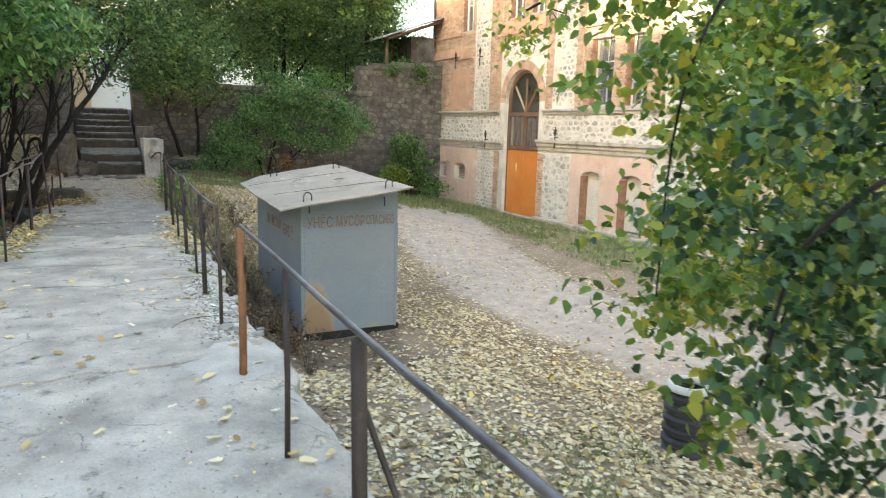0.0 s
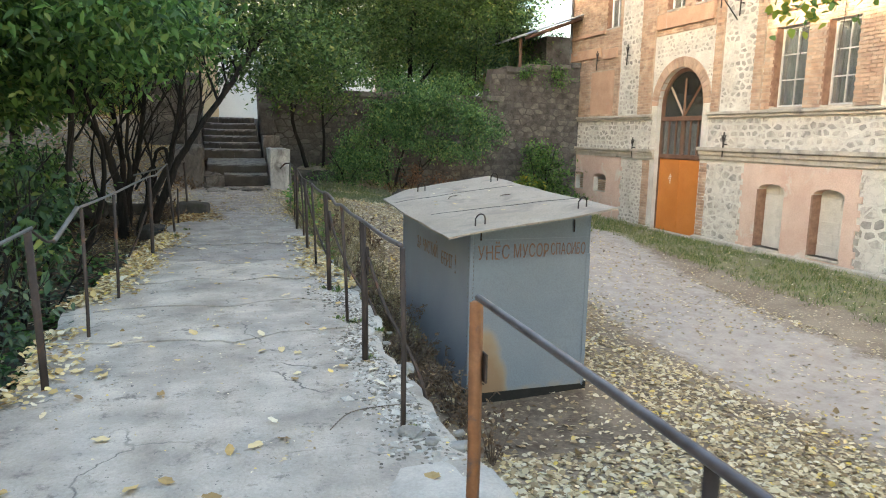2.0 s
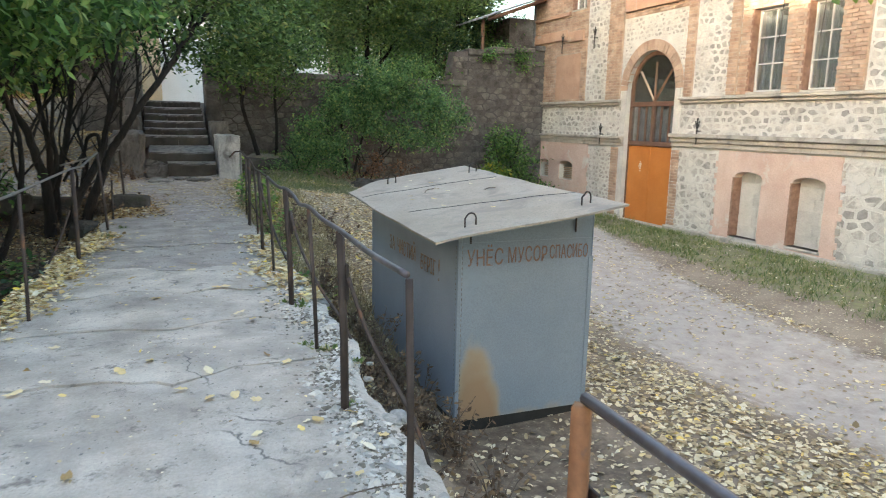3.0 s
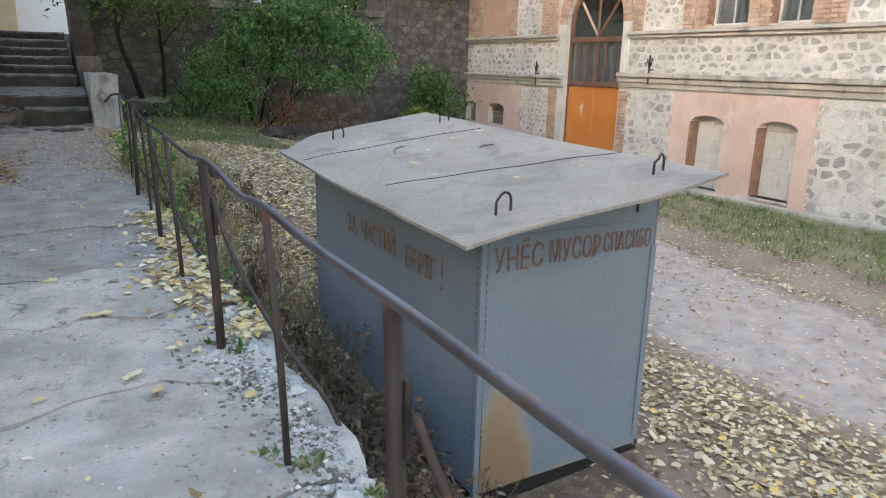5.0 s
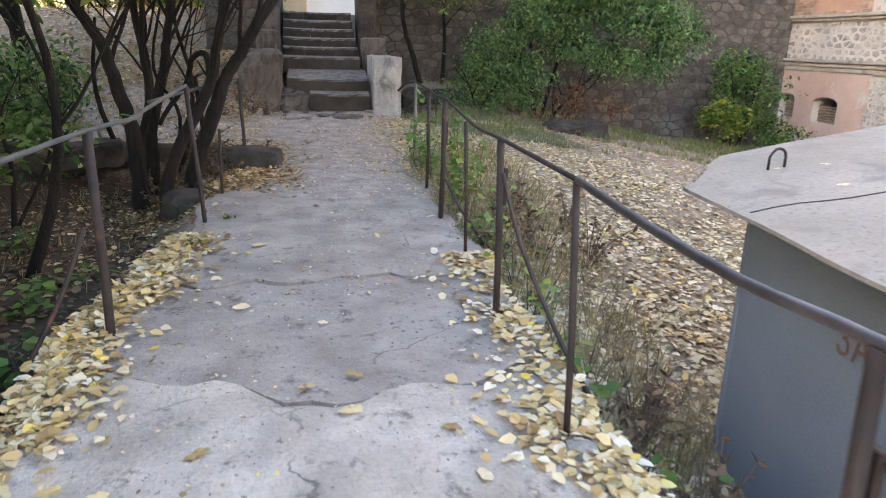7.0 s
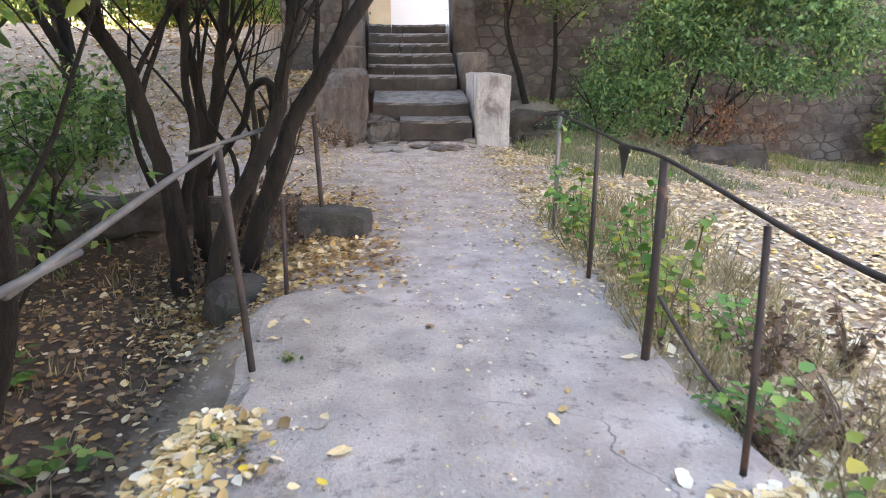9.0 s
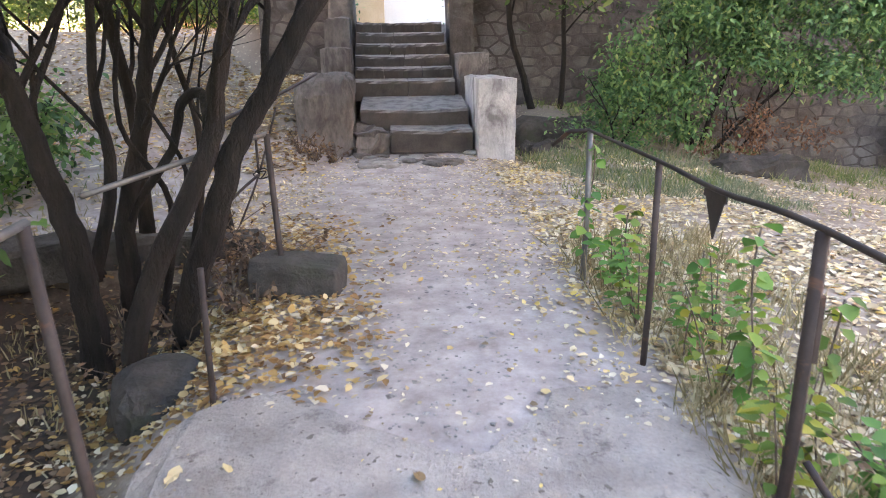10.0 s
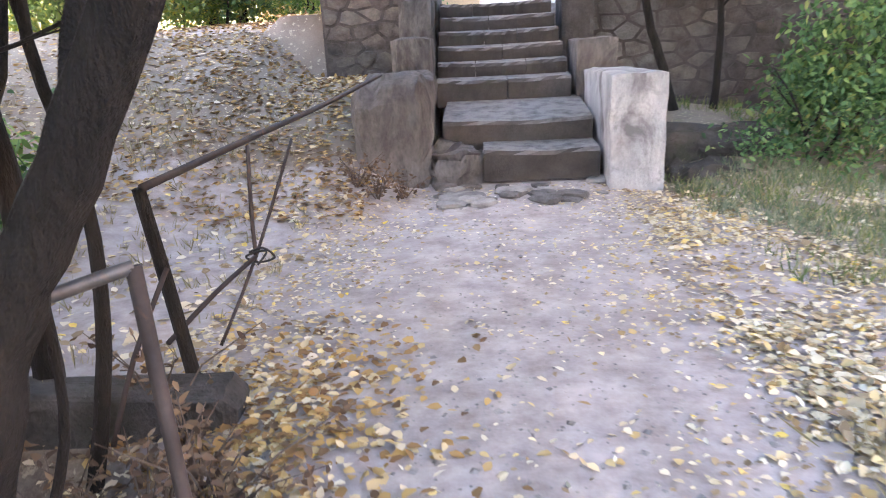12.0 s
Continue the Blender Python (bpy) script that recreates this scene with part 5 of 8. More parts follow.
    # relief bands on the brick bay
    for dims in ((22.15, 24.2, 4.05, 4.35), (21.2, 22.0, 3.95, 4.25), (12.4, 15.08, 4.25, 4.42), (16.85, 19.2, 4.45, 4.85), (22.0, 24.2, 4.75, 4.85)):
        boxed("brick_band", (FX - 0.10, FX - 0.02, *dims), M_ORANGEPLASTER, fac, "", 0.012)
    # iron wall ties
    for y, z in ((16.1, 1.35), (20.55, 3.9), (15.9, 4.6), (20.0, 1.2), (22.3, 3.9), (12.9, 5.2)):
        bm = bmesh.new()
        tube(bm, [(FX - 0.12, y, z - 0.25), (FX - 0.10, y + 0.01, z + 0.35)], 0.018, 6)
        tube(bm, [(FX - 0.11, y - 0.07, z + 0.28), (FX - 0.11, y, z + 0.06)], 0.013, 6)
        tube(bm, [(FX - 0.11, y + 0.07, z + 0.28), (FX - 0.11, y, z + 0.06)], 0.013, 6)
        tube(bm, [(FX + 0.05, y, z + 0.05), (FX - 0.13, y, z + 0.05)], 0.014, 6)
        part("wall_tie", bm, M_DARKIRON, fac, "black forked iron wall tie")
    bm = bmesh.new()
    tube(bm, [(FX, 16.1, 4.75), (FX - 0.55, 16.15, 4.85)], 0.02, 6)
    tube(bm, [(FX, 16.1, 4.30), (FX - 0.45, 16.15, 4.82)], 0.015, 6)
    tube(bm, [(FX - 0.45, 16.15, 4.55), (FX - 0.45, 16.15, 5.15)], 0.015, 6)
    part("wall_bracket", bm, M_DARKIRON, fac, "black iron insulator bracket")
    # blocked windows and vents
    for h in BLIND + HOLES[-2:]:
        boxed("reveal", (FX - 0.034, FX + 0.25, h[1] - 0.005, h[1] + 0.045, h[2], h[3] - 0.14), M_REVEAL, fac, "dark brick window reveal", 0.004)
        z, i = h[2], 0
        while z < h[3] - 0.02:
            zt = min(z + 0.24, h[3])
            ys = [h[0], h[0] + (h[1] - h[0]) * (0.5 if i % 2 else 0.32), h[1]]
            for a, b2 in zip(ys, ys[1:]):
                boxed("infill_block", (FX + 0.19, FX + 0.4, a + 0.001, b2 - 0.001, z + 0.001, zt - 0.001), M_WHITEBLOCK, fac, "", 0.004, 0.0025, rng)
            z, i = z + 0.24, i + 1
        boxed("window_sill", (FX - 0.06, FX + 0.17, h[0] - 0.03, h[1] + 0.03, h[2] - 0.06, h[2]), M_LEDGE, fac, "", 0.01)
    for h in VENT:
        for k in range(6):
            z = h[2] + 0.03 + k * 0.06
            bm = bmesh.new()
            box(bm, FX + 0.16, FX + 0.20, h[0], h[1], z, z + 0.035)
            part("vent_slat", bm, M_WINFRAME, fac)
    # cables down the facade
    for y in (14.02, 13.05):
        bar("cable", curve_points([(FX - 0.07, y, 7.0), (FX - 0.09, y - 0.05, 4.3), (FX - 0.06, y + 0.03, 3.2)], 4), 0.008, M_DARKIRON, fac, "", 5)
    bar("downpipe", [(FX - 0.1, 24.15, -0.9), (FX - 0.1, 24.15, 8.0)], 0.045, M_GALV, fac)
    return fac


build_facade()


def window(name, y0, y1, z0, z1, mat, cols, rows, label, depth=0.16, curtain=True):
    w = thing(name, label, "window", "", "structure")
    x = FX + depth
    t = 0.045
    for nm, d in (("window_frame", (y0, y0 + t, z0, z1)), ("window_frame", (y1 - t, y1, z0, z1)), ("window_frame", (y0 + t, y1 - t, z1 - t, z1)), ("window_frame", (y0 + t, y1 - t, z0, z0 + t))):
        boxed(nm, (x, x + 0.07, *d), mat, w, "", 0.006)
    cw, ch = (y1 - y0 - 2 * t) / cols, (z1 - z0 - 2 * t) / rows
    for c in range(1, cols):
        y = y0 + t + c * cw
        boxed("glazing_bar", (x + 0.008, x + 0.06, y - 0.012, y + 0.012, z0 + t, z1 - t), mat, w)
    for r in range(1, rows):
        z = z0 + t + r * ch
        boxed("glazing_bar", (x + 0.012, x + 0.056, y0 + t, y1 - t, z - 0.013, z + 0.013), mat, w)
    for c in range(cols):
        for r in range(rows):
            y, z = y0 + t + c * cw, z0 + t + r * ch
            p = boxed("pane", (x + 0.03, x + 0.036, y + 0.012, y + cw - 0.012, z + 0.012, z + ch - 0.012), M_GLASS, w)
            p.visible_shadow = False
    boxed("reveal", (FX - 0.020, x - 0.003, y1 - 0.012, y1 + 0.05, z0 + 0.002, z1 - 0.004), M_REVEAL, w, "dark brick window reveal", 0.004)
    boxed("window_sill", (FX - 0.04, x, y0 - 0.02, y1 + 0.02, z0 - 0.05, z0), M_LEDGE, w, "", 0.008)
    if curtain:
        V, F = [], []
        n = 26
        for k in range(n + 1):
            y = y0 + (y1 - y0) * (0.12 + 0.88 * k / n)
            xx = x + 0.22 + 0.03 * math.sin(k * 1.9) + 0.02 * math.sin(k * 0.7)
            V += [(xx, y, z0), (xx, y, z0 + (z1 - z0) * 0.93 + 0.05 * math.sin(k * 0.5))]
        F = [(2 * k, 2 * k + 2, 2 * k + 3, 2 * k + 1) for k in range(n)]
        mesh_object("curtain", V, F, M_CURTAIN, w, "grey drooping dust sheet behind the glass")
    return w


window("window_1", *WIN[0], M_PALEWOOD, 2, 3, "tall dusty factory window with peeling wooden bars")
window("window_2", *WIN[1], M_PALEWOOD, 2, 3, "tall dusty factory window with peeling wooden bars")
window("window_3", *UPPER[0], M_WHITEFRAME, 2, 2, "white-framed upper window in red brick", 0.12, False)
window("window_4", *UPPER[1], M_WHITEFRAME, 2, 2, "white-framed upper window above the arched door", 0.12, False)
window("window_5", *UPPER[2], M_WHITEFRAME, 2, 2, "white-framed upper window above the arched door", 0.12, False)
window("window_6", *HOLES[-4], M_PALEWOOD, 2, 3, "tall dusty factory window with peeling wooden bars")
window("window_7", *HOLES[-3], M_PALEWOOD, 2, 3, "tall dusty factory window with peeling wooden bars")


def build_door():
    d = thing("door_1", "tall arched doorway with orange steel leaves and a glazed wooden fanlight", "door", "", "structure")
    x = FX + 0.14
    mid = DC
    for y0, y1 in ((D0 + 0.05, mid - 0.004), (mid + 0.004, D1 - 0.05)):
        leaf = boxed("door_leaf", (x, x + 0.05, y0, y1, DZ + 0.02, 0.97), M_DOOR, d, "orange painted steel door leaf", 0.006)
        boxed("stiffener", (x - 0.012, x, y0 + 0.01, y0 + 0.05, DZ + 0.04, 0.95), M_DOOR, leaf, "", 0.003)
    for y0, y1 in ((D0, D0 + 0.05), (D1 - 0.05, D1)):
        boxed("door_frame", (x - 0.02, x + 0.10, y0, y1, DZ, DS), M_DOORFRAME, d)
    boxed("transom", (x - 0.04, x + 0.10, D0 + 0.05, D1 - 0.05, 0.98, 1.10), M_DOORFRAME, d, "", 0.01)
    boxed("transom", (x - 0.04, x + 0.10, D0 + 0.05, D1 - 0.05, DS - 0.42, DS - 0.30), M_DOORFRAME, d, "", 0.01)
    boxed("mullion", (x - 0.03, x + 0.08, mid - 0.05, mid + 0.05, 1.10, DS - 0.42), M_DOORFRAME, d, "", 0.008)
    for k in (1, 2, 4, 5):
        y = D0 + 0.05 + (D1 - D0 - 0.1) * k / 6
        boxed("glazing_bar", (x, x + 0.05, y - 0.022, y + 0.022, 1.10, DS - 0.42), M_DOORFRAME, d)
    for k in range(6):
        y = D0 + 0.05 + (D1 - D0 - 0.1) * k / 6
        boxed("pane", (x + 0.02, x + 0.026, y + 0.02, y + (D1 - D0 - 0.1) / 6 - 0.02, 1.10, DS - 0.42), M_GLASS, d).visible_shadow = False
    # fanlight
    zf, n = DS - 0.30, 20
    bm = bmesh.new()
    r0, r1 = DR - 0.10, DR
    ring = []
    for s in range(n + 1):
        t = math.pi * s / n
        ring.append([bm.verts.new((xx, DC + r * math.cos(t), DS + r * math.sin(t))) for xx, r in ((x - 0.02, r0), (x - 0.02, r1), (x + 0.08, r1), (x + 0.08, r0))])
    for a, b2 in zip(ring, ring[1:]):
        for q in range(4):
            bm.faces.new((a[q], a[(q + 1) % 4], b2[(q + 1) % 4], b2[q]))
    part("fanlight_rim", bm, M_DOORFRAME, d)
    for ang, m in ((90, M_DOORFRAME), (52, M_WINFRAME), (128, M_DOORFRAME)):
        t = radians(ang)
        ln = (DR - 0.08) * 1.12
        bm = bmesh.new()
        tube(bm, [(x + 0.01, DC, zf), (x + 0.01, DC + ln * math.cos(t), zf + ln * math.sin(t))], 0.036, 4)
        part("fanlight_bar", bm, m, d, "pale replacement bar" if ang == 52 else "")
    V = [(x + 0.04, DC - r0, zf)] + [(x + 0.04, DC + r0 * math.cos(math.pi - math.pi * s / n), DS + r0 * math.sin(math.pi * s / n)) for s in range(n + 1)] + [(x + 0.04, DC + r0, zf)]
    bm = bmesh.new()
    f = bm.faces.new([bm.verts.new(v) for v in V])
    bmesh.ops.solidify(bm, geom=[f], thickness=0.006)
    part("fanlight_pane", bm, M_GLASS, d).visible_shadow = False
    # small white painted mark: plain bars
    bm = bmesh.new()
    for dy, dz, w, h in ((0, 0.13, 0.045, 0.03), (0, 0.075, 0.10, 0.035), (0.06, 0.02, 0.04, 0.03), (-0.01, 0.02, 0.06, 0.03), (0, -0.04, 0.05, 0.045), (0, -0.10, 0.03, 0.03)):
        y, z = 18.42 + dy, 0.42 + dz
        box(bm, x - 0.003, x - 0.0005, y - w / 2, y + w / 2, z - h / 2, z + h / 2)
    part("painted_mark", bm, M_WHITEPAINT, d, "small white painted mark")
    # drapes behind the glazing
    V, n = [], 30
    for k in range(n + 1):
        y = D0 + (D1 - D0) * k / n
        xx = x + 0.25 + 0.03 * math.sin(k * 1.7)
        V += [(xx, y, 1.05), (xx, y, DS - 0.45 + 0.05 * math.sin(k * 0.9))]
    mesh_object("curtain", V, [(2 * k, 2 * k + 2, 2 * k + 3, 2 * k + 1) for k in range(n)], M_CURTAIN, d, "grey dust sheet behind the glazing")


build_door()


# ---------------------------------------------------------------- steel rubbish shed beside the walkway
def lettering(text, width, height, m, parent, rng, mat=M_LETTER):
    """Hand-painted capitals, each a letter of its own, fitted to a width and height."""
    made = []
    for ch in text:
        if ch == " ":
            made.append((None, 0.35))
            continue
        cu = bpy.data.curves.new("letter", "FONT")
        cu.body, cu.size, cu.extrude, cu.resolution_u = ch, 1.0, 0.004, 3
        tmp = new("letter", cu)
        bpy.context.view_layer.update()
        me = bpy.data.meshes.new_from_object(tmp.evaluated_get(bpy.context.evaluated_depsgraph_get()))
        bpy.data.objects.remove(tmp)
        me.materials.clear()
        me.materials.append(mat)
        xs = [v.co.x for v in me.vertices]
        for v in me.vertices:
            v.co.x -= min(xs)
        made.append((me, max(xs) - min(xs)))
    gap = 0.14
    k = width / (sum(w for _, w in made) + gap * (len(made) - 1))
    x = 0.0
    for me, w in made:
        if me:
            ob = new("letter", me)
            ob.parent = parent
            ob.matrix_basis = m @ pose(x, rng.uniform(-0.004, 0.004), 0, 0, 0, rng.uniform(-2, 2)) @ Matrix.Diagonal((k, height / 0.72, 0.4, 1))
            tagged(ob, "faded hand-painted brown letter")
        x += (w + gap) * k


def build_shed():
    s = thing("rubbish_shed", "grey-blue steel rubbish shed with faded brown lettering, sheet roof", "shed")
    x0, x1, y0, y1, zb = 2.14, 3.39, 8.12, 10.62, -0.99

    def top(x):
        return 0.60 + 0.145 * (x - x0)
    for name, pts in (("front_wall", [(x0, y0), (x1, y0)]), ("side_wall", [(x0, y0), (x0, y1)]), ("side_wall", [(x1, y0), (x1, y1)]), ("back_wall", [(x0, y1), (x1, y1)])):
        (ax, ay), (bx, by) = pts
        t = 0.02
        nx, ny = (0, t) if ay == by else (t, 0)
        sgn = 1 if (ay == y0 and by == y0) or (ax == x0 and bx == x0) else -1
        bm = bmesh.new()
        n = 12
        rows = []
        for k in range(n + 1):
            f = k / n
            x, y = ax + (bx - ax) * f, ay + (by - ay) * f
            col = []
            for g in (0, 0.33, 0.66, 1):
                z = zb + (top(x) + 0.03 - zb) * g
                w = 0.008 * noise.noise(Vector((x * 1.5, y * 1.5, z * 1.5))) * (0 if k in (0, n) else 1)
                col.append(bm.verts.new((x + (w if nx else 0), y + (w if ny else 0), z)))
                col.append(bm.verts.new((x + nx * sgn + (w if nx else 0), y + ny * sgn + (w if ny else 0), z)))
            rows.append(col)
        for a, b2 in zip(rows, rows[1:]):
            for g in range(3):
                bm.faces.new((a[2 * g], b2[2 * g], b2[2 * g + 2], a[2 * g + 2]))
                bm.faces.new((a[2 * g + 1], a[2 * g + 3], b2[2 * g + 3], b2[2 * g + 1]))
            bm.faces.new((a[0], a[1], b2[1], b2[0]))
            bm.faces.new((a[6], b2[6], b2[7], a[7]))
        for c in (rows[0], rows[-1]):
            for g in range(3):
                bm.faces.new((c[2 * g], c[2 * g + 2], c[2 * g + 3], c[2 * g + 1]))
        part(name, bm, M_BOXFRONT if name == "front_wall" else M_BOX, s)
    for x, y in ((x0, y0), (x1, y0), (x0, y1), (x1, y1)):
        boxed("corner_angle", (x - 0.006, x + 0.03 if x == x0 else x + 0.006, y - 0.006 if y == y0 else y - 0.03, y + 0.03 if y == y0 else y + 0.006, zb - 0.02, top(x)), M_BOX, s, "", 0.004)
    boxed("base_frame", (x0 + 0.03, x1 + 0.06, y0 + 0.02, y1 - 0.02, -1.25, zb + 0.01), M_BLACK, s, "black tarred base frame", 0.01)
    boxed("door_seam", (x0 + 0.04, x1 - 0.02, y0 - 0.009, y0 - 0.001, 0.36 + 0.155, 0.36 + 0.165), M_BOX, s, "overlapping sheet edge")
    boxed("door_seam", (x1 - 0.03, x1 + 0.012, y0 - 0.010, y0 - 0.001, zb + 0.03, 0.36), M_BOX, s, "", 0.002)
    # roof sheet: sloping, with its walkway side bent down
    bm = bmesh.new()
    cols, rows = 18, 26

    def roof_z(x, y):
        return 0.675 + 0.145 * (x - 2.15) - 0.05 * max(0, 2.18 - x) + 0.012 * noise.noise(Vector((x * 2, y * 2, 1))) + 0.035 * ss(9, 11.5, y)
    grid = {}
    for j in range(rows + 1):
        g = j / rows
        for i in range(cols + 1):
            f = i / cols
            xl = 1.80 + 0.13 * g
            xr = 3.42 + 0.20 * g
            x = xl + (xr - xl) * f
            yf = 7.74 - 0.07 * f + 0.02 * math.sin(f * 7)
            yb = 10.90 + 0.42 * ss(0.0, 0.32, f) + 0.16 * f
            y = yf + (yb - yf) * g
            grid[i, j] = (x, y, roof_z(x, y))
    up = {k: bm.verts.new(v) for k, v in grid.items()}
    dn = {k: bm.verts.new((v[0], v[1], v[2] - 0.018)) for k, v in grid.items()}
    for j in range(rows):
        for i in range(cols):
            bm.faces.new((up[i, j], up[i + 1, j], up[i + 1, j + 1], up[i, j + 1]))
            bm.faces.new((dn[i, j], dn[i, j + 1], dn[i + 1, j + 1], dn[i + 1, j]))
    for j in range(rows):
        for i in (0, cols):
            bm.faces.new((up[i, j], up[i, j + 1], dn[i, j + 1], dn[i, j]))
    for i in range(cols):
        for j in (0, rows):
            bm.faces.new((up[i, j], dn[i, j], dn[i + 1, j], up[i + 1, j]))
    part("roof_sheet", bm, M_ROOF, s, "pale grey roofing sheet", False)
    for ya, yb, xa in ((9.10, 8.55, 2.05), (10.35, 10.2, 1.95)):
        bar("roof_seam", [(xa + (3.46 - xa) * k / 14, ya + (yb - ya) * k / 14 + 0.012 * math.sin(k * 1.3), roof_z(xa + (3.46 - xa) * k / 14, ya + (yb - ya) * k / 14) - 0.001) for k in range(15)], 0.006, M_DARKIRON, s, "dark open seam between roofing sheets", 5)
    for x, y, a in ((2.20, 8.03, 0.3), (3.22, 7.98, 0.5), (2.45, 10.9, 0.2), (3.42, 10.75, 0.3)):
        z = roof_z(x, y)
        pts = [(x - 0.05, y, z - 0.06), (x - 0.05, y, z + 0.06)] + [(x + 0.05 * math.cos(t), y + a * 0.05 * math.cos(t), z + 0.06 + 0.045 * math.sin(t)) for t in (math.pi * k / 6 for k in range(5, 0, -1))] + [(x + 0.05, y + a * 0.05, z + 0.06), (x + 0.05, y + a * 0.05, z - 0.06)]
        bar("lifting_loop", pts, 0.0075, M_PIPE, s, "rusty steel lifting loop", 6)
    bar("loop_tail", [(x1 - 0.18, y0 - 0.012, 0.70), (x1 - 0.18, y0 - 0.012, 0.58)], 0.008, M_PIPE, s, "", 6)
    bar("loop_tail", [(x0 + 0.10, y0 - 0.012, 0.62), (x0 + 0.10, y0 - 0.012, 0.52)], 0.008, M_PIPE, s, "", 6)
    bm = bmesh.new()
    for k in range(34):
        z = zb + 0.05 + k * 0.043
        box(bm, x0 + 0.032, x0 + 0.037, y0 - 0.005, y0 - 0.001, z, z + 0.024)
        box(bm, x0 - 0.005, x0 - 0.001, y0 + 0.032, y0 + 0.037, z, z + 0.02)
    tagged(part("weld_seam", bm, M_GALV, s, "dashed line of rusty tack welds"), kind="stuff")
    rng = random.Random(9)
    lettering("УНЁС", 0.32, 0.135, pose(x0 + 0.07, y0 - 0.012, 0.335, 90, 0, 0), s, rng)
    lettering("МУСОР", 0.36, 0.13, pose(x0 + 0.44, y0 - 0.012, 0.345, 90, 0, 0), s, rng)
    lettering("СПАСИБО", 0.37, 0.115, pose(x0 + 0.83, y0 - 0.012, 0.36, 90, 0, 0), s, rng)
    lettering("ЗА ЧИСТИЙ", 0.80, 0.14, pose(x0 - 0.012, 9.92, 0.18, 90, 0, -90), s, rng, M_LETTERWORN)
    lettering("БЕРІГ", 0.38, 0.14, pose(x0 - 0.012, 8.97, 0.155, 90, 0, -90), s, rng, M_LETTERWORN)
    lettering("!", 0.03, 0.20, pose(x0 - 0.012, 8.53, 0.13, 90, 0, -90), s, rng, M_LETTERWORN)
    return roof_z


roof_z = build_shed()


# ---------------------------------------------------------------- corrugated bin in the yard
def build_bin(x, y):
    b = thing("corrugated_bin", "black ribbed plastic pipe bin with a pale rim standing in leaves", "bin")
    z0 = ground_z(x, y) - 0.02
    thin = 0.82
    bm = bmesh.new()
    prof = []
    for k in range(6):
        z = z0 + k * 0.10
        prof += [(0.215, z), (0.245, z + 0.015), (0.25, z + 0.055), (0.215, z + 0.075)]
    prof.append((0.215, z0 + 0.60))
    prof += [(0.19, z0 + 0.60), (0.19, z0 + 0.05)]
    n = 28

    def lathe(bm, prof):
        rings = [[bm.verts.new((x + r * thin * math.cos(a), y + r * thin * math.sin(a), z)) for a in (2 * math.pi * j / n for j in range(n))] for r, z in prof]
        for p, q in zip(rings, rings[1:]):
            for j in range(n):
                bm.faces.new((p[j], p[(j + 1) % n], q[(j + 1) % n], q[j]))
        return rings
    r = lathe(bm, prof)
    bm.faces.new(r[-1])
    part("body", bm, M_RUBBER, b)
    bm = bmesh.new()
    lathe(bm, [(0.216, z0 + 0.60), (0.245, z0 + 0.605), (0.25, z0 + 0.635), (0.225, z0 + 0.66), (0.17, z0 + 0.655), (0.165, z0 + 0.62), (0.189, z0 + 0.60)])
    part("rim", bm, M_PALEPLASTIC, b, "pale grey rim", True)


build_bin(4.52, 4.17)


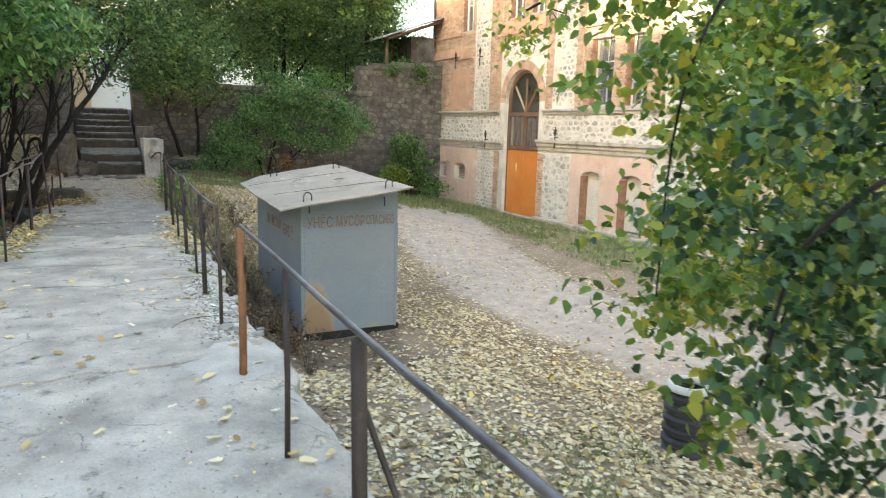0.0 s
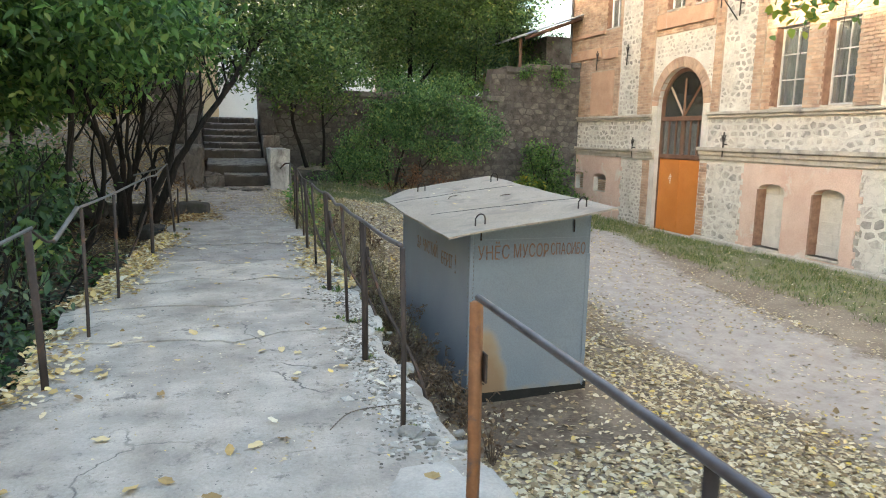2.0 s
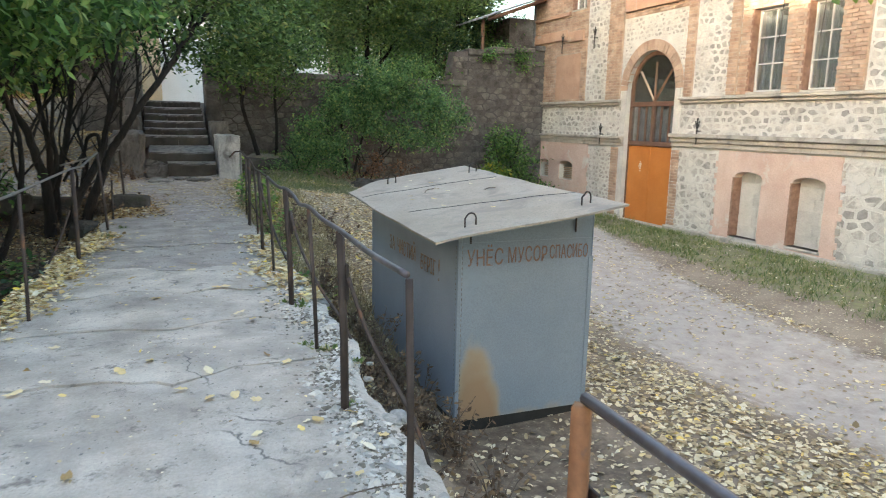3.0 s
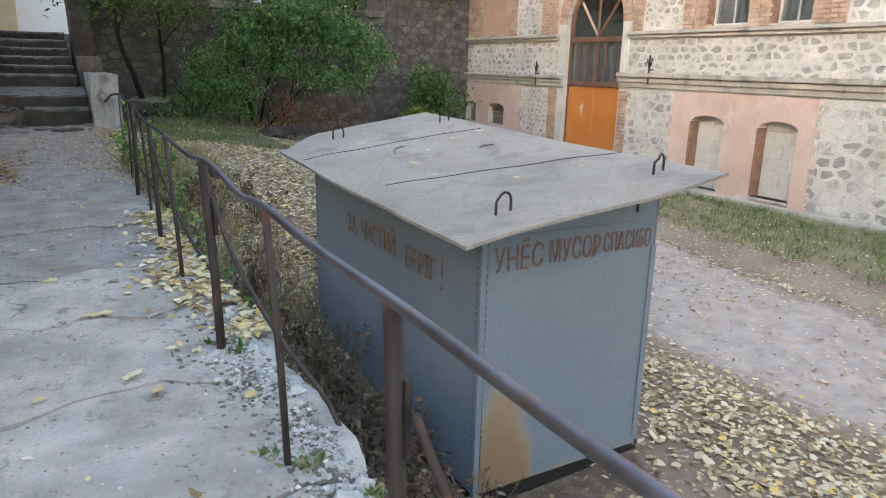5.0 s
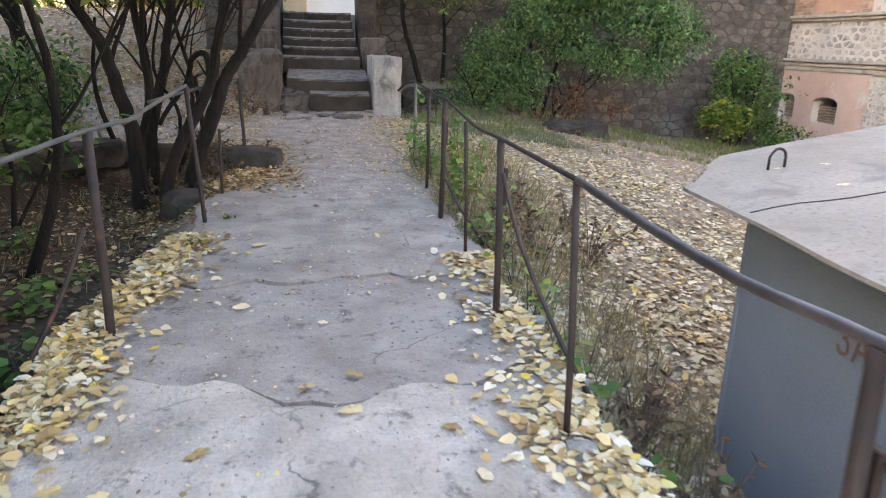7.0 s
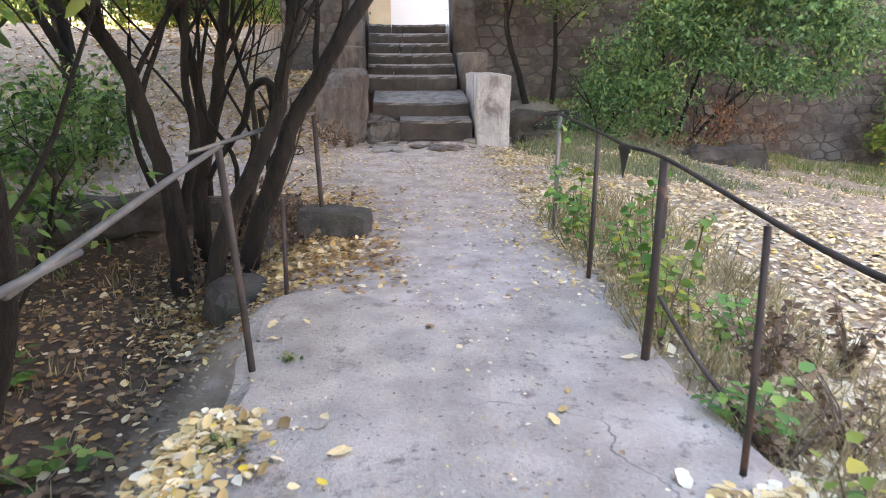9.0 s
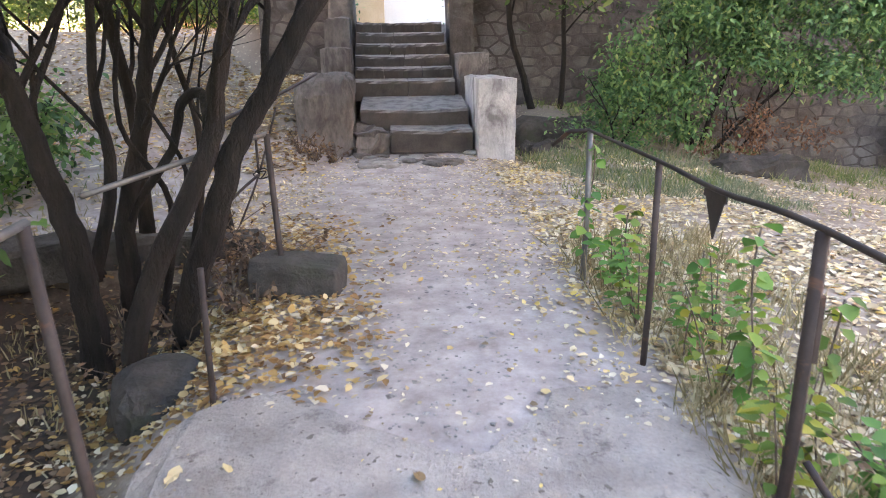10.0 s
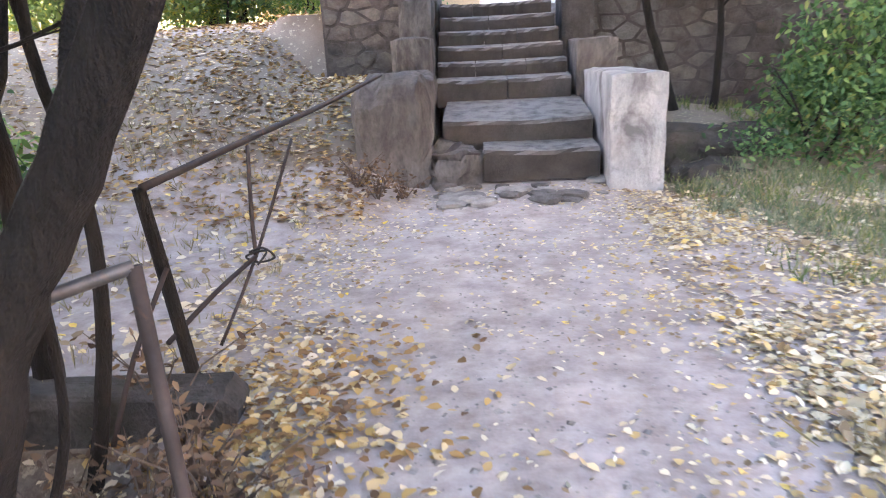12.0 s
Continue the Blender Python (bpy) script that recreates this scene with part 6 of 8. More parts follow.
# ---------------------------------------------------------------- beyond the wall
def build_far():
    # Invented wall beyond the grove, placed to block the low sun.
    w = thing("wall_west", "added plain dark wall that keeps the low sun off the yard", "wall", "", "structure")
    boxed("wall_body", (-22.5, -22.0, -48.0, -2.6, -1.0, 8.4), M_RMORTAR, w)
    boxed("wall_body", (-22.5, -22.0, -2.6, 16.5, -1.0, 10.5), M_RMORTAR, w)
    h = thing("pale_house", "pale rendered house in evening sun beyond the retaining wall", "house")
    y0, y1 = 40.0, 48.0
    boxed("wall", (-9, 16, y0, y1, 1.6, 9.5), M_WHITEWALL, h)
    boxed("roof", (-9.5, 16.5, y0 - 0.5, y1 + 0.5, 9.5, 10.0), M_SHEDROOF, h)
    for x in (-6, -3.4, 4.5, 8.0, 11.5):
        w = boxed("window", (x, x + 1.2, y0 - 0.04, y0 + 0.02, 3.6, 5.4), M_WINFRAME, h)
        boxed("pane", (x + 0.08, x + 0.56, y0 - 0.05, y0 - 0.041, 3.7, 5.3), M_GLASS, w)
        boxed("pane", (x + 0.64, x + 1.12, y0 - 0.05, y0 - 0.041, 3.7, 5.3), M_GLASS, w)
    # Guessed house front; orange evening light is put into its ochre colour.
    o = thing("ochre_house", "added house front, orange evening light put into its ochre render", "house")
    boxed("wall", (-7.0, -0.15, 36.0, 38.5, 1.5, 5.6), M_OCHREWALL, o)
    boxed("roof", (-7.3, 0.1, 35.7, 38.8, 5.6, 5.85), M_SHEDROOF, o)
    w = boxed("window", (-2.6, -1.6, 35.95, 36.02, 2.9, 4.3), M_WINFRAME, o)
    boxed("pane", (-2.52, -1.68, 35.94, 35.949, 2.98, 4.22), M_GLASS, w)
    s = thing("lean_to_shed", "small shed with a grey sheet roof above the retaining wall", "shed")
    boxed("wall", (10.6, 11.55, 24.2, 27.5, 1.8, 4.9), M_RWALL, s)
    bm = bmesh.new()
    n = 40
    rows = []
    for k in range(n + 1):
        y = 23.4 + 4.6 * k / n
        w = 0.025 * math.sin(k * 1.6)
        rows.append([bm.verts.new(p) for p in ((9.35, y, 4.75 + w), (11.55, y, 5.55 + w), (11.55, y, 5.53 + w), (9.35, y, 4.73 + w))])
    for a, b2 in zip(rows, rows[1:]):
        for q in range(4):
            bm.faces.new((a[q], a[(q + 1) % 4], b2[(q + 1) % 4], b2[q]))
    part("roof_sheet", bm, M_SHEDROOF, s, "wavy grey roofing sheet")
    bar("roof_beam", [(9.5, 23.5, 4.68), (11.5, 23.5, 5.42)], 0.06, M_DOORFRAME, s, "", 4)
    for x, y in ((9.6, 24.1), (9.6, 27.4)):
        bar("roof_post", [(x, y, 1.8), (x, y, 4.75)], 0.06, M_DOORFRAME, s, "", 6)


build_far()


# ---------------------------------------------------------------- trees
def tree(name, label, stems, blobs, density, leafmat, seed, leaf=(0.06, 0.10), clump=0.28, per=32, limbs=2, category="tree", droop=0.5, aspect=0.5, twig=0.5, spread=0.6):
    t = thing(name, label, category)
    rng = random.Random(seed)
    for pts, r0, r1 in stems:
        bm = bmesh.new()
        ps = curve_points(pts, 5)
        k = len(ps) - 1
        ps = [p + Vector((rng.uniform(-1, 1), rng.uniform(-1, 1), 0)) * r0 * 0.11 * (0 < i < k) for i, p in enumerate(ps)]
        tube(bm, ps, [r0 + (r1 - r0) * (i / k) ** 0.8 for i in range(k + 1)], 8)
        if limbs and not (name == "tree" and pts[-1][2] < 2.0):
            for i in range(k // 2, k + 1, 2):
                d = (ps[i] - ps[max(0, i - 2)]).normalized() + Vector((rng.uniform(-1, 1), rng.uniform(-1, 1), rng.uniform(-0.1, 0.9)))
                grow(bm, ps[i], d, twig * rng.uniform(1.4, 2.4), max(0.012, r1 * 0.7), limbs, rng, spread)
        part("trunk", bm, M_BARK, t, "", True)
    crown("crown", blobs, density, leafmat, t, seed, leaf, clump, per, droop, aspect)
    return t


Z0 = -0.22
# many-stemmed tree where the walkway ends
tree("tree", "many-stemmed dark tree leaning over the path", [
    ([(-1.27, 15.2, Z0 - 0.15), (-1.17, 15.05, 0.03), (-0.95, 15.0, 0.55), (-0.83, 15.0, 0.88), (-0.64, 15.0, 1.18), (-0.36, 15.0, 1.62), (0.10, 15.2, 2.25), (0.5, 15.6, 2.9), (1.0, 16.0, 3.5)], 0.085, 0.035),
    ([(-1.42, 14.8, -0.40), (-1.40, 14.8, -0.10), (-1.19, 14.8, 0.40), (-0.93, 14.85, 0.88), (-0.85, 14.85, 1.2), (-0.76, 14.85, 1.62), (-0.6, 14.8, 2.6), (-0.4, 14.8, 3.4)], 0.075, 0.03),
    ([(-1.72, 15.05, -0.45), (-1.70, 15.0, 0.0), (-1.73, 15.0, 0.46), (-1.83, 15.0, 0.88), (-1.92, 15.0, 1.25), (-2.15, 15.0, 1.65), (-2.6, 15.0, 2.4), (-2.9, 14.9, 3.2)], 0.095, 0.035),
    ([(-1.74, 15.7, -0.45), (-1.69, 15.6, 0.02), (-1.66, 15.6, 0.40), (-1.51, 15.6, 0.9), (-1.44, 15.6, 1.3), (-1.37, 15.6, 1.72), (-1.2, 15.6, 3.0)], 0.085, 0.03),
    ([(-1.78, 15.3, 0.1), (-1.60, 15.3, 0.7), (-1.62, 15.3, 1.3), (-1.5, 15.3, 2.2)], 0.05, 0.02),
    ([(-0.93, 14.9, 0.86), (-0.98, 15.1, 1.16), (-1.13, 15.2, 1.12), (-1.21, 15.2, 0.87), (-1.41, 15.25, 0.62), (-1.52, 15.3, 0.45)], 0.034, 0.022),
    ([(-1.9, 16.5, Z0), (-1.85, 16.5, 0.8), (-1.95, 16.5, 1.7), (-2.1, 16.6, 2.8)], 0.07, 0.03),
    ([(-1.50, 16.1, Z0), (-1.35, 16.1, 0.35), (-1.3, 16.1, 0.9), (-1.45, 16.2, 1.6), (-1.3, 16.4, 2.6)], 0.035, 0.015),
    ([(-1.22, 15.2, 0.0), (-1.0, 15.25, 0.35), (-0.95, 15.3, 0.75), (-1.1, 15.3, 1.1)], 0.018, 0.008),
    ([(-1.45, 15.4, Z0), (-1.28, 15.3, 0.4), (-1.15, 15.2, 0.75), (-1.3, 15.1, 1.15)], 0.022, 0.010), ([(-1.5, 15.6, Z0), (-1.35, 15.5, 0.5), (-1.55, 15.4, 1.0), (-1.4, 15.2, 1.6)], 0.026, 0.012), ([(-2.1, 16.2, Z0), (-2.3, 16.0, 0.7), (-2.2, 15.9, 1.5)], 0.04, 0.015)],
    [((0.9, 16.4, 3.1), (1.2, 1.3, 0.9)), ((-1.2, 15.6, 3.3), (1.6, 1.6, 1.0)), ((2.2, 17.5, 3.2), (0.9, 1.3, 1.0)), ((-2.8, 15.2, 2.8), (1.1, 1.5, 1.0)), ((0.3, 15.6, 4.2), (1.4, 1.2, 0.7)), ((1.5, 17.8, 2.5), (0.7, 0.8, 0.5))],
    2.2, M_MID, 41, (0.07, 0.12), 0.26, 32, 2)
# near tree on the left of the walkway
tree("tree", "leafy green tree hanging over the walkway railing", [
    ([(-2.6, 10.2, -0.4), (-2.55, 10.1, 0.6), (-2.5, 10.0, 1.8), (-2.3, 9.6, 3.2), (-2.0, 9.2, 4.4)], 0.09, 0.035),
    ([(-2.2, 11.6, -0.4), (-1.9, 11.5, 0.5), (-1.75, 11.4, 1.5), (-1.6, 11.2, 2.8)], 0.06, 0.025),
    ([(-3.0, 12.4, -0.4), (-3.1, 12.2, 0.8), (-3.4, 12.0, 2.2), (-3.3, 11.6, 3.6)], 0.08, 0.03),
    ([(-2.0, 12.9, -0.4), (-1.7, 12.8, 0.4), (-1.6, 12.6, 1.2), (-1.8, 12.4, 2.2)], 0.05, 0.02)],
    [((-2.4, 9.2, 2.75), (0.9, 1.2, 0.85)), ((-1.5, 10.8, 2.85), (0.9, 1.3, 0.9)), ((-1.0, 12.6, 2.95), (0.9, 1.2, 0.8)), ((-2.9, 11.4, 2.3), (1.1, 1.3, 0.9)), ((-2.2, 9.6, 3.9), (1.2, 1.7, 0.7)), ((-3.4, 8.2, 2.2), (0.8, 1.0, 0.8)), ((-2.4, 13.2, 2.4), (1.0, 0.9, 0.7))],
    3.4, M_GREEN, 42, (0.09, 0.15), 0.25, 30, 2, droop=0.8, aspect=0.42)
# trees further to the left, copies of one
left_tree = tree("tree", "broad-crowned green tree standing in the grove, unseen copies added as sun screen", [
    ([(0, 0, -0.5), (0.1, 0.05, 1.2), (0.0, 0.2, 2.6), (0.2, 0.2, 4.2), (0.1, 0.1, 6.0)], 0.15, 0.05), ([(0.05, 0, 0.9), (-0.5, 0.3, 2.1), (-0.9, 0.4, 3.6)], 0.08, 0.03)],
    [((0, 0, 4.8), (2.1, 2.1, 1.8)), ((-0.9, 0.6, 3.2), (1.5, 1.5, 1.0)), ((0.7, -0.5, 6.4), (1.6, 1.6, 1.2)), ((1.0, 0.7, 3.0), (1.0, 1.2, 0.7))], 1.0, M_GREEN, 43, (0.12, 0.19), 0.36, 24, 1)
left_tree.matrix_basis = pose(-5.2, 13.5, -0.1, 0, 0, 20)
# The copies at negative y are unseen, added to block the low sun.
for i, (x, y, r, z) in enumerate(((-5.6, 8.0, 130, -0.2), (-6.2, -2.5, 70, 0.2), (-7.2, -7.5, 310, 0.3), (-8.2, -12.5, 260, 0.3), (-7.2, 18.5, 250, 0.6), (-4.4, 19.8, 90, 0.3), (-5.2, 27.5, 60, 1.4), (-8.8, 28.5, 170, 1.4), (-3.4, 31.0, 280, 1.0), (-6.5, 33.0, 15, 0.0), (-10.5, 32.0, 120, 0.0), (-12.5, 26.0, 220, 0.0), (-4.8, 36.0, 330, 0.2), (9.8, 30.0, 80, 0.6), (8.0, 34.5, 10, 1.4))):
    copy_thing(left_tree, pose(x, y, z, 0, 0, r))
# slim trunks right of the stairs
tree("tree", "slim dark tree leaning beside the stair pier", [
    ([(2.35, 22.6, 0.3), (2.15, 22.6, 1.0), (1.9, 22.5, 1.8), (1.8, 22.3, 3.0), (1.6, 22.0, 4.2)], 0.07, 0.03),
    ([(2.75, 22.6, 0.3), (2.8, 22.6, 1.2), (2.75, 22.5, 2.4), (2.9, 22.4, 3.8)], 0.055, 0.025)],
    [((2.1, 21.6, 3.2), (1.0, 1.1, 0.8)), ((2.8, 22.0, 4.4), (1.6, 1.4, 1.1)), ((1.2, 21.0, 4.3), (1.2, 1.3, 0.9)), ((3.0, 21.8, 2.5), (0.6, 0.6, 0.5)), ((3.0, 19.6, 5.6), (2.4, 2.2, 0.9)), ((0.2, 19.4, 5.4), (2.0, 2.2, 0.8)), ((5.6, 20.4, 6.0), (2.0, 2.0, 0.9)), ((-0.4, 21.2, 3.95), (1.1, 0.7, 0.35))], 2.2, M_MID, 44, (0.06, 0.10), 0.28, 40, 1)
# big bush before the retaining wall
tree("bush", "large spreading green bush before the retaining wall", [
    ([(4.5, 21.3, -0.2), (4.3, 21.1, 0.5), (3.8, 20.8, 1.2)], 0.04, 0.015), ([(4.6, 21.4, -0.2), (4.8, 21.2, 0.9), (5.1, 21.0, 1.9)], 0.05, 0.015), ([(4.7, 21.3, -0.2), (5.3, 21.2, 0.5), (6.0, 21.0, 1.2)], 0.04, 0.015), ([(4.5, 21.5, -0.2), (4.4, 21.5, 1.0), (4.2, 21.4, 2.3)], 0.045, 0.015)],
    [((4.5, 21.0, 2.0), (0.9, 0.8, 0.6)), ((5.4, 20.9, 2.3), (0.9, 0.8, 0.55)), ((6.3, 20.8, 1.95), (0.8, 0.7, 0.5)), ((7.1, 20.8, 1.7), (0.6, 0.5, 0.6)), ((3.7, 20.9, 1.15), (0.7, 0.7, 0.6)), ((3.2, 21.0, 0.6), (0.5, 0.5, 0.4)),
     ((4.9, 20.8, 1.3), (0.7, 0.5, 0.35)), ((5.9, 20.7, 1.15), (0.6, 0.5, 0.4)), ((6.7, 20.9, 1.1), (0.5, 0.5, 0.35)), ((4.1, 20.7, 0.55), (0.45, 0.4, 0.35)), ((4.9, 21.2, 2.85), (0.6, 0.5, 0.3)), ((6.0, 21.0, 2.9), (0.5, 0.4, 0.25))],
    6.8, M_FRESH, 45, (0.06, 0.11), 0.17, 34, 2, "bush", 0.8, 0.45)
tree("bush", "low blue-green bush before the retaining wall", [
    ([(3.1, 20.7, 0.0), (3.0, 20.6, 0.4), (2.8, 20.5, 0.8)], 0.02, 0.008), ([(3.1, 20.7, 0.0), (3.3, 20.6, 0.4), (3.5, 20.5, 0.7)], 0.02, 0.008)],
    [((3.0, 20.5, 0.55), (0.55, 0.4, 0.45)), ((3.5, 20.4, 0.3), (0.4, 0.35, 0.3)), ((2.6, 20.6, 0.35), (0.3, 0.3, 0.25))], 7.0, M_FRESH, 48, (0.05, 0.08), 0.15, 30, 1, "bush", 0.6, 0.5, 0.2)
tree("bush", "yellow-green bush against the wall corner", [
    ([(9.4, 22.0, -0.9), (9.3, 21.9, 0.0), (9.1, 21.8, 0.7)], 0.025, 0.01), ([(9.5, 22.0, -0.9), (9.8, 22.0, 0.2), (9.9, 21.9, 1.0)], 0.025, 0.01)],
    [((9.0, 21.7, -0.05), (0.45, 0.4, 0.5))], 9, M_YELLOWGREEN, 46, (0.08, 0.13), 0.14, 20, 1, "bush", 0.6, 0.6, 0.2)
tree("bush", "dark green bush against the wall corner", [
    ([(9.9, 22.4, -0.9), (9.9, 22.4, 0.2), (9.7, 22.3, 1.0)], 0.03, 0.01)],
    [((9.9, 22.3, 0.25), (0.8, 0.6, 0.85)), ((9.6, 22.4, 1.05), (0.5, 0.5, 0.4)), ((10.5, 22.0, -0.4), (0.5, 0.5, 0.4))], 6, M_GREEN, 47, (0.07, 0.11), 0.17, 26, 1, "bush", 0.6, 0.55, 0.25)
for i, (x, y) in enumerate(((-3.2, 27.2), (-5.4, 26.6), (-7.6, 26.2), (-9.8, 25.0), (-2.0, 29.5))):
    z = ground_z(x, y)
    tree("bush", "yellowing bush at the top of the leafy slope", [([(x, y, z - 0.1), (x + 0.1, y, z + 0.7), (x, y, z + 1.5)], 0.03, 0.01)], [((x, y, z + 1.0), (1.1, 0.8, 0.9)), ((x + 0.5, y, z + 1.9), (0.8, 0.6, 0.6))], 3.0, M_YELLOWGREEN, 220 + i, (0.08, 0.13), 0.2, 26, 1, "bush", 0.6, 0.45, 0.2)
for i, (x, y) in enumerate(((-1.1, 26.4), (1.75, 26.8), (2.2, 29.0))):
    tree("bush", "pale green bush beside the path above the stairs", [([(x, y, 1.8), (x, y, 2.4), (x + 0.1, y, 3.0)], 0.025, 0.01)], [((x, y, 2.5), (0.55, 0.5, 0.65))], 4.0, M_FRESH, 230 + i, (0.06, 0.10), 0.18, 24, 1, "bush", 0.6, 0.45, 0.2)
for i, x in enumerate((-2.9, -4.1, -5.2, -6.4, -7.7, -9.0)):
    y = 25.9 + 0.4 * (i % 2)
    z = ground_z(x, y)
    tree("bush", "low yellowing bush on the crest of the leafy slope", [([(x, y, z - 0.1), (x, y, z + 0.4), (x + 0.1, y, z + 0.8)], 0.025, 0.01)], [((x, y, z + 0.45), (0.8, 0.5, 0.55))], 5.0, M_YELLOWGREEN, 250 + i, (0.06, 0.10), 0.18, 26, 1, "bush", 0.6, 0.45, 0.2)
for i, (x, y, z) in enumerate(((9.7, 24.7, 3.6), (8.3, 24.9, 4.3), (10.6, 25.0, 4.6), (9.0, 27.0, 6.0), (7.2, 27.5, 5.2), (10.4, 27.2, 6.5), (9.6, 28.5, 7.6), (10.9, 28.6, 7.9))):
    tree("bush", "dark green bush crowding the shed above the retaining wall", [([(x, y, 1.8), (x, y, z - 0.6), (x + 0.1, y, z + 0.3)], 0.04, 0.012)], [((x, y, z), (1.0, 0.6, 0.9))], 3.6, M_DEEP, 235 + i, (0.07, 0.12), 0.22, 30, 1, "bush", 0.6, 0.45, 0.3)
# trees on the terrace
for i, (x, y) in enumerate(((3.6, 25.6), (6.3, 26.4), (9.2, 26.0))):
    tree("tree", "green tree standing above the retaining wall", [
        ([(x, y, 1.7), (x + 0.05, y, 3.0), (x - 0.1 + 0.2 * i, y, 4.4), (x + 0.2, y, 6.2)], 0.16 - 0.03 * i, 0.05), ([(x, y, 2.8), (x + 0.8, y - 0.2, 3.8), (x + 1.4, y - 0.4, 4.8)], 0.07, 0.03)],
        [((x, y - 0.3, 5.2), (1.7, 1.4, 1.1)), ((x + 1.2, y - 0.5, 4.3), (1.2, 0.9, 0.7)), ((x - 1.1, y - 0.4, 4.3), (1.1, 0.9, 0.7)), ((x + 0.3, y, 6.8), (2.2, 1.8, 1.1))], 1.6, M_MID, 50 + i, (0.09, 0.14), 0.28, 32, 2)
tree("bush", "green creeper hanging over the top of the retaining wall", [([(7.6, 24.2, 1.9), (7.5, 23.9, 3.2), (7.6, 23.3, 3.0)], 0.03, 0.01)],
     [((7.7, 23.35, 2.7), (0.55, 0.25, 0.6)), ((10.2, 23.4, 3.6), (0.9, 0.3, 0.45))], 6, M_GREEN, 54, (0.06, 0.10), 0.16, 30, 1, "creeper", 0.8, 0.5, 0.2)
for i, (x, y) in enumerate(((8.6, 25.3), (2.2, 25.6))):
    tree("bush", "green bush growing behind the retaining wall", [([(x, y, 1.7), (x + 0.1, y, 2.6), (x, y, 3.3)], 0.03, 0.01)], [((x, y, 3.0), (0.9, 0.6, 0.75))], 3.0, M_MID, 190 + i, (0.08, 0.13), 0.2, 26, 1, "bush", 0.6, 0.45, 0.2)
for i, (x, y) in enumerate(((-4.2, 25.5), (-6.6, 25.0), (-8.5, 21.0))):
    z = ground_z(x, y)
    tree("bush", "green bush on the slope beside the stairs", [([(x, y, z - 0.1), (x + 0.1, y, z + 0.6), (x, y, z + 1.3)], 0.03, 0.01)], [((x, y, z + 0.9), (1.1, 0.8, 0.8))], 3.0, M_MID, 195 + i, (0.09, 0.14), 0.22, 26, 1, "bush", 0.6, 0.45, 0.2)
tree("dead_bush", "rust-brown dead branches below the big bush", [([(4.9, 20.9, -0.2), (5.1, 20.7, 0.3), (5.4, 20.5, 0.7)], 0.02, 0.008), ([(4.8, 20.9, -0.2), (4.6, 20.6, 0.2), (4.7, 20.4, 0.5)], 0.02, 0.008)],
     [((4.9, 20.5, 0.45), (0.55, 0.3, 0.5)), ((5.5, 20.4, 0.2), (0.6, 0.3, 0.35)), ((4.4, 20.4, 0.15), (0.4, 0.25, 0.3))], 5.0, M_RUSSET, 199, (0.05, 0.09), 0.14, 22, 2, "bush", 0.8, 0.4, 0.2)
# branch that hangs over the yard beside the start of the walk
tree("tree", "leafy young tree with drooping branches in the yard", [
    ([(6.3, 3.3, -1.4), (6.1, 3.4, 0.2), (5.8, 3.6, 1.8), (5.2, 4.2, 3.0), (4.4, 5.3, 3.1), (3.9, 6.1, 2.75)], 0.09, 0.012), ([(6.2, 3.35, -0.3), (5.5, 3.6, 0.6), (4.9, 4.1, 0.8)], 0.03, 0.008), ([(6.0, 3.45, 0.8), (5.3, 3.8, 1.6), (4.6, 4.5, 1.7)], 0.03, 0.008), ([(5.9, 3.5, 1.6), (4.9, 3.3, 2.3), (3.9, 3.05, 1.9), (3.6, 3.0, 1.0)], 0.03, 0.007)],
    [((5.7, 3.6, 1.4), (1.0, 0.9, 1.7)), ((4.8, 4.2, 2.2), (0.6, 0.6, 0.8)), ((4.6, 4.3, 0.5), (0.5, 0.45, 0.75)), ((4.2, 5.4, 2.85), (0.5, 0.6, 0.3)), ((3.85, 6.15, 2.5), (0.2, 0.2, 0.25)), ((5.2, 4.6, 3.4), (1.0, 0.9, 0.5)), ((3.8, 3.0, 1.5), (0.7, 0.6, 1.1)), ((4.4, 3.6, 2.6), (0.8, 0.7, 0.7))],
    3.4, M_YELLOWGREEN, 55, (0.05, 0.09), 0.16, 30, 0, droop=0.9, aspect=0.7, twig=0.25)
# tree whose drooping twigs brush the walkway's start
tree("tree", "dense dark green young tree drooping beside the walkway rail", [
    ([(3.3, 1.0, -1.25), (3.2, 1.05, 0.2), (3.0, 1.2, 1.6), (2.6, 1.4, 2.6), (2.2, 1.6, 2.9)], 0.06, 0.012), ([(3.1, 1.1, 0.9), (2.7, 1.4, 1.5), (2.2, 1.6, 1.2), (2.1, 1.65, 0.6)], 0.02, 0.006), ([(3.2, 1.05, 0.0), (2.8, 1.35, 0.5), (2.4, 1.6, 0.0)], 0.018, 0.006)],
    [((2.45, 1.6, 1.6), (0.5, 0.3, 0.7)), ((2.2, 1.62, 2.3), (0.45, 0.3, 0.5)), ((2.4, 1.6, 0.75), (0.42, 0.28, 0.6)), ((2.55, 1.6, 0.05), (0.35, 0.28, 0.4)), ((2.9, 1.4, 1.2), (0.4, 0.4, 1.2)), ((2.0, 1.7, 1.25), (0.16, 0.15, 0.3))],
    8.0, M_DEEP, 56, (0.04, 0.075), 0.12, 30, 0, droop=0.9, aspect=0.68, twig=0.2)
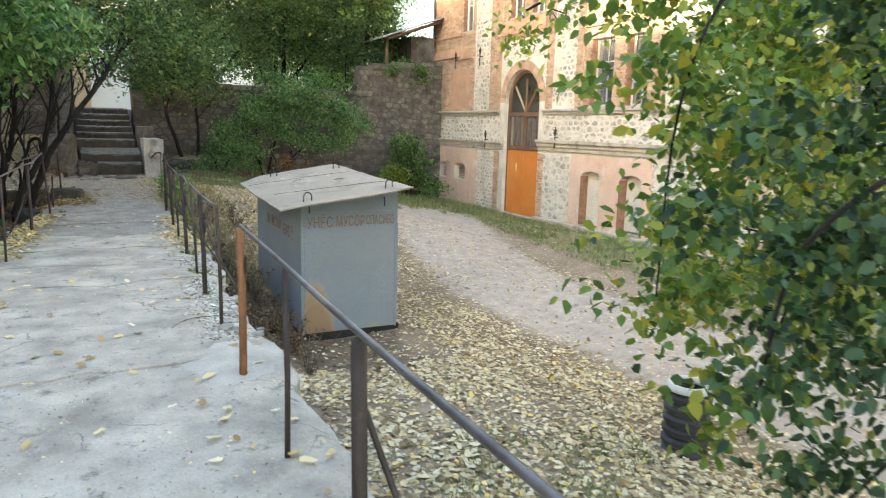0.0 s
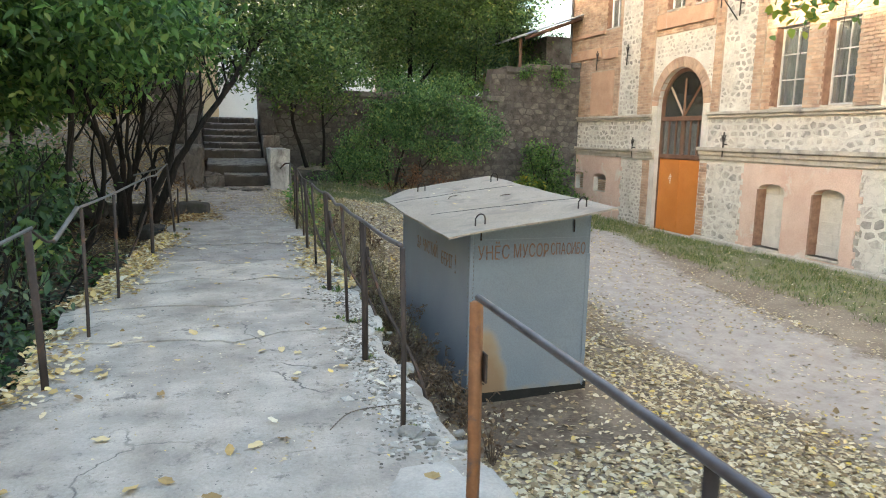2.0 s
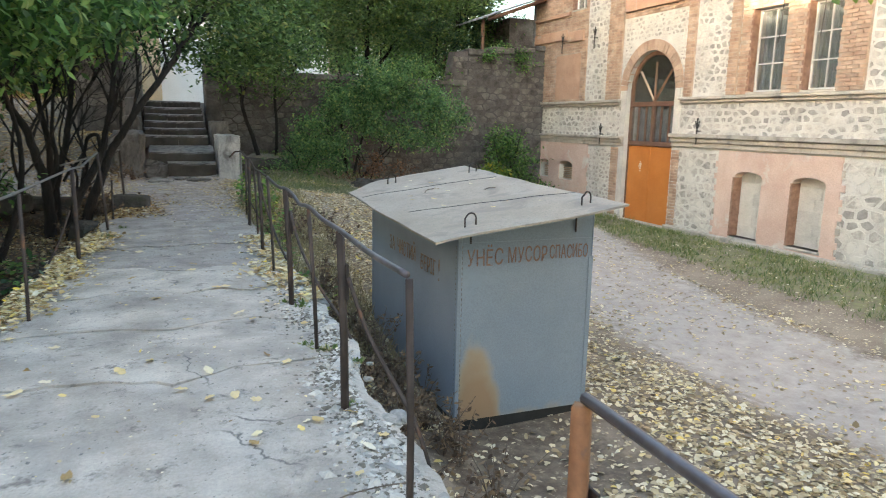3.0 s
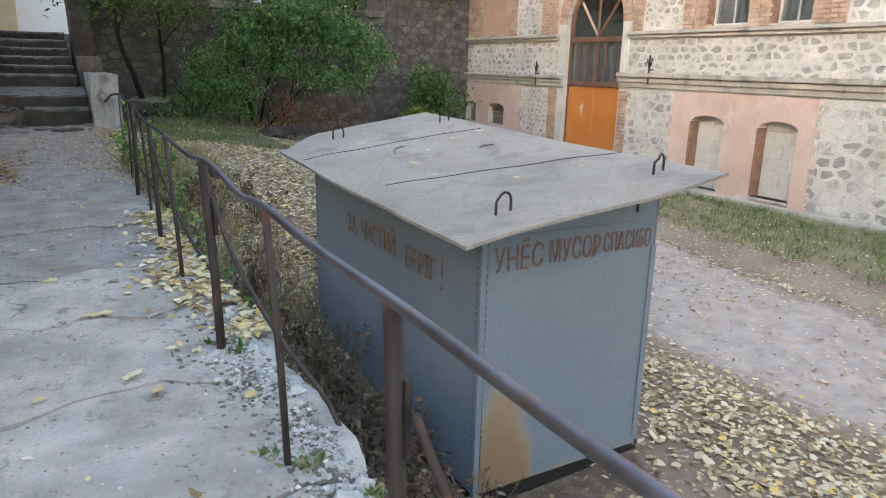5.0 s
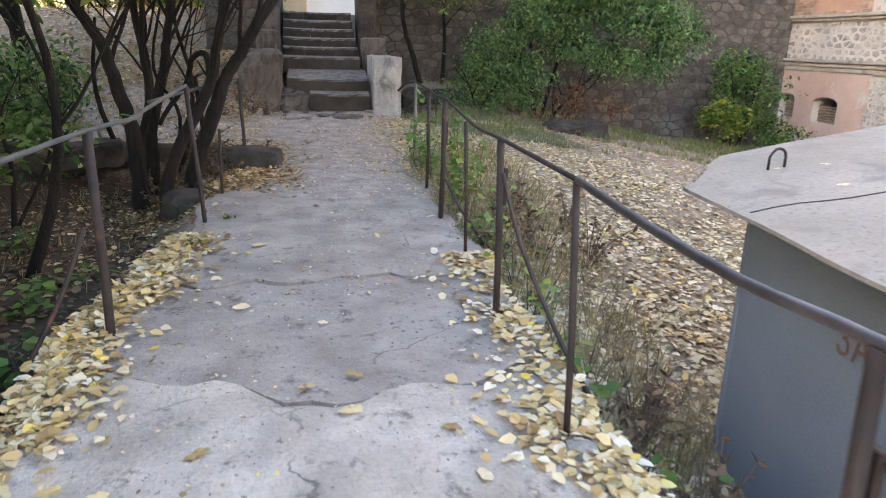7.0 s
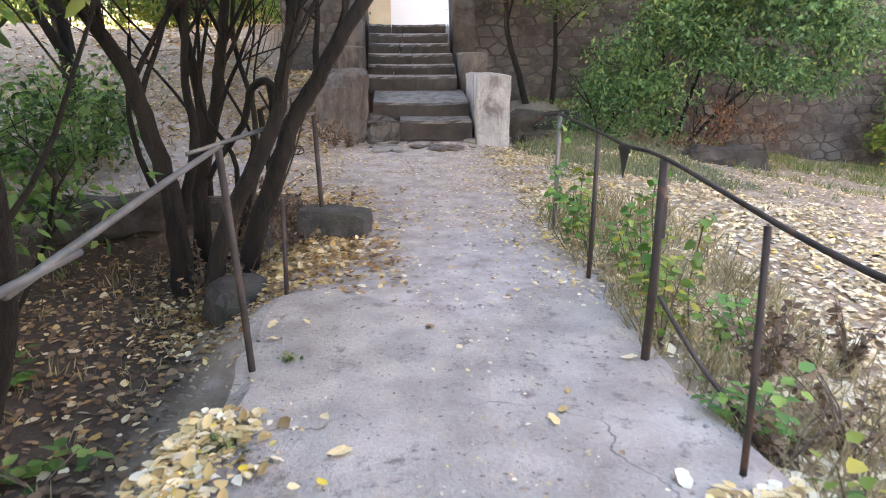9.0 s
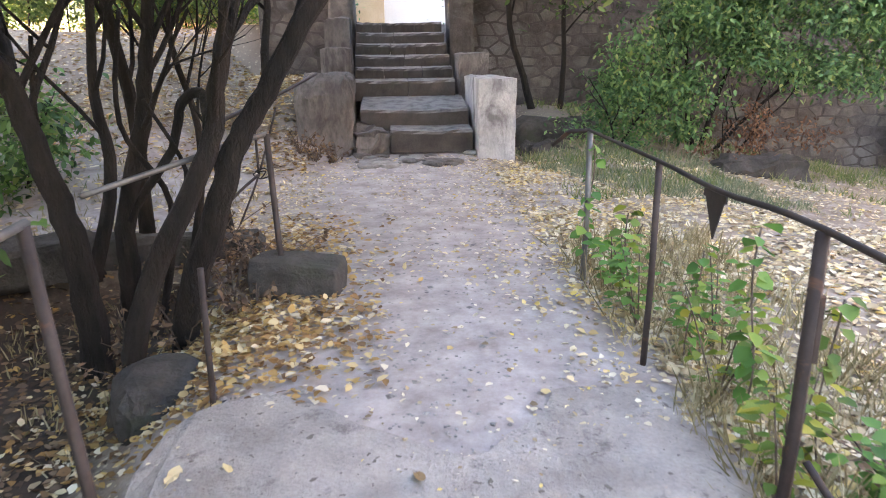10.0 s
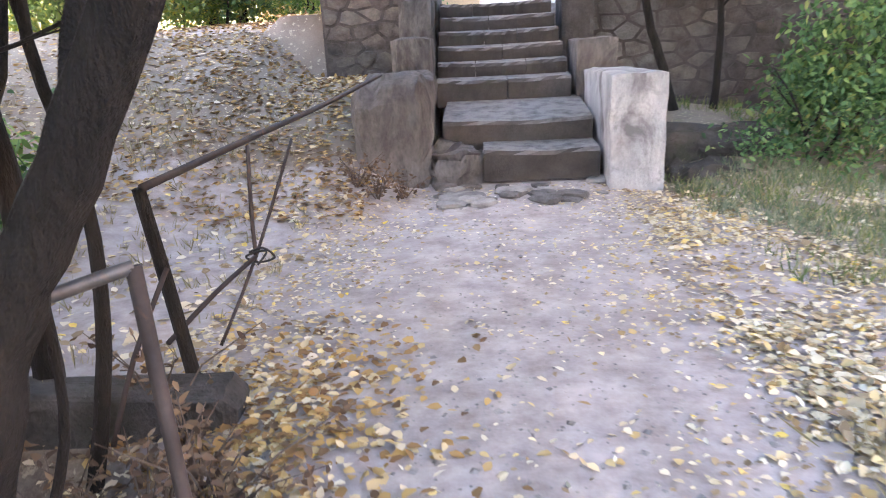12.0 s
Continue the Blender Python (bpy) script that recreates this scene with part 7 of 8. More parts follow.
tree("tree", "yellowing young tree with hanging twigs beside the walkway", [
    ([(4.4, 2.0, -1.4), (4.4, 2.0, 0.3), (4.3, 2.1, 1.9), (3.7, 2.5, 2.9), (2.9, 2.9, 3.0), (2.2, 2.95, 2.75)], 0.05, 0.008), ([(3.7, 2.5, 2.9), (3.1, 2.8, 2.4), (2.75, 2.8, 1.7), (2.65, 2.75, 0.7)], 0.016, 0.005), ([(4.3, 2.05, 1.2), (3.6, 2.1, 1.3), (2.9, 2.1, 0.9), (2.65, 2.1, 0.2)], 0.014, 0.005)],
    [((2.75, 2.8, 1.5), (0.26, 0.24, 0.55)), ((2.85, 2.9, 2.2), (0.38, 0.30, 0.40)), ((2.72, 2.75, 0.75), (0.20, 0.2, 0.40)), ((2.3, 2.9, 2.65), (0.35, 0.25, 0.18)), ((3.1, 2.9, 1.2), (0.28, 0.28, 0.9)), ((2.3, 2.85, 1.9), (0.22, 0.2, 0.3)), ((2.42, 2.8, 1.0), (0.2, 0.18, 0.3)), ((2.65, 2.1, 0.35), (0.35, 0.25, 0.5)), ((2.9, 2.1, 1.0), (0.4, 0.25, 0.6))],
    6.5, M_YELLOWGREEN, 57, (0.06, 0.10), 0.11, 14, 0, droop=0.9, aspect=0.68, twig=0.2)
# undergrowth of the grove
for i, (x, y, r) in enumerate(((-3.3, 10.6, 0.8), (-3.6, 13.2, 0.9), (-2.4, 11.0, 0.55), (-4.4, 8.4, 1.0), (-4.6, 15.4, 0.9), (-3.5, 6.0, 0.9), (-2.6, 14.2, 0.5), (-5.0, 11.6, 1.1), (-3.9, 18.2, 0.9), (-5.4, 17.2, 1.0))):
    tree("bush", "dense dark green undergrowth bush below the grove trees", [([(x, y, -0.4), (x + 0.05, y, 0.3), (x - 0.1, y, 0.9)], 0.03, 0.01), ([(x, y, -0.4), (x + 0.3, y + 0.1, 0.2), (x + 0.45, y + 0.1, 0.7)], 0.02, 0.01)],
         [((x, y, 0.15 + r * 0.45), (r, r, r * 0.75))], 4.0, M_DEEP if y < 12 else M_GREEN, 160 + i, (0.08, 0.13), 0.2, 26, 1, "bush", 0.6, 0.45, 0.2)
for i, (x, y, z, r) in enumerate(((-1.75, 9.2, 0.85, 0.36), (-2.05, 10.3, 0.6, 0.4), (-1.7, 8.2, 0.5, 0.3))):
    tree("shrub", "leafy green shoots leaning towards the walkway railing", [([(x - 0.1, y, -0.45), (x, y, 0.2), (x + 0.05, y, z + 0.3)], 0.016, 0.006), ([(x - 0.1, y, -0.45), (x - 0.15, y + 0.15, 0.2), (x - 0.1, y + 0.2, z)], 0.014, 0.006)],
         [((x, y, z), (r, r, r * 1.2))], 7, M_DEEP, 170 + i, (0.08, 0.14), 0.13, 16, 1, "shrub", 0.8, 0.42, 0.15)
# low shrubs on the left slope
for i, (x, y, z, r) in enumerate(((-2.2, 5.6, 0.0, 0.6), (-1.9, 7.4, 0.05, 0.55), (-2.6, 9.0, 0.1, 0.7), (-1.75, 9.6, -0.1, 0.4), (-2.8, 7.0, 0.3, 0.8), (-2.0, 4.0, 0.1, 0.6))):
    tree("shrub", "low grey-green shrub beside the walkway railing", [([(x, y, -0.45), (x + 0.05, y, 0.1), (x - 0.1, y, 0.45)], 0.02, 0.008), ([(x, y, -0.45), (x + 0.25, y + 0.1, 0.0), (x + 0.4, y + 0.1, 0.3)], 0.014, 0.006)],
         [((x, y, z), (r, r, r * 0.7))], 6, M_LOWGREEN, 60 + i, (0.05, 0.09), 0.16, 28, 1, "shrub", 0.6, 0.45, 0.2)


# ---------------------------------------------------------------- saplings at the railing
def sapling(x, y, h, seed, lab, mat, leaf=(0.04, 0.08), n=26):
    s = thing("sapling", lab, "plant")
    rng = np.random.default_rng(seed)
    z = ground_z(x, y) - 0.03
    pos, ax = [], []
    for k in range(3):
        ln = h * rng.uniform(0.6, 1.0)
        dx, dy = rng.uniform(-0.18, 0.18, 2)
        pts = [(x, y, z), (x + dx * 0.5, y + dy * 0.5, z + ln * 0.55), (x + dx, y + dy, z + ln)]
        bar("stem", curve_points(pts, 3), [0.0045, 0.0045, 0.004, 0.004, 0.003, 0.003, 0.002], M_TWIG, s, "", 5)
        for _ in range(n // 3):
            f = rng.uniform(0.25, 1.0)
            pos.append((x + dx * f, y + dy * f, z + ln * f))
            a = rng.uniform(0, 6.28)
            ax.append((math.cos(a), math.sin(a), rng.uniform(-0.4, 0.3)))
    pos, ax = np.array(pos), np.array(ax)
    pos = pos + ax * rng.uniform(0.01, 0.10, (len(pos), 1))
    ln = rng.uniform(*leaf, len(pos))
    leaf_mesh("foliage", pos, ax, np.tile((0.0, 0.0, 1.0), (len(pos), 1)) + rng.normal(size=(len(pos), 3)) * 0.3, ln, ln * 0.75, mat, s)


for i, (x, y, h) in enumerate(((1.22, 14.45, 0.6), (1.30, 13.75, 0.6), (1.25, 15.0, 0.45), (1.5, 14.2, 0.5), (1.2, 13.1, 0.5), (1.25, 12.3, 0.4), (1.6, 13.0, 0.4))):
    sapling(x, y, h, 80 + i, "green sapling growing through the railing", M_YELLOWGREEN if i % 3 == 1 else M_BRIGHT, (0.04, 0.078), n=80)
for i, (x, y, h) in enumerate(((1.18, 11.0, 0.55), (1.2, 10.3, 0.5), (1.25, 9.6, 0.45), (1.3, 11.7, 0.6))):
    sapling(x, y, h, 95 + i, "yellowing weed at the walkway edge", M_YELLOWGREEN, (0.05, 0.08), 30)


def vine(x, y, z0, z1, seed, mat):
    """A slender climbing stem hung with pairs of heart-shaped leaves."""
    v = thing("vine", "climbing vine with bright heart-shaped green leaves by the railing", "plant")
    rng = np.random.default_rng(seed)
    n = int((z1 - z0) / 0.02)
    zs = np.linspace(z0, z1, n)
    px = x + 0.03 * np.sin(zs * 7 + seed)
    py = y + 0.03 * np.cos(zs * 5 + seed)
    bar("stem", [(px[k], py[k], zs[k]) for k in range(0, n, 3)], 0.004, M_TWIG, v, "", 5)
    a = rng.uniform(0, 6.28, n)
    ax = np.column_stack((np.cos(a), np.sin(a), rng.uniform(-0.9, -0.2, n)))
    ln = rng.uniform(0.045, 0.085, n)
    leaf_mesh("foliage", np.column_stack((px, py, zs)) + ax * 0.015, ax, np.tile((0.0, 0.0, 1.0), (n, 1)) + rng.normal(size=(n, 3)) * 0.35, ln, ln * 0.9, mat, v)


for i, (x, y, z0, z1) in enumerate(((1.30, 13.55, -0.05, 0.78), (1.20, 14.6, -0.05, 0.62), (1.15, 15.17, 0.25, 0.88), (1.42, 13.25, -0.05, 0.60), (1.34, 14.1, -0.05, 0.55))):
    vine(x, y, z0, z1, 340 + i, M_BRIGHT if i % 2 == 0 else M_YELLOWGREEN)


def tuft(x, y, h, seed):
    """A small rosette of leaves in a joint of the concrete."""
    rng = np.random.default_rng(seed)
    n = 34
    pos = np.column_stack((x + rng.normal(size=n) * h * 0.35, y + rng.normal(size=n) * h * 0.35, np.full(n, 0.03)))
    ax = np.column_stack((rng.normal(size=n), rng.normal(size=n), rng.uniform(0.2, 1.2, n)))
    ln = rng.uniform(0.35, 0.9, n) * h
    leaf_mesh("weed_tuft", pos, ax, np.tile((0.0, 0.0, 1.0), (n, 1)) + rng.normal(size=(n, 3)) * 0.3, ln, ln * 0.35, M_GRASS, None, "", "small green weed tuft rooted in the concrete", "weed")


def weed(x, y, h, seed, label="dry brown weed clump beside the walkway wall", group="dry weeds by the shed"):
    w = thing("dead_weed", label, "weed", group)
    rng = np.random.default_rng(seed)
    z = ground_z(x, y) - 0.03
    P, A = [], []
    bm = bmesh.new()
    for _ in range(9):
        d = rng.normal(size=2) * 0.16
        ln = h * rng.uniform(0.6, 1.1)
        pts = [(x, y, z), (x + d[0] * 0.4, y + d[1] * 0.4, z + ln * 0.6), (x + d[0], y + d[1], z + ln)]
        tube(bm, pts, [0.005, 0.004, 0.002], 4, False)
        for _ in range(14):
            f = rng.uniform(0.2, 1)
            P.append((x + d[0] * f, y + d[1] * f, z + ln * f))
            A.append(rng.normal(size=3) * (1, 1, 0.6))
    tagged(part("stalk", bm, M_TWIG, w), kind="stuff")
    P, A = np.array(P), np.array(A)
    ln = rng.uniform(0.03, 0.06, len(P))
    leaf_mesh("foliage", P, A, rng.normal(size=(len(P), 3)) + (0, 0, 1), ln, ln * 0.5, M_BROWN, w)


for i, (x, y, h) in enumerate(((-1.75, 8.9, 0.28), (-1.55, 8.4, 0.25), (-1.95, 9.6, 0.3), (-1.5, 9.3, 0.22), (-2.2, 8.6, 0.35), (-1.6, 7.6, 0.3), (-1.45, 10.4, 0.2), (-1.8, 7.0, 0.35), (-1.65, 6.2, 0.4), (-2.2, 13.4, 0.3), (-1.62, 12.6, 0.22), (-1.75, 12.1, 0.25), (-2.4, 12.8, 0.35), (-1.45, 11.2, 0.25), (-1.9, 11.4, 0.4))):
    sapling(x, y, h, 120 + i, "low broad-leaved green plant beside the walkway", M_GREEN, (0.06, 0.11), 36)
for i, (x, y, h) in enumerate(((0.93, 8.38, 0.13), (0.86, 8.55, 0.10), (0.90, 7.30, 0.12), (0.80, 7.42, 0.09), (1.05, 7.05, 0.08), (0.84, 6.42, 0.07), (-0.72, 12.2, 0.14), (-0.60, 12.9, 0.10), (0.84, 5.3, 0.06))):
    tuft(x, y, h * 0.65, 330 + i)
rr = random.Random(71)
for i in range(17):
    y = 6.4 + i * 0.25
    weed(rr.uniform(1.25, 1.85), y + rr.uniform(-0.1, 0.1), rr.uniform(0.3, 0.6), 200 + i)
for i, (x, y, h) in enumerate(((-1.1, 15.75, 0.45), (-0.95, 15.2, 0.3), (-1.25, 15.1, 0.4), (-0.85, 15.75, 0.35), (-1.3, 16.35, 0.4), (-1.0, 15.95, 0.35), (-1.5, 15.9, 0.4), (-0.8, 15.05, 0.22), (-1.35, 14.7, 0.3), (-1.6, 15.2, 0.4), (-0.95, 19.8, 0.35), (-0.75, 19.95, 0.3), (-1.15, 19.9, 0.35))):
    weed(x, y, h, 280 + i, "dry brown stalks and dead leaves on the ground", "dry weeds by the path")
for i in range(14):
    weed(rr.uniform(1.55, 2.05), 7.5 + 0.16 * i, rr.uniform(0.3, 0.55), 260 + i)
for i in range(6):
    weed(rr.uniform(1.3, 2.2), rr.uniform(10.8, 14.0), rr.uniform(0.25, 0.5), 240 + i)


# ---------------------------------------------------------------- grass and leaf litter
def blades(name, n, sampler, height, mat, label, seed, width=0.008):
    rng = np.random.default_rng(seed)
    P = []
    while len(P) < n:
        p = sampler(rng)
        if p:
            for _ in range(7):
                x, y = p[0] + rng.normal() * 0.04, p[1] + rng.normal() * 0.04
                P.append((x, y, ground_z(x, y) - 0.01))
    P = np.array(P)
    A = rng.normal(size=P.shape) * 0.45
    A[:, 2] = 1.0
    ln = rng.uniform(*height, len(P))
    leaf_mesh(name, P, A, rng.normal(size=P.shape), ln, np.full(len(P), width), mat, None, "stuff", label, "grass")


def verge(rng):
    x, y = rng.uniform(9.3, 11.4), rng.uniform(6, 19.5)
    return (x, y) if rng.random() < green_mask(x, y) * 1.6 * (0.35 + 0.65 * (noise.noise(Vector((x, y, 9))) > -0.1)) else None


def corner_grass(rng):
    x, y = rng.uniform(8.0, 11.4), rng.uniform(18.0, 22.5)
    return (x, y)


def bank_grass(rng):
    x, y = rng.uniform(1.7, 9.0), rng.uniform(17.5, 23.2)
    return (x, y) if noise.noise(Vector((x * 0.8, y * 0.8, 2))) > -0.05 else None


def near_grass(rng):
    x, y = rng.uniform(1.3, 4.2), rng.uniform(-1, 4.6)
    return (x, y) if noise.noise(Vector((x, y, 5))) > 0.0 else None


def rail_grass(rng):
    y = rng.uniform(9.0, 16.0)
    return (rng.uniform(1.1, 2.2), y)


def pier_grass(rng):
    x, y = rng.uniform(1.65, 4.2), rng.uniform(17.6, 20.6)
    return (x, y) if x > 1.6 + 0.5 * (19.4 - y) and noise.noise(Vector((x * 1.1, y * 1.1, 5))) > -0.25 else None


def left_grass(rng):
    return (rng.uniform(-6, -1.4), rng.uniform(12.5, 22))


blades("verge_grass", 16000, verge, (0.05, 0.14), M_GRASS, "short patchy green grass along the facade", 301)
blades("corner_grass", 5000, corner_grass, (0.10, 0.28), M_GRASS, "longer grass near the wall corner", 302)
blades("bank_grass", 9000, bank_grass, (0.06, 0.18), M_GRASS, "thin grass on the bank below the retaining wall", 303)
blades("yard_grass", 5000, near_grass, (0.03, 0.09), M_GRASS, "sparse short grass in the yard", 304)
blades("pier_grass", 9000, pier_grass, (0.04, 0.13), M_PALEGRASS, "grey-green grass beside the stair pier", 307)
blades("rail_grass", 6000, rail_grass, (0.08, 0.25), M_DRYGRASS, "dry grass along the railing", 305)
blades("grove_grass", 5000, left_grass, (0.04, 0.14), M_DRYGRASS, "dry grass under the grove trees", 306)


def litter(name, n, sampler, size, mat, label, seed, lift=0.006, height=None):
    rng = np.random.default_rng(seed)
    P = []
    while len(P) < n:
        p = sampler(rng)
        if p:
            P.append((p[0], p[1], (height or ground_z)(p[0], p[1]) + lift + abs(rng.normal()) * 0.006))
    P = np.array(P)
    A = rng.normal(size=P.shape)
    A[:, 2] *= 0.18
    U = rng.normal(size=P.shape) * 0.28
    U[:, 2] = 1.0
    ln = rng.uniform(*size, len(P))
    leaf_mesh(name, P, A, U, ln, ln * rng.uniform(0.5, 0.85, len(P)), mat, None, "stuff", label, "fallen leaves")


def yard(rng):
    x, y = rng.uniform(1.2, 8.5), rng.uniform(-1.5, 17)
    if 2.1 < x < 3.4 and 8.0 < y < 10.7:
        return None
    d = 1 - 0.93 * min(1, track_mask(x, y) * 1.6)
    if x < 3.6 and 6.9 < y < 8.1:
        d *= 0.2
    d *= 1 - 0.4 * ss(3.6, 4.6, x) * ss(6.0, 9.0, y)
    d *= 0.35 + 0.65 * ss(-0.35, 0.15, noise.noise(Vector((x * 0.7, y * 0.7, 3))))
    return (x, y) if rng.random() < d else None


def yard_far(rng):
    x, y = rng.uniform(3, 11.3), rng.uniform(-1, 22)
    return (x, y)


def bank(rng):
    x, y = 1.15 + abs(rng.normal()) * 2.2, rng.uniform(10.5, 20)
    if x < 2.6 and y > 15.5 and rng.random() < 0.55:
        return None
    return (x, y) if x < 9 and rng.random() < 0.35 + 0.65 * (noise.noise(Vector((x, y, 8))) > -0.1) else None


def right_strip(rng):
    y = rng.uniform(8.5, 11.8)
    x = right_edge(y) - 0.02 - abs(rng.normal()) * 0.15
    return (x, y) if x > 0.35 and rng.random() < 0.25 + 0.75 * ss(-0.4, 0.2, noise.noise(Vector((x * 2.0, y * 1.4, 3)))) else None


def left_strip(rng):
    y = rng.uniform(6.0, 12.4)
    x = left_edge(y) - 0.02 + abs(rng.normal()) * 0.16
    return (x, y) if x < 0 and noise.noise(Vector((y * 1.2, 5, 3))) > -0.3 + 0.25 * (y < 8) and rng.random() < 0.35 + 0.65 * ss(7.0, 9.5, y) else None


def under_tree(rng):
    x, y = -0.85 + rng.normal() * 0.42, 14.7 + rng.normal() * 0.5
    return (x, y) if y > 13.7 and x < -0.05 and y < 16.2 else None


def block_leaves(rng):
    x, y = -0.88 + rng.normal() * 0.34, 16.2 + rng.normal() * 0.5
    return (x, y) if -2.2 < x < 0.4 else None


def path_side(rng):
    y = rng.uniform(14.6, 19.4)
    x = 1.05 + 0.06 * (y - 16) + abs(rng.normal()) * 0.75
    return (x, y) if noise.noise(Vector((x * 1.1, y * 0.8, 11))) > -0.12 else None


def path_leaves(rng):
    x, y = rng.uniform(-1.5, 2.4), rng.uniform(13.5, 20.2)
    k = (0.25 + 0.75 * ss(0.3, 1.0, abs(x - 0.1))) * (0.3 + 0.7 * ss(-0.25, 0.2, noise.noise(Vector((x * 1.3, y * 1.3, 14)))))
    return (x, y) if rng.random() < k else None


def grove(rng):
    x, y = rng.uniform(-8, -2.4) if rng.random() < 0.8 else rng.uniform(-2.4, -1.3), rng.uniform(2, 19.5)
    return None if x > -4.2 and 8 < y < 16.8 and rng.random() < 0.8 else (x, y)


def tree_foot(rng):
    return (rng.uniform(-2.9, -0.95), rng.uniform(12.6, 16.6))


def grove_near(rng):
    return (rng.uniform(-2.9, -1.25), rng.uniform(-4, 16.5))


def terrace_leaves(rng):
    return (-1.0 - abs(rng.normal()) * 2.8, rng.uniform(19.2, 25.5))


def deck(x, y):
    return 0.045


litter("yard_leaf_litter", 42000, yard, (0.04, 0.08), M_LITTER, "pale dry fallen leaves covering the yard", 401)
litter("far_leaf_litter", 9500, yard_far, (0.03, 0.06), M_LITTER, "scattered dry leaves on the dirt track", 402)
litter("bank_leaf_litter", 14000, bank, (0.035, 0.07), M_LITTER, "dry fallen leaves on the bank", 403)
litter("walkway_edge_leaves", 1350, right_strip, (0.028, 0.068), M_YELLOW, "yellow leaves heaped along the walkway edge", 404, height=deck)
litter("walkway_edge_leaves", 3600, left_strip, (0.028, 0.068), M_YELLOW, "yellow leaves heaped along the walkway edge", 405, height=deck)
litter("ochre_leaf_heap", 2700, under_tree, (0.028, 0.066), M_OCHRE, "ochre leaves heaped under the leaning tree", 406, 0.02)
litter("path_leaves", 1900, path_leaves, (0.022, 0.055), M_YELLOW, "pale leaves scattered on the dirt path", 407)
litter("ochre_leaf_heap", 1500, block_leaves, (0.03, 0.066), M_OCHRE, "ochre leaves heaped round the concrete block", 413, 0.01)
litter("path_side_leaves", 1500, path_side, (0.028, 0.062), M_YELLOW, "pale yellow leaves drifted beside the dirt path", 414)


def deck_all(rng):
    y = rng.uniform(1.0, 13.5)
    x = rng.uniform(left_edge(y) + 0.05, right_edge(y) - 0.05)
    return (x, y) if noise.noise(Vector((x * 1.5, y * 1.5, 6))) > -0.05 else None


litter("walkway_crumbs", 1500, deck_all, (0.008, 0.026), M_LITTER, "leaf crumbs and grit on the concrete walkway", 411, 0.0, deck)
litter("path_leaf_crumbs", 8000, path_leaves, (0.015, 0.045), M_LITTER, "pale leaf crumbs scattered on the dirt path", 412)
litter("grove_leaf_litter", 9000, grove, (0.05, 0.085), M_LITTER, "dry leaves under the grove trees", 408)
litter("tree_foot_leaves", 900, tree_foot, (0.03, 0.065), M_OCHRE, "ochre leaves strewn on dark soil between the stems", 415)
litter("grove_edge_litter", 8500, grove_near, (0.04, 0.08), M_BROWN, "brown rotting leaves beside the walkway", 409)
litter("terrace_leaf_litter", 9000, terrace_leaves, (0.05, 0.09), M_OCHRE, "orange leaves on the slope beside the stairs", 410)


# small stones pressed into the path
def gravel(n, seed):
    rng = np.random.default_rng(seed)
    V, F = [], []
    while len(V) < n * 6:
        y = rng.uniform(13.4, 20.3)
        x = rng.normal() * 0.9 + 0.15
        if abs(x) > 2.2:
            continue
        s = rng.uniform(0.005, 0.012) * (2.2 if rng.random() < 0.06 else 1)
        z, k = ground_z(x, y), len(V)
        a = rng.uniform(0, 6.28)
        for j in range(4):
            r = s * rng.uniform(0.7, 1.2)
            V.append((x + r * math.cos(a + j * 1.57), y + r * math.sin(a + j * 1.57), z + s * 0.05))
        V += [(x, y, z + s * 0.38), (x, y, z - s)]
        F += [(k + j, k + (j + 1) % 4, k + 4) for j in range(4)] + [(k + (j + 1) % 4, k + j, k + 5) for j in range(4)]
    tagged(mesh_object("path_gravel", V, F, M_ROCK), "small grey stones pressed into the dirt path", "gravel", "", "stuff")


gravel(3500, 420)


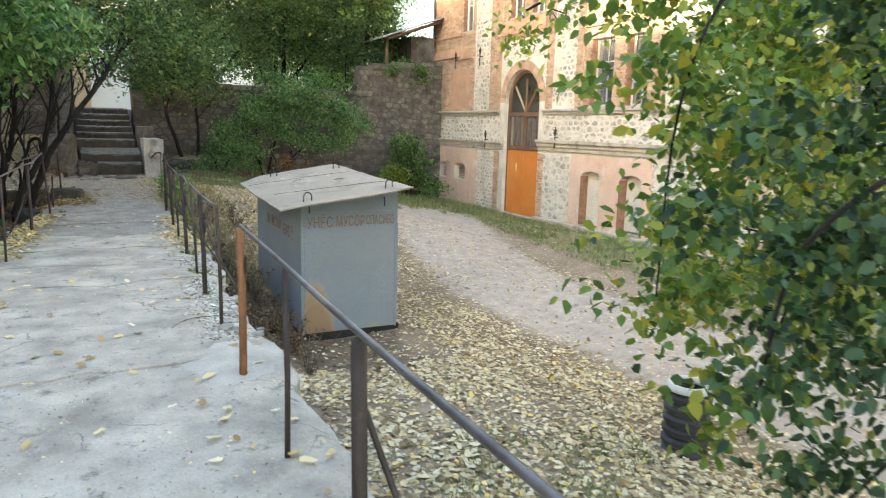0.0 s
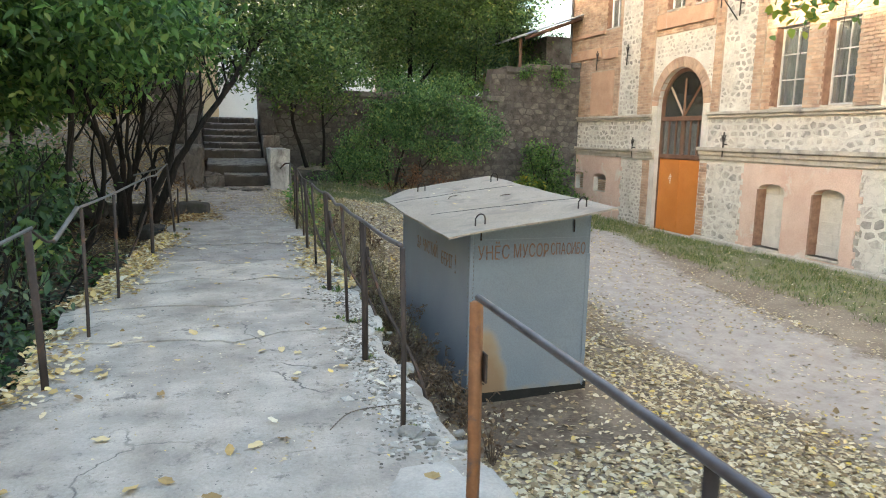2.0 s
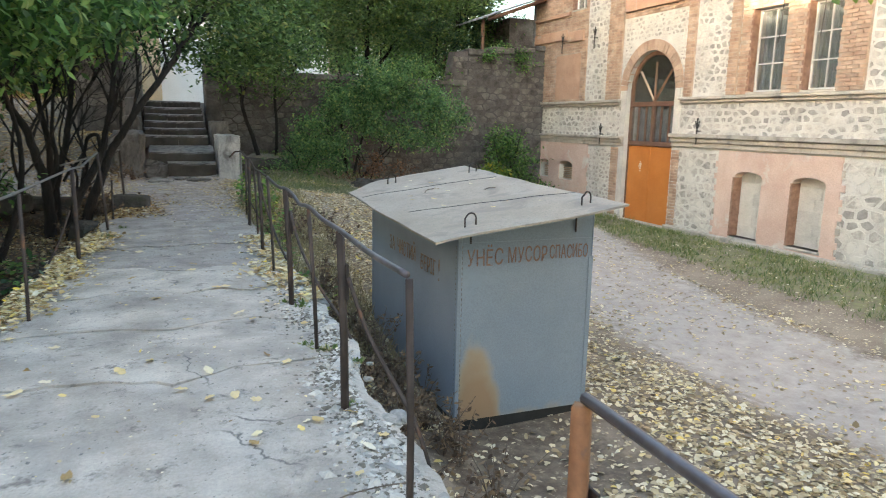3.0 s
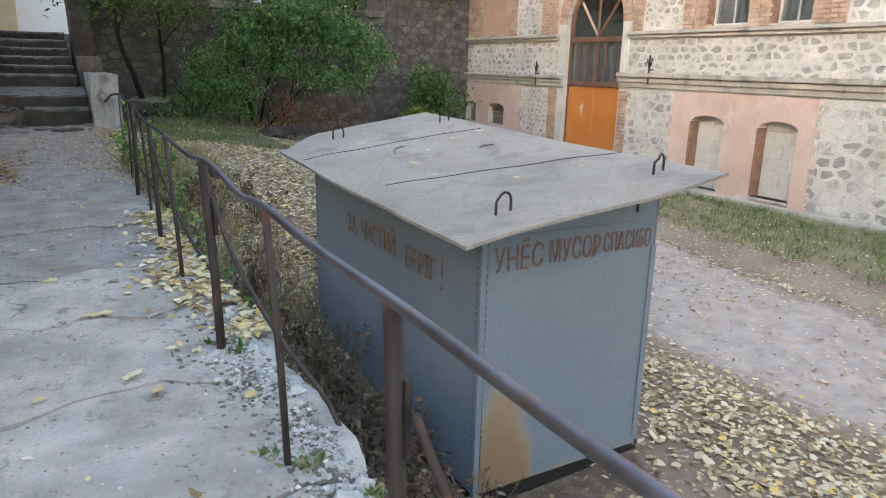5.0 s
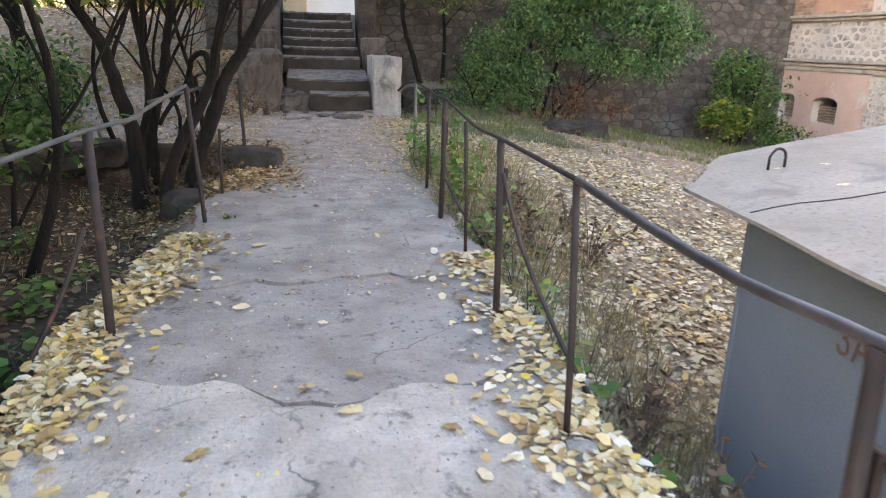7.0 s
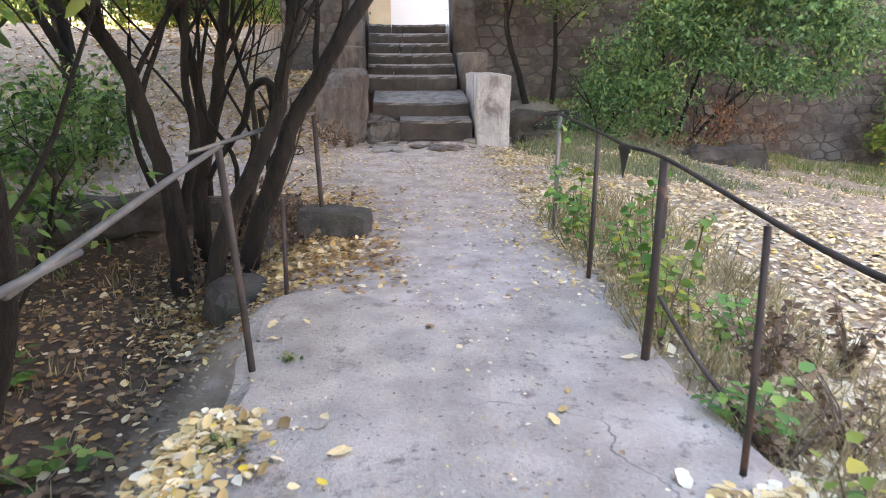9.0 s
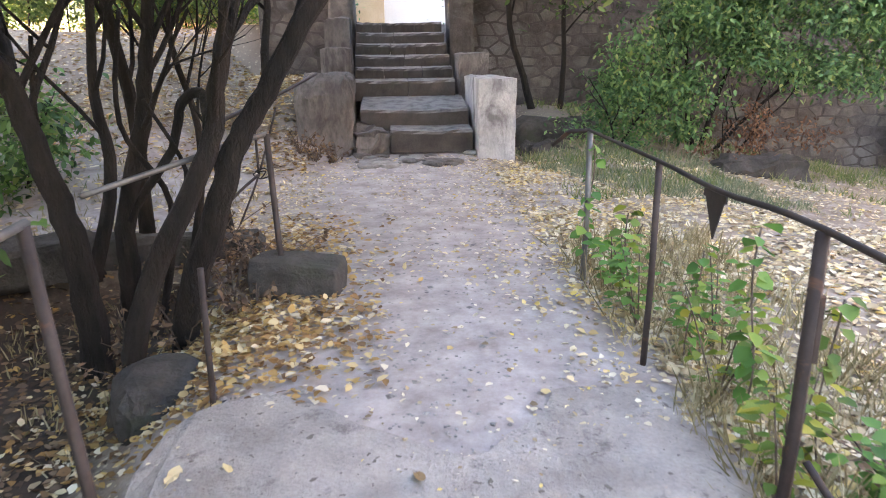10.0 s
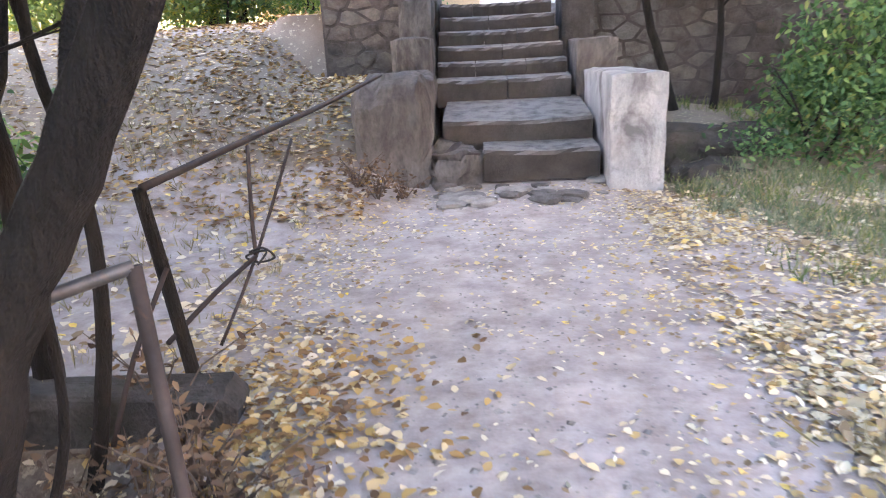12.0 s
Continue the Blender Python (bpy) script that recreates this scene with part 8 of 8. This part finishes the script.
# single leaves that lie on the walkway and on the shed roof
def leaf_shape(seed):
    rng = random.Random(seed)
    L, W = 1.0, 0.8
    n = 12
    V = [(0, 0, 0.05)]
    for k in range(n):
        a = 2 * math.pi * k / n
        r = (0.5 + 0.08 * math.cos(2 * a)) * (1 + rng.uniform(-0.10, 0.10)) * (1.25 if k == 0 else 1)
        V.append((r * math.cos(a) * L, r * math.sin(a) * W, rng.uniform(-0.02, 0.14)))
    V += [(-0.5, 0.012, 0.03), (-0.95, 0.02, 0.06), (-0.95, -0.01, 0.06), (-0.5, -0.012, 0.03)]
    me = bpy.data.meshes.new("fallen_leaf")
    me.from_pydata(V, [], [(0, 1 + k, 1 + (k + 1) % n) for k in range(n)] + [(13, 14, 15, 16)])
    me.materials.append(M_YELLOW)
    me.update()
    return me


shapes = [leaf_shape(s) for s in range(6)]
rr = random.Random(77)
count = 0
while count < 170:
    y = rr.uniform(1.5, 13.4)
    x = rr.uniform(left_edge(y) + 0.1, right_edge(y) - 0.1)
    if rr.random() > 0.35 + 0.65 * ss(0.2, 1.0, abs(x)):
        continue
    s = rr.uniform(0.035, 0.075)
    ob = new("fallen_leaf", shapes[count % 6])
    ob.matrix_basis = pose(x, y, 0.05, rr.uniform(-14, 14), rr.uniform(-14, 14), rr.uniform(0, 360)) @ Matrix.Scale(s, 4)
    tagged(ob, "yellow fallen leaf lying on the concrete walkway", "leaf", "leaves on the walkway")
    count += 1
for i in range(17):
    x, y = rr.uniform(2.1, 3.4), rr.uniform(8.3, 11.0)
    ob = new("fallen_leaf", shapes[i % 6])
    ob.matrix_basis = pose(x, y, roof_z(x, y) + 0.012, rr.uniform(-10, 10), rr.uniform(-10, 10), rr.uniform(0, 360)) @ Matrix.Scale(rr.uniform(0.03, 0.06), 4)
    tagged(ob, "dry leaf lying on the shed roof", "leaf", "leaves on the shed roof")
for i, (x, y, a, ln) in enumerate(((0.42, 5.35, 35, 0.5), (-0.6, 4.0, 100, 0.3))):
    t = bar("twig", curve_points([(0, 0, 0), (ln * 0.4, 0.06, 0.01), (ln * 0.8, -0.02, 0.006), (ln, -0.10, 0.0)], 4), 0.0032, M_TWIG, None, "", 5)
    t.matrix_basis = pose(x, y, 0.05, 0, 0, a)
    tagged(t, "thin dry twig lying on the walkway", "twig")
for i, (x, y, a, ln) in enumerate(((2.5, 9.9, 50, 0.22), (3.0, 9.5, 10, 0.12))):
    t = bar("twig", curve_points([(0, 0, 0), (ln * 0.5, 0.02, 0.004), (ln, -0.02, 0.0)], 4), 0.005, M_TWIG, None, "", 5)
    t.matrix_basis = pose(x, y, roof_z(x, y) + 0.008, 0, -7, a)
    tagged(t, "thin dry twig lying on the shed roof", "twig")
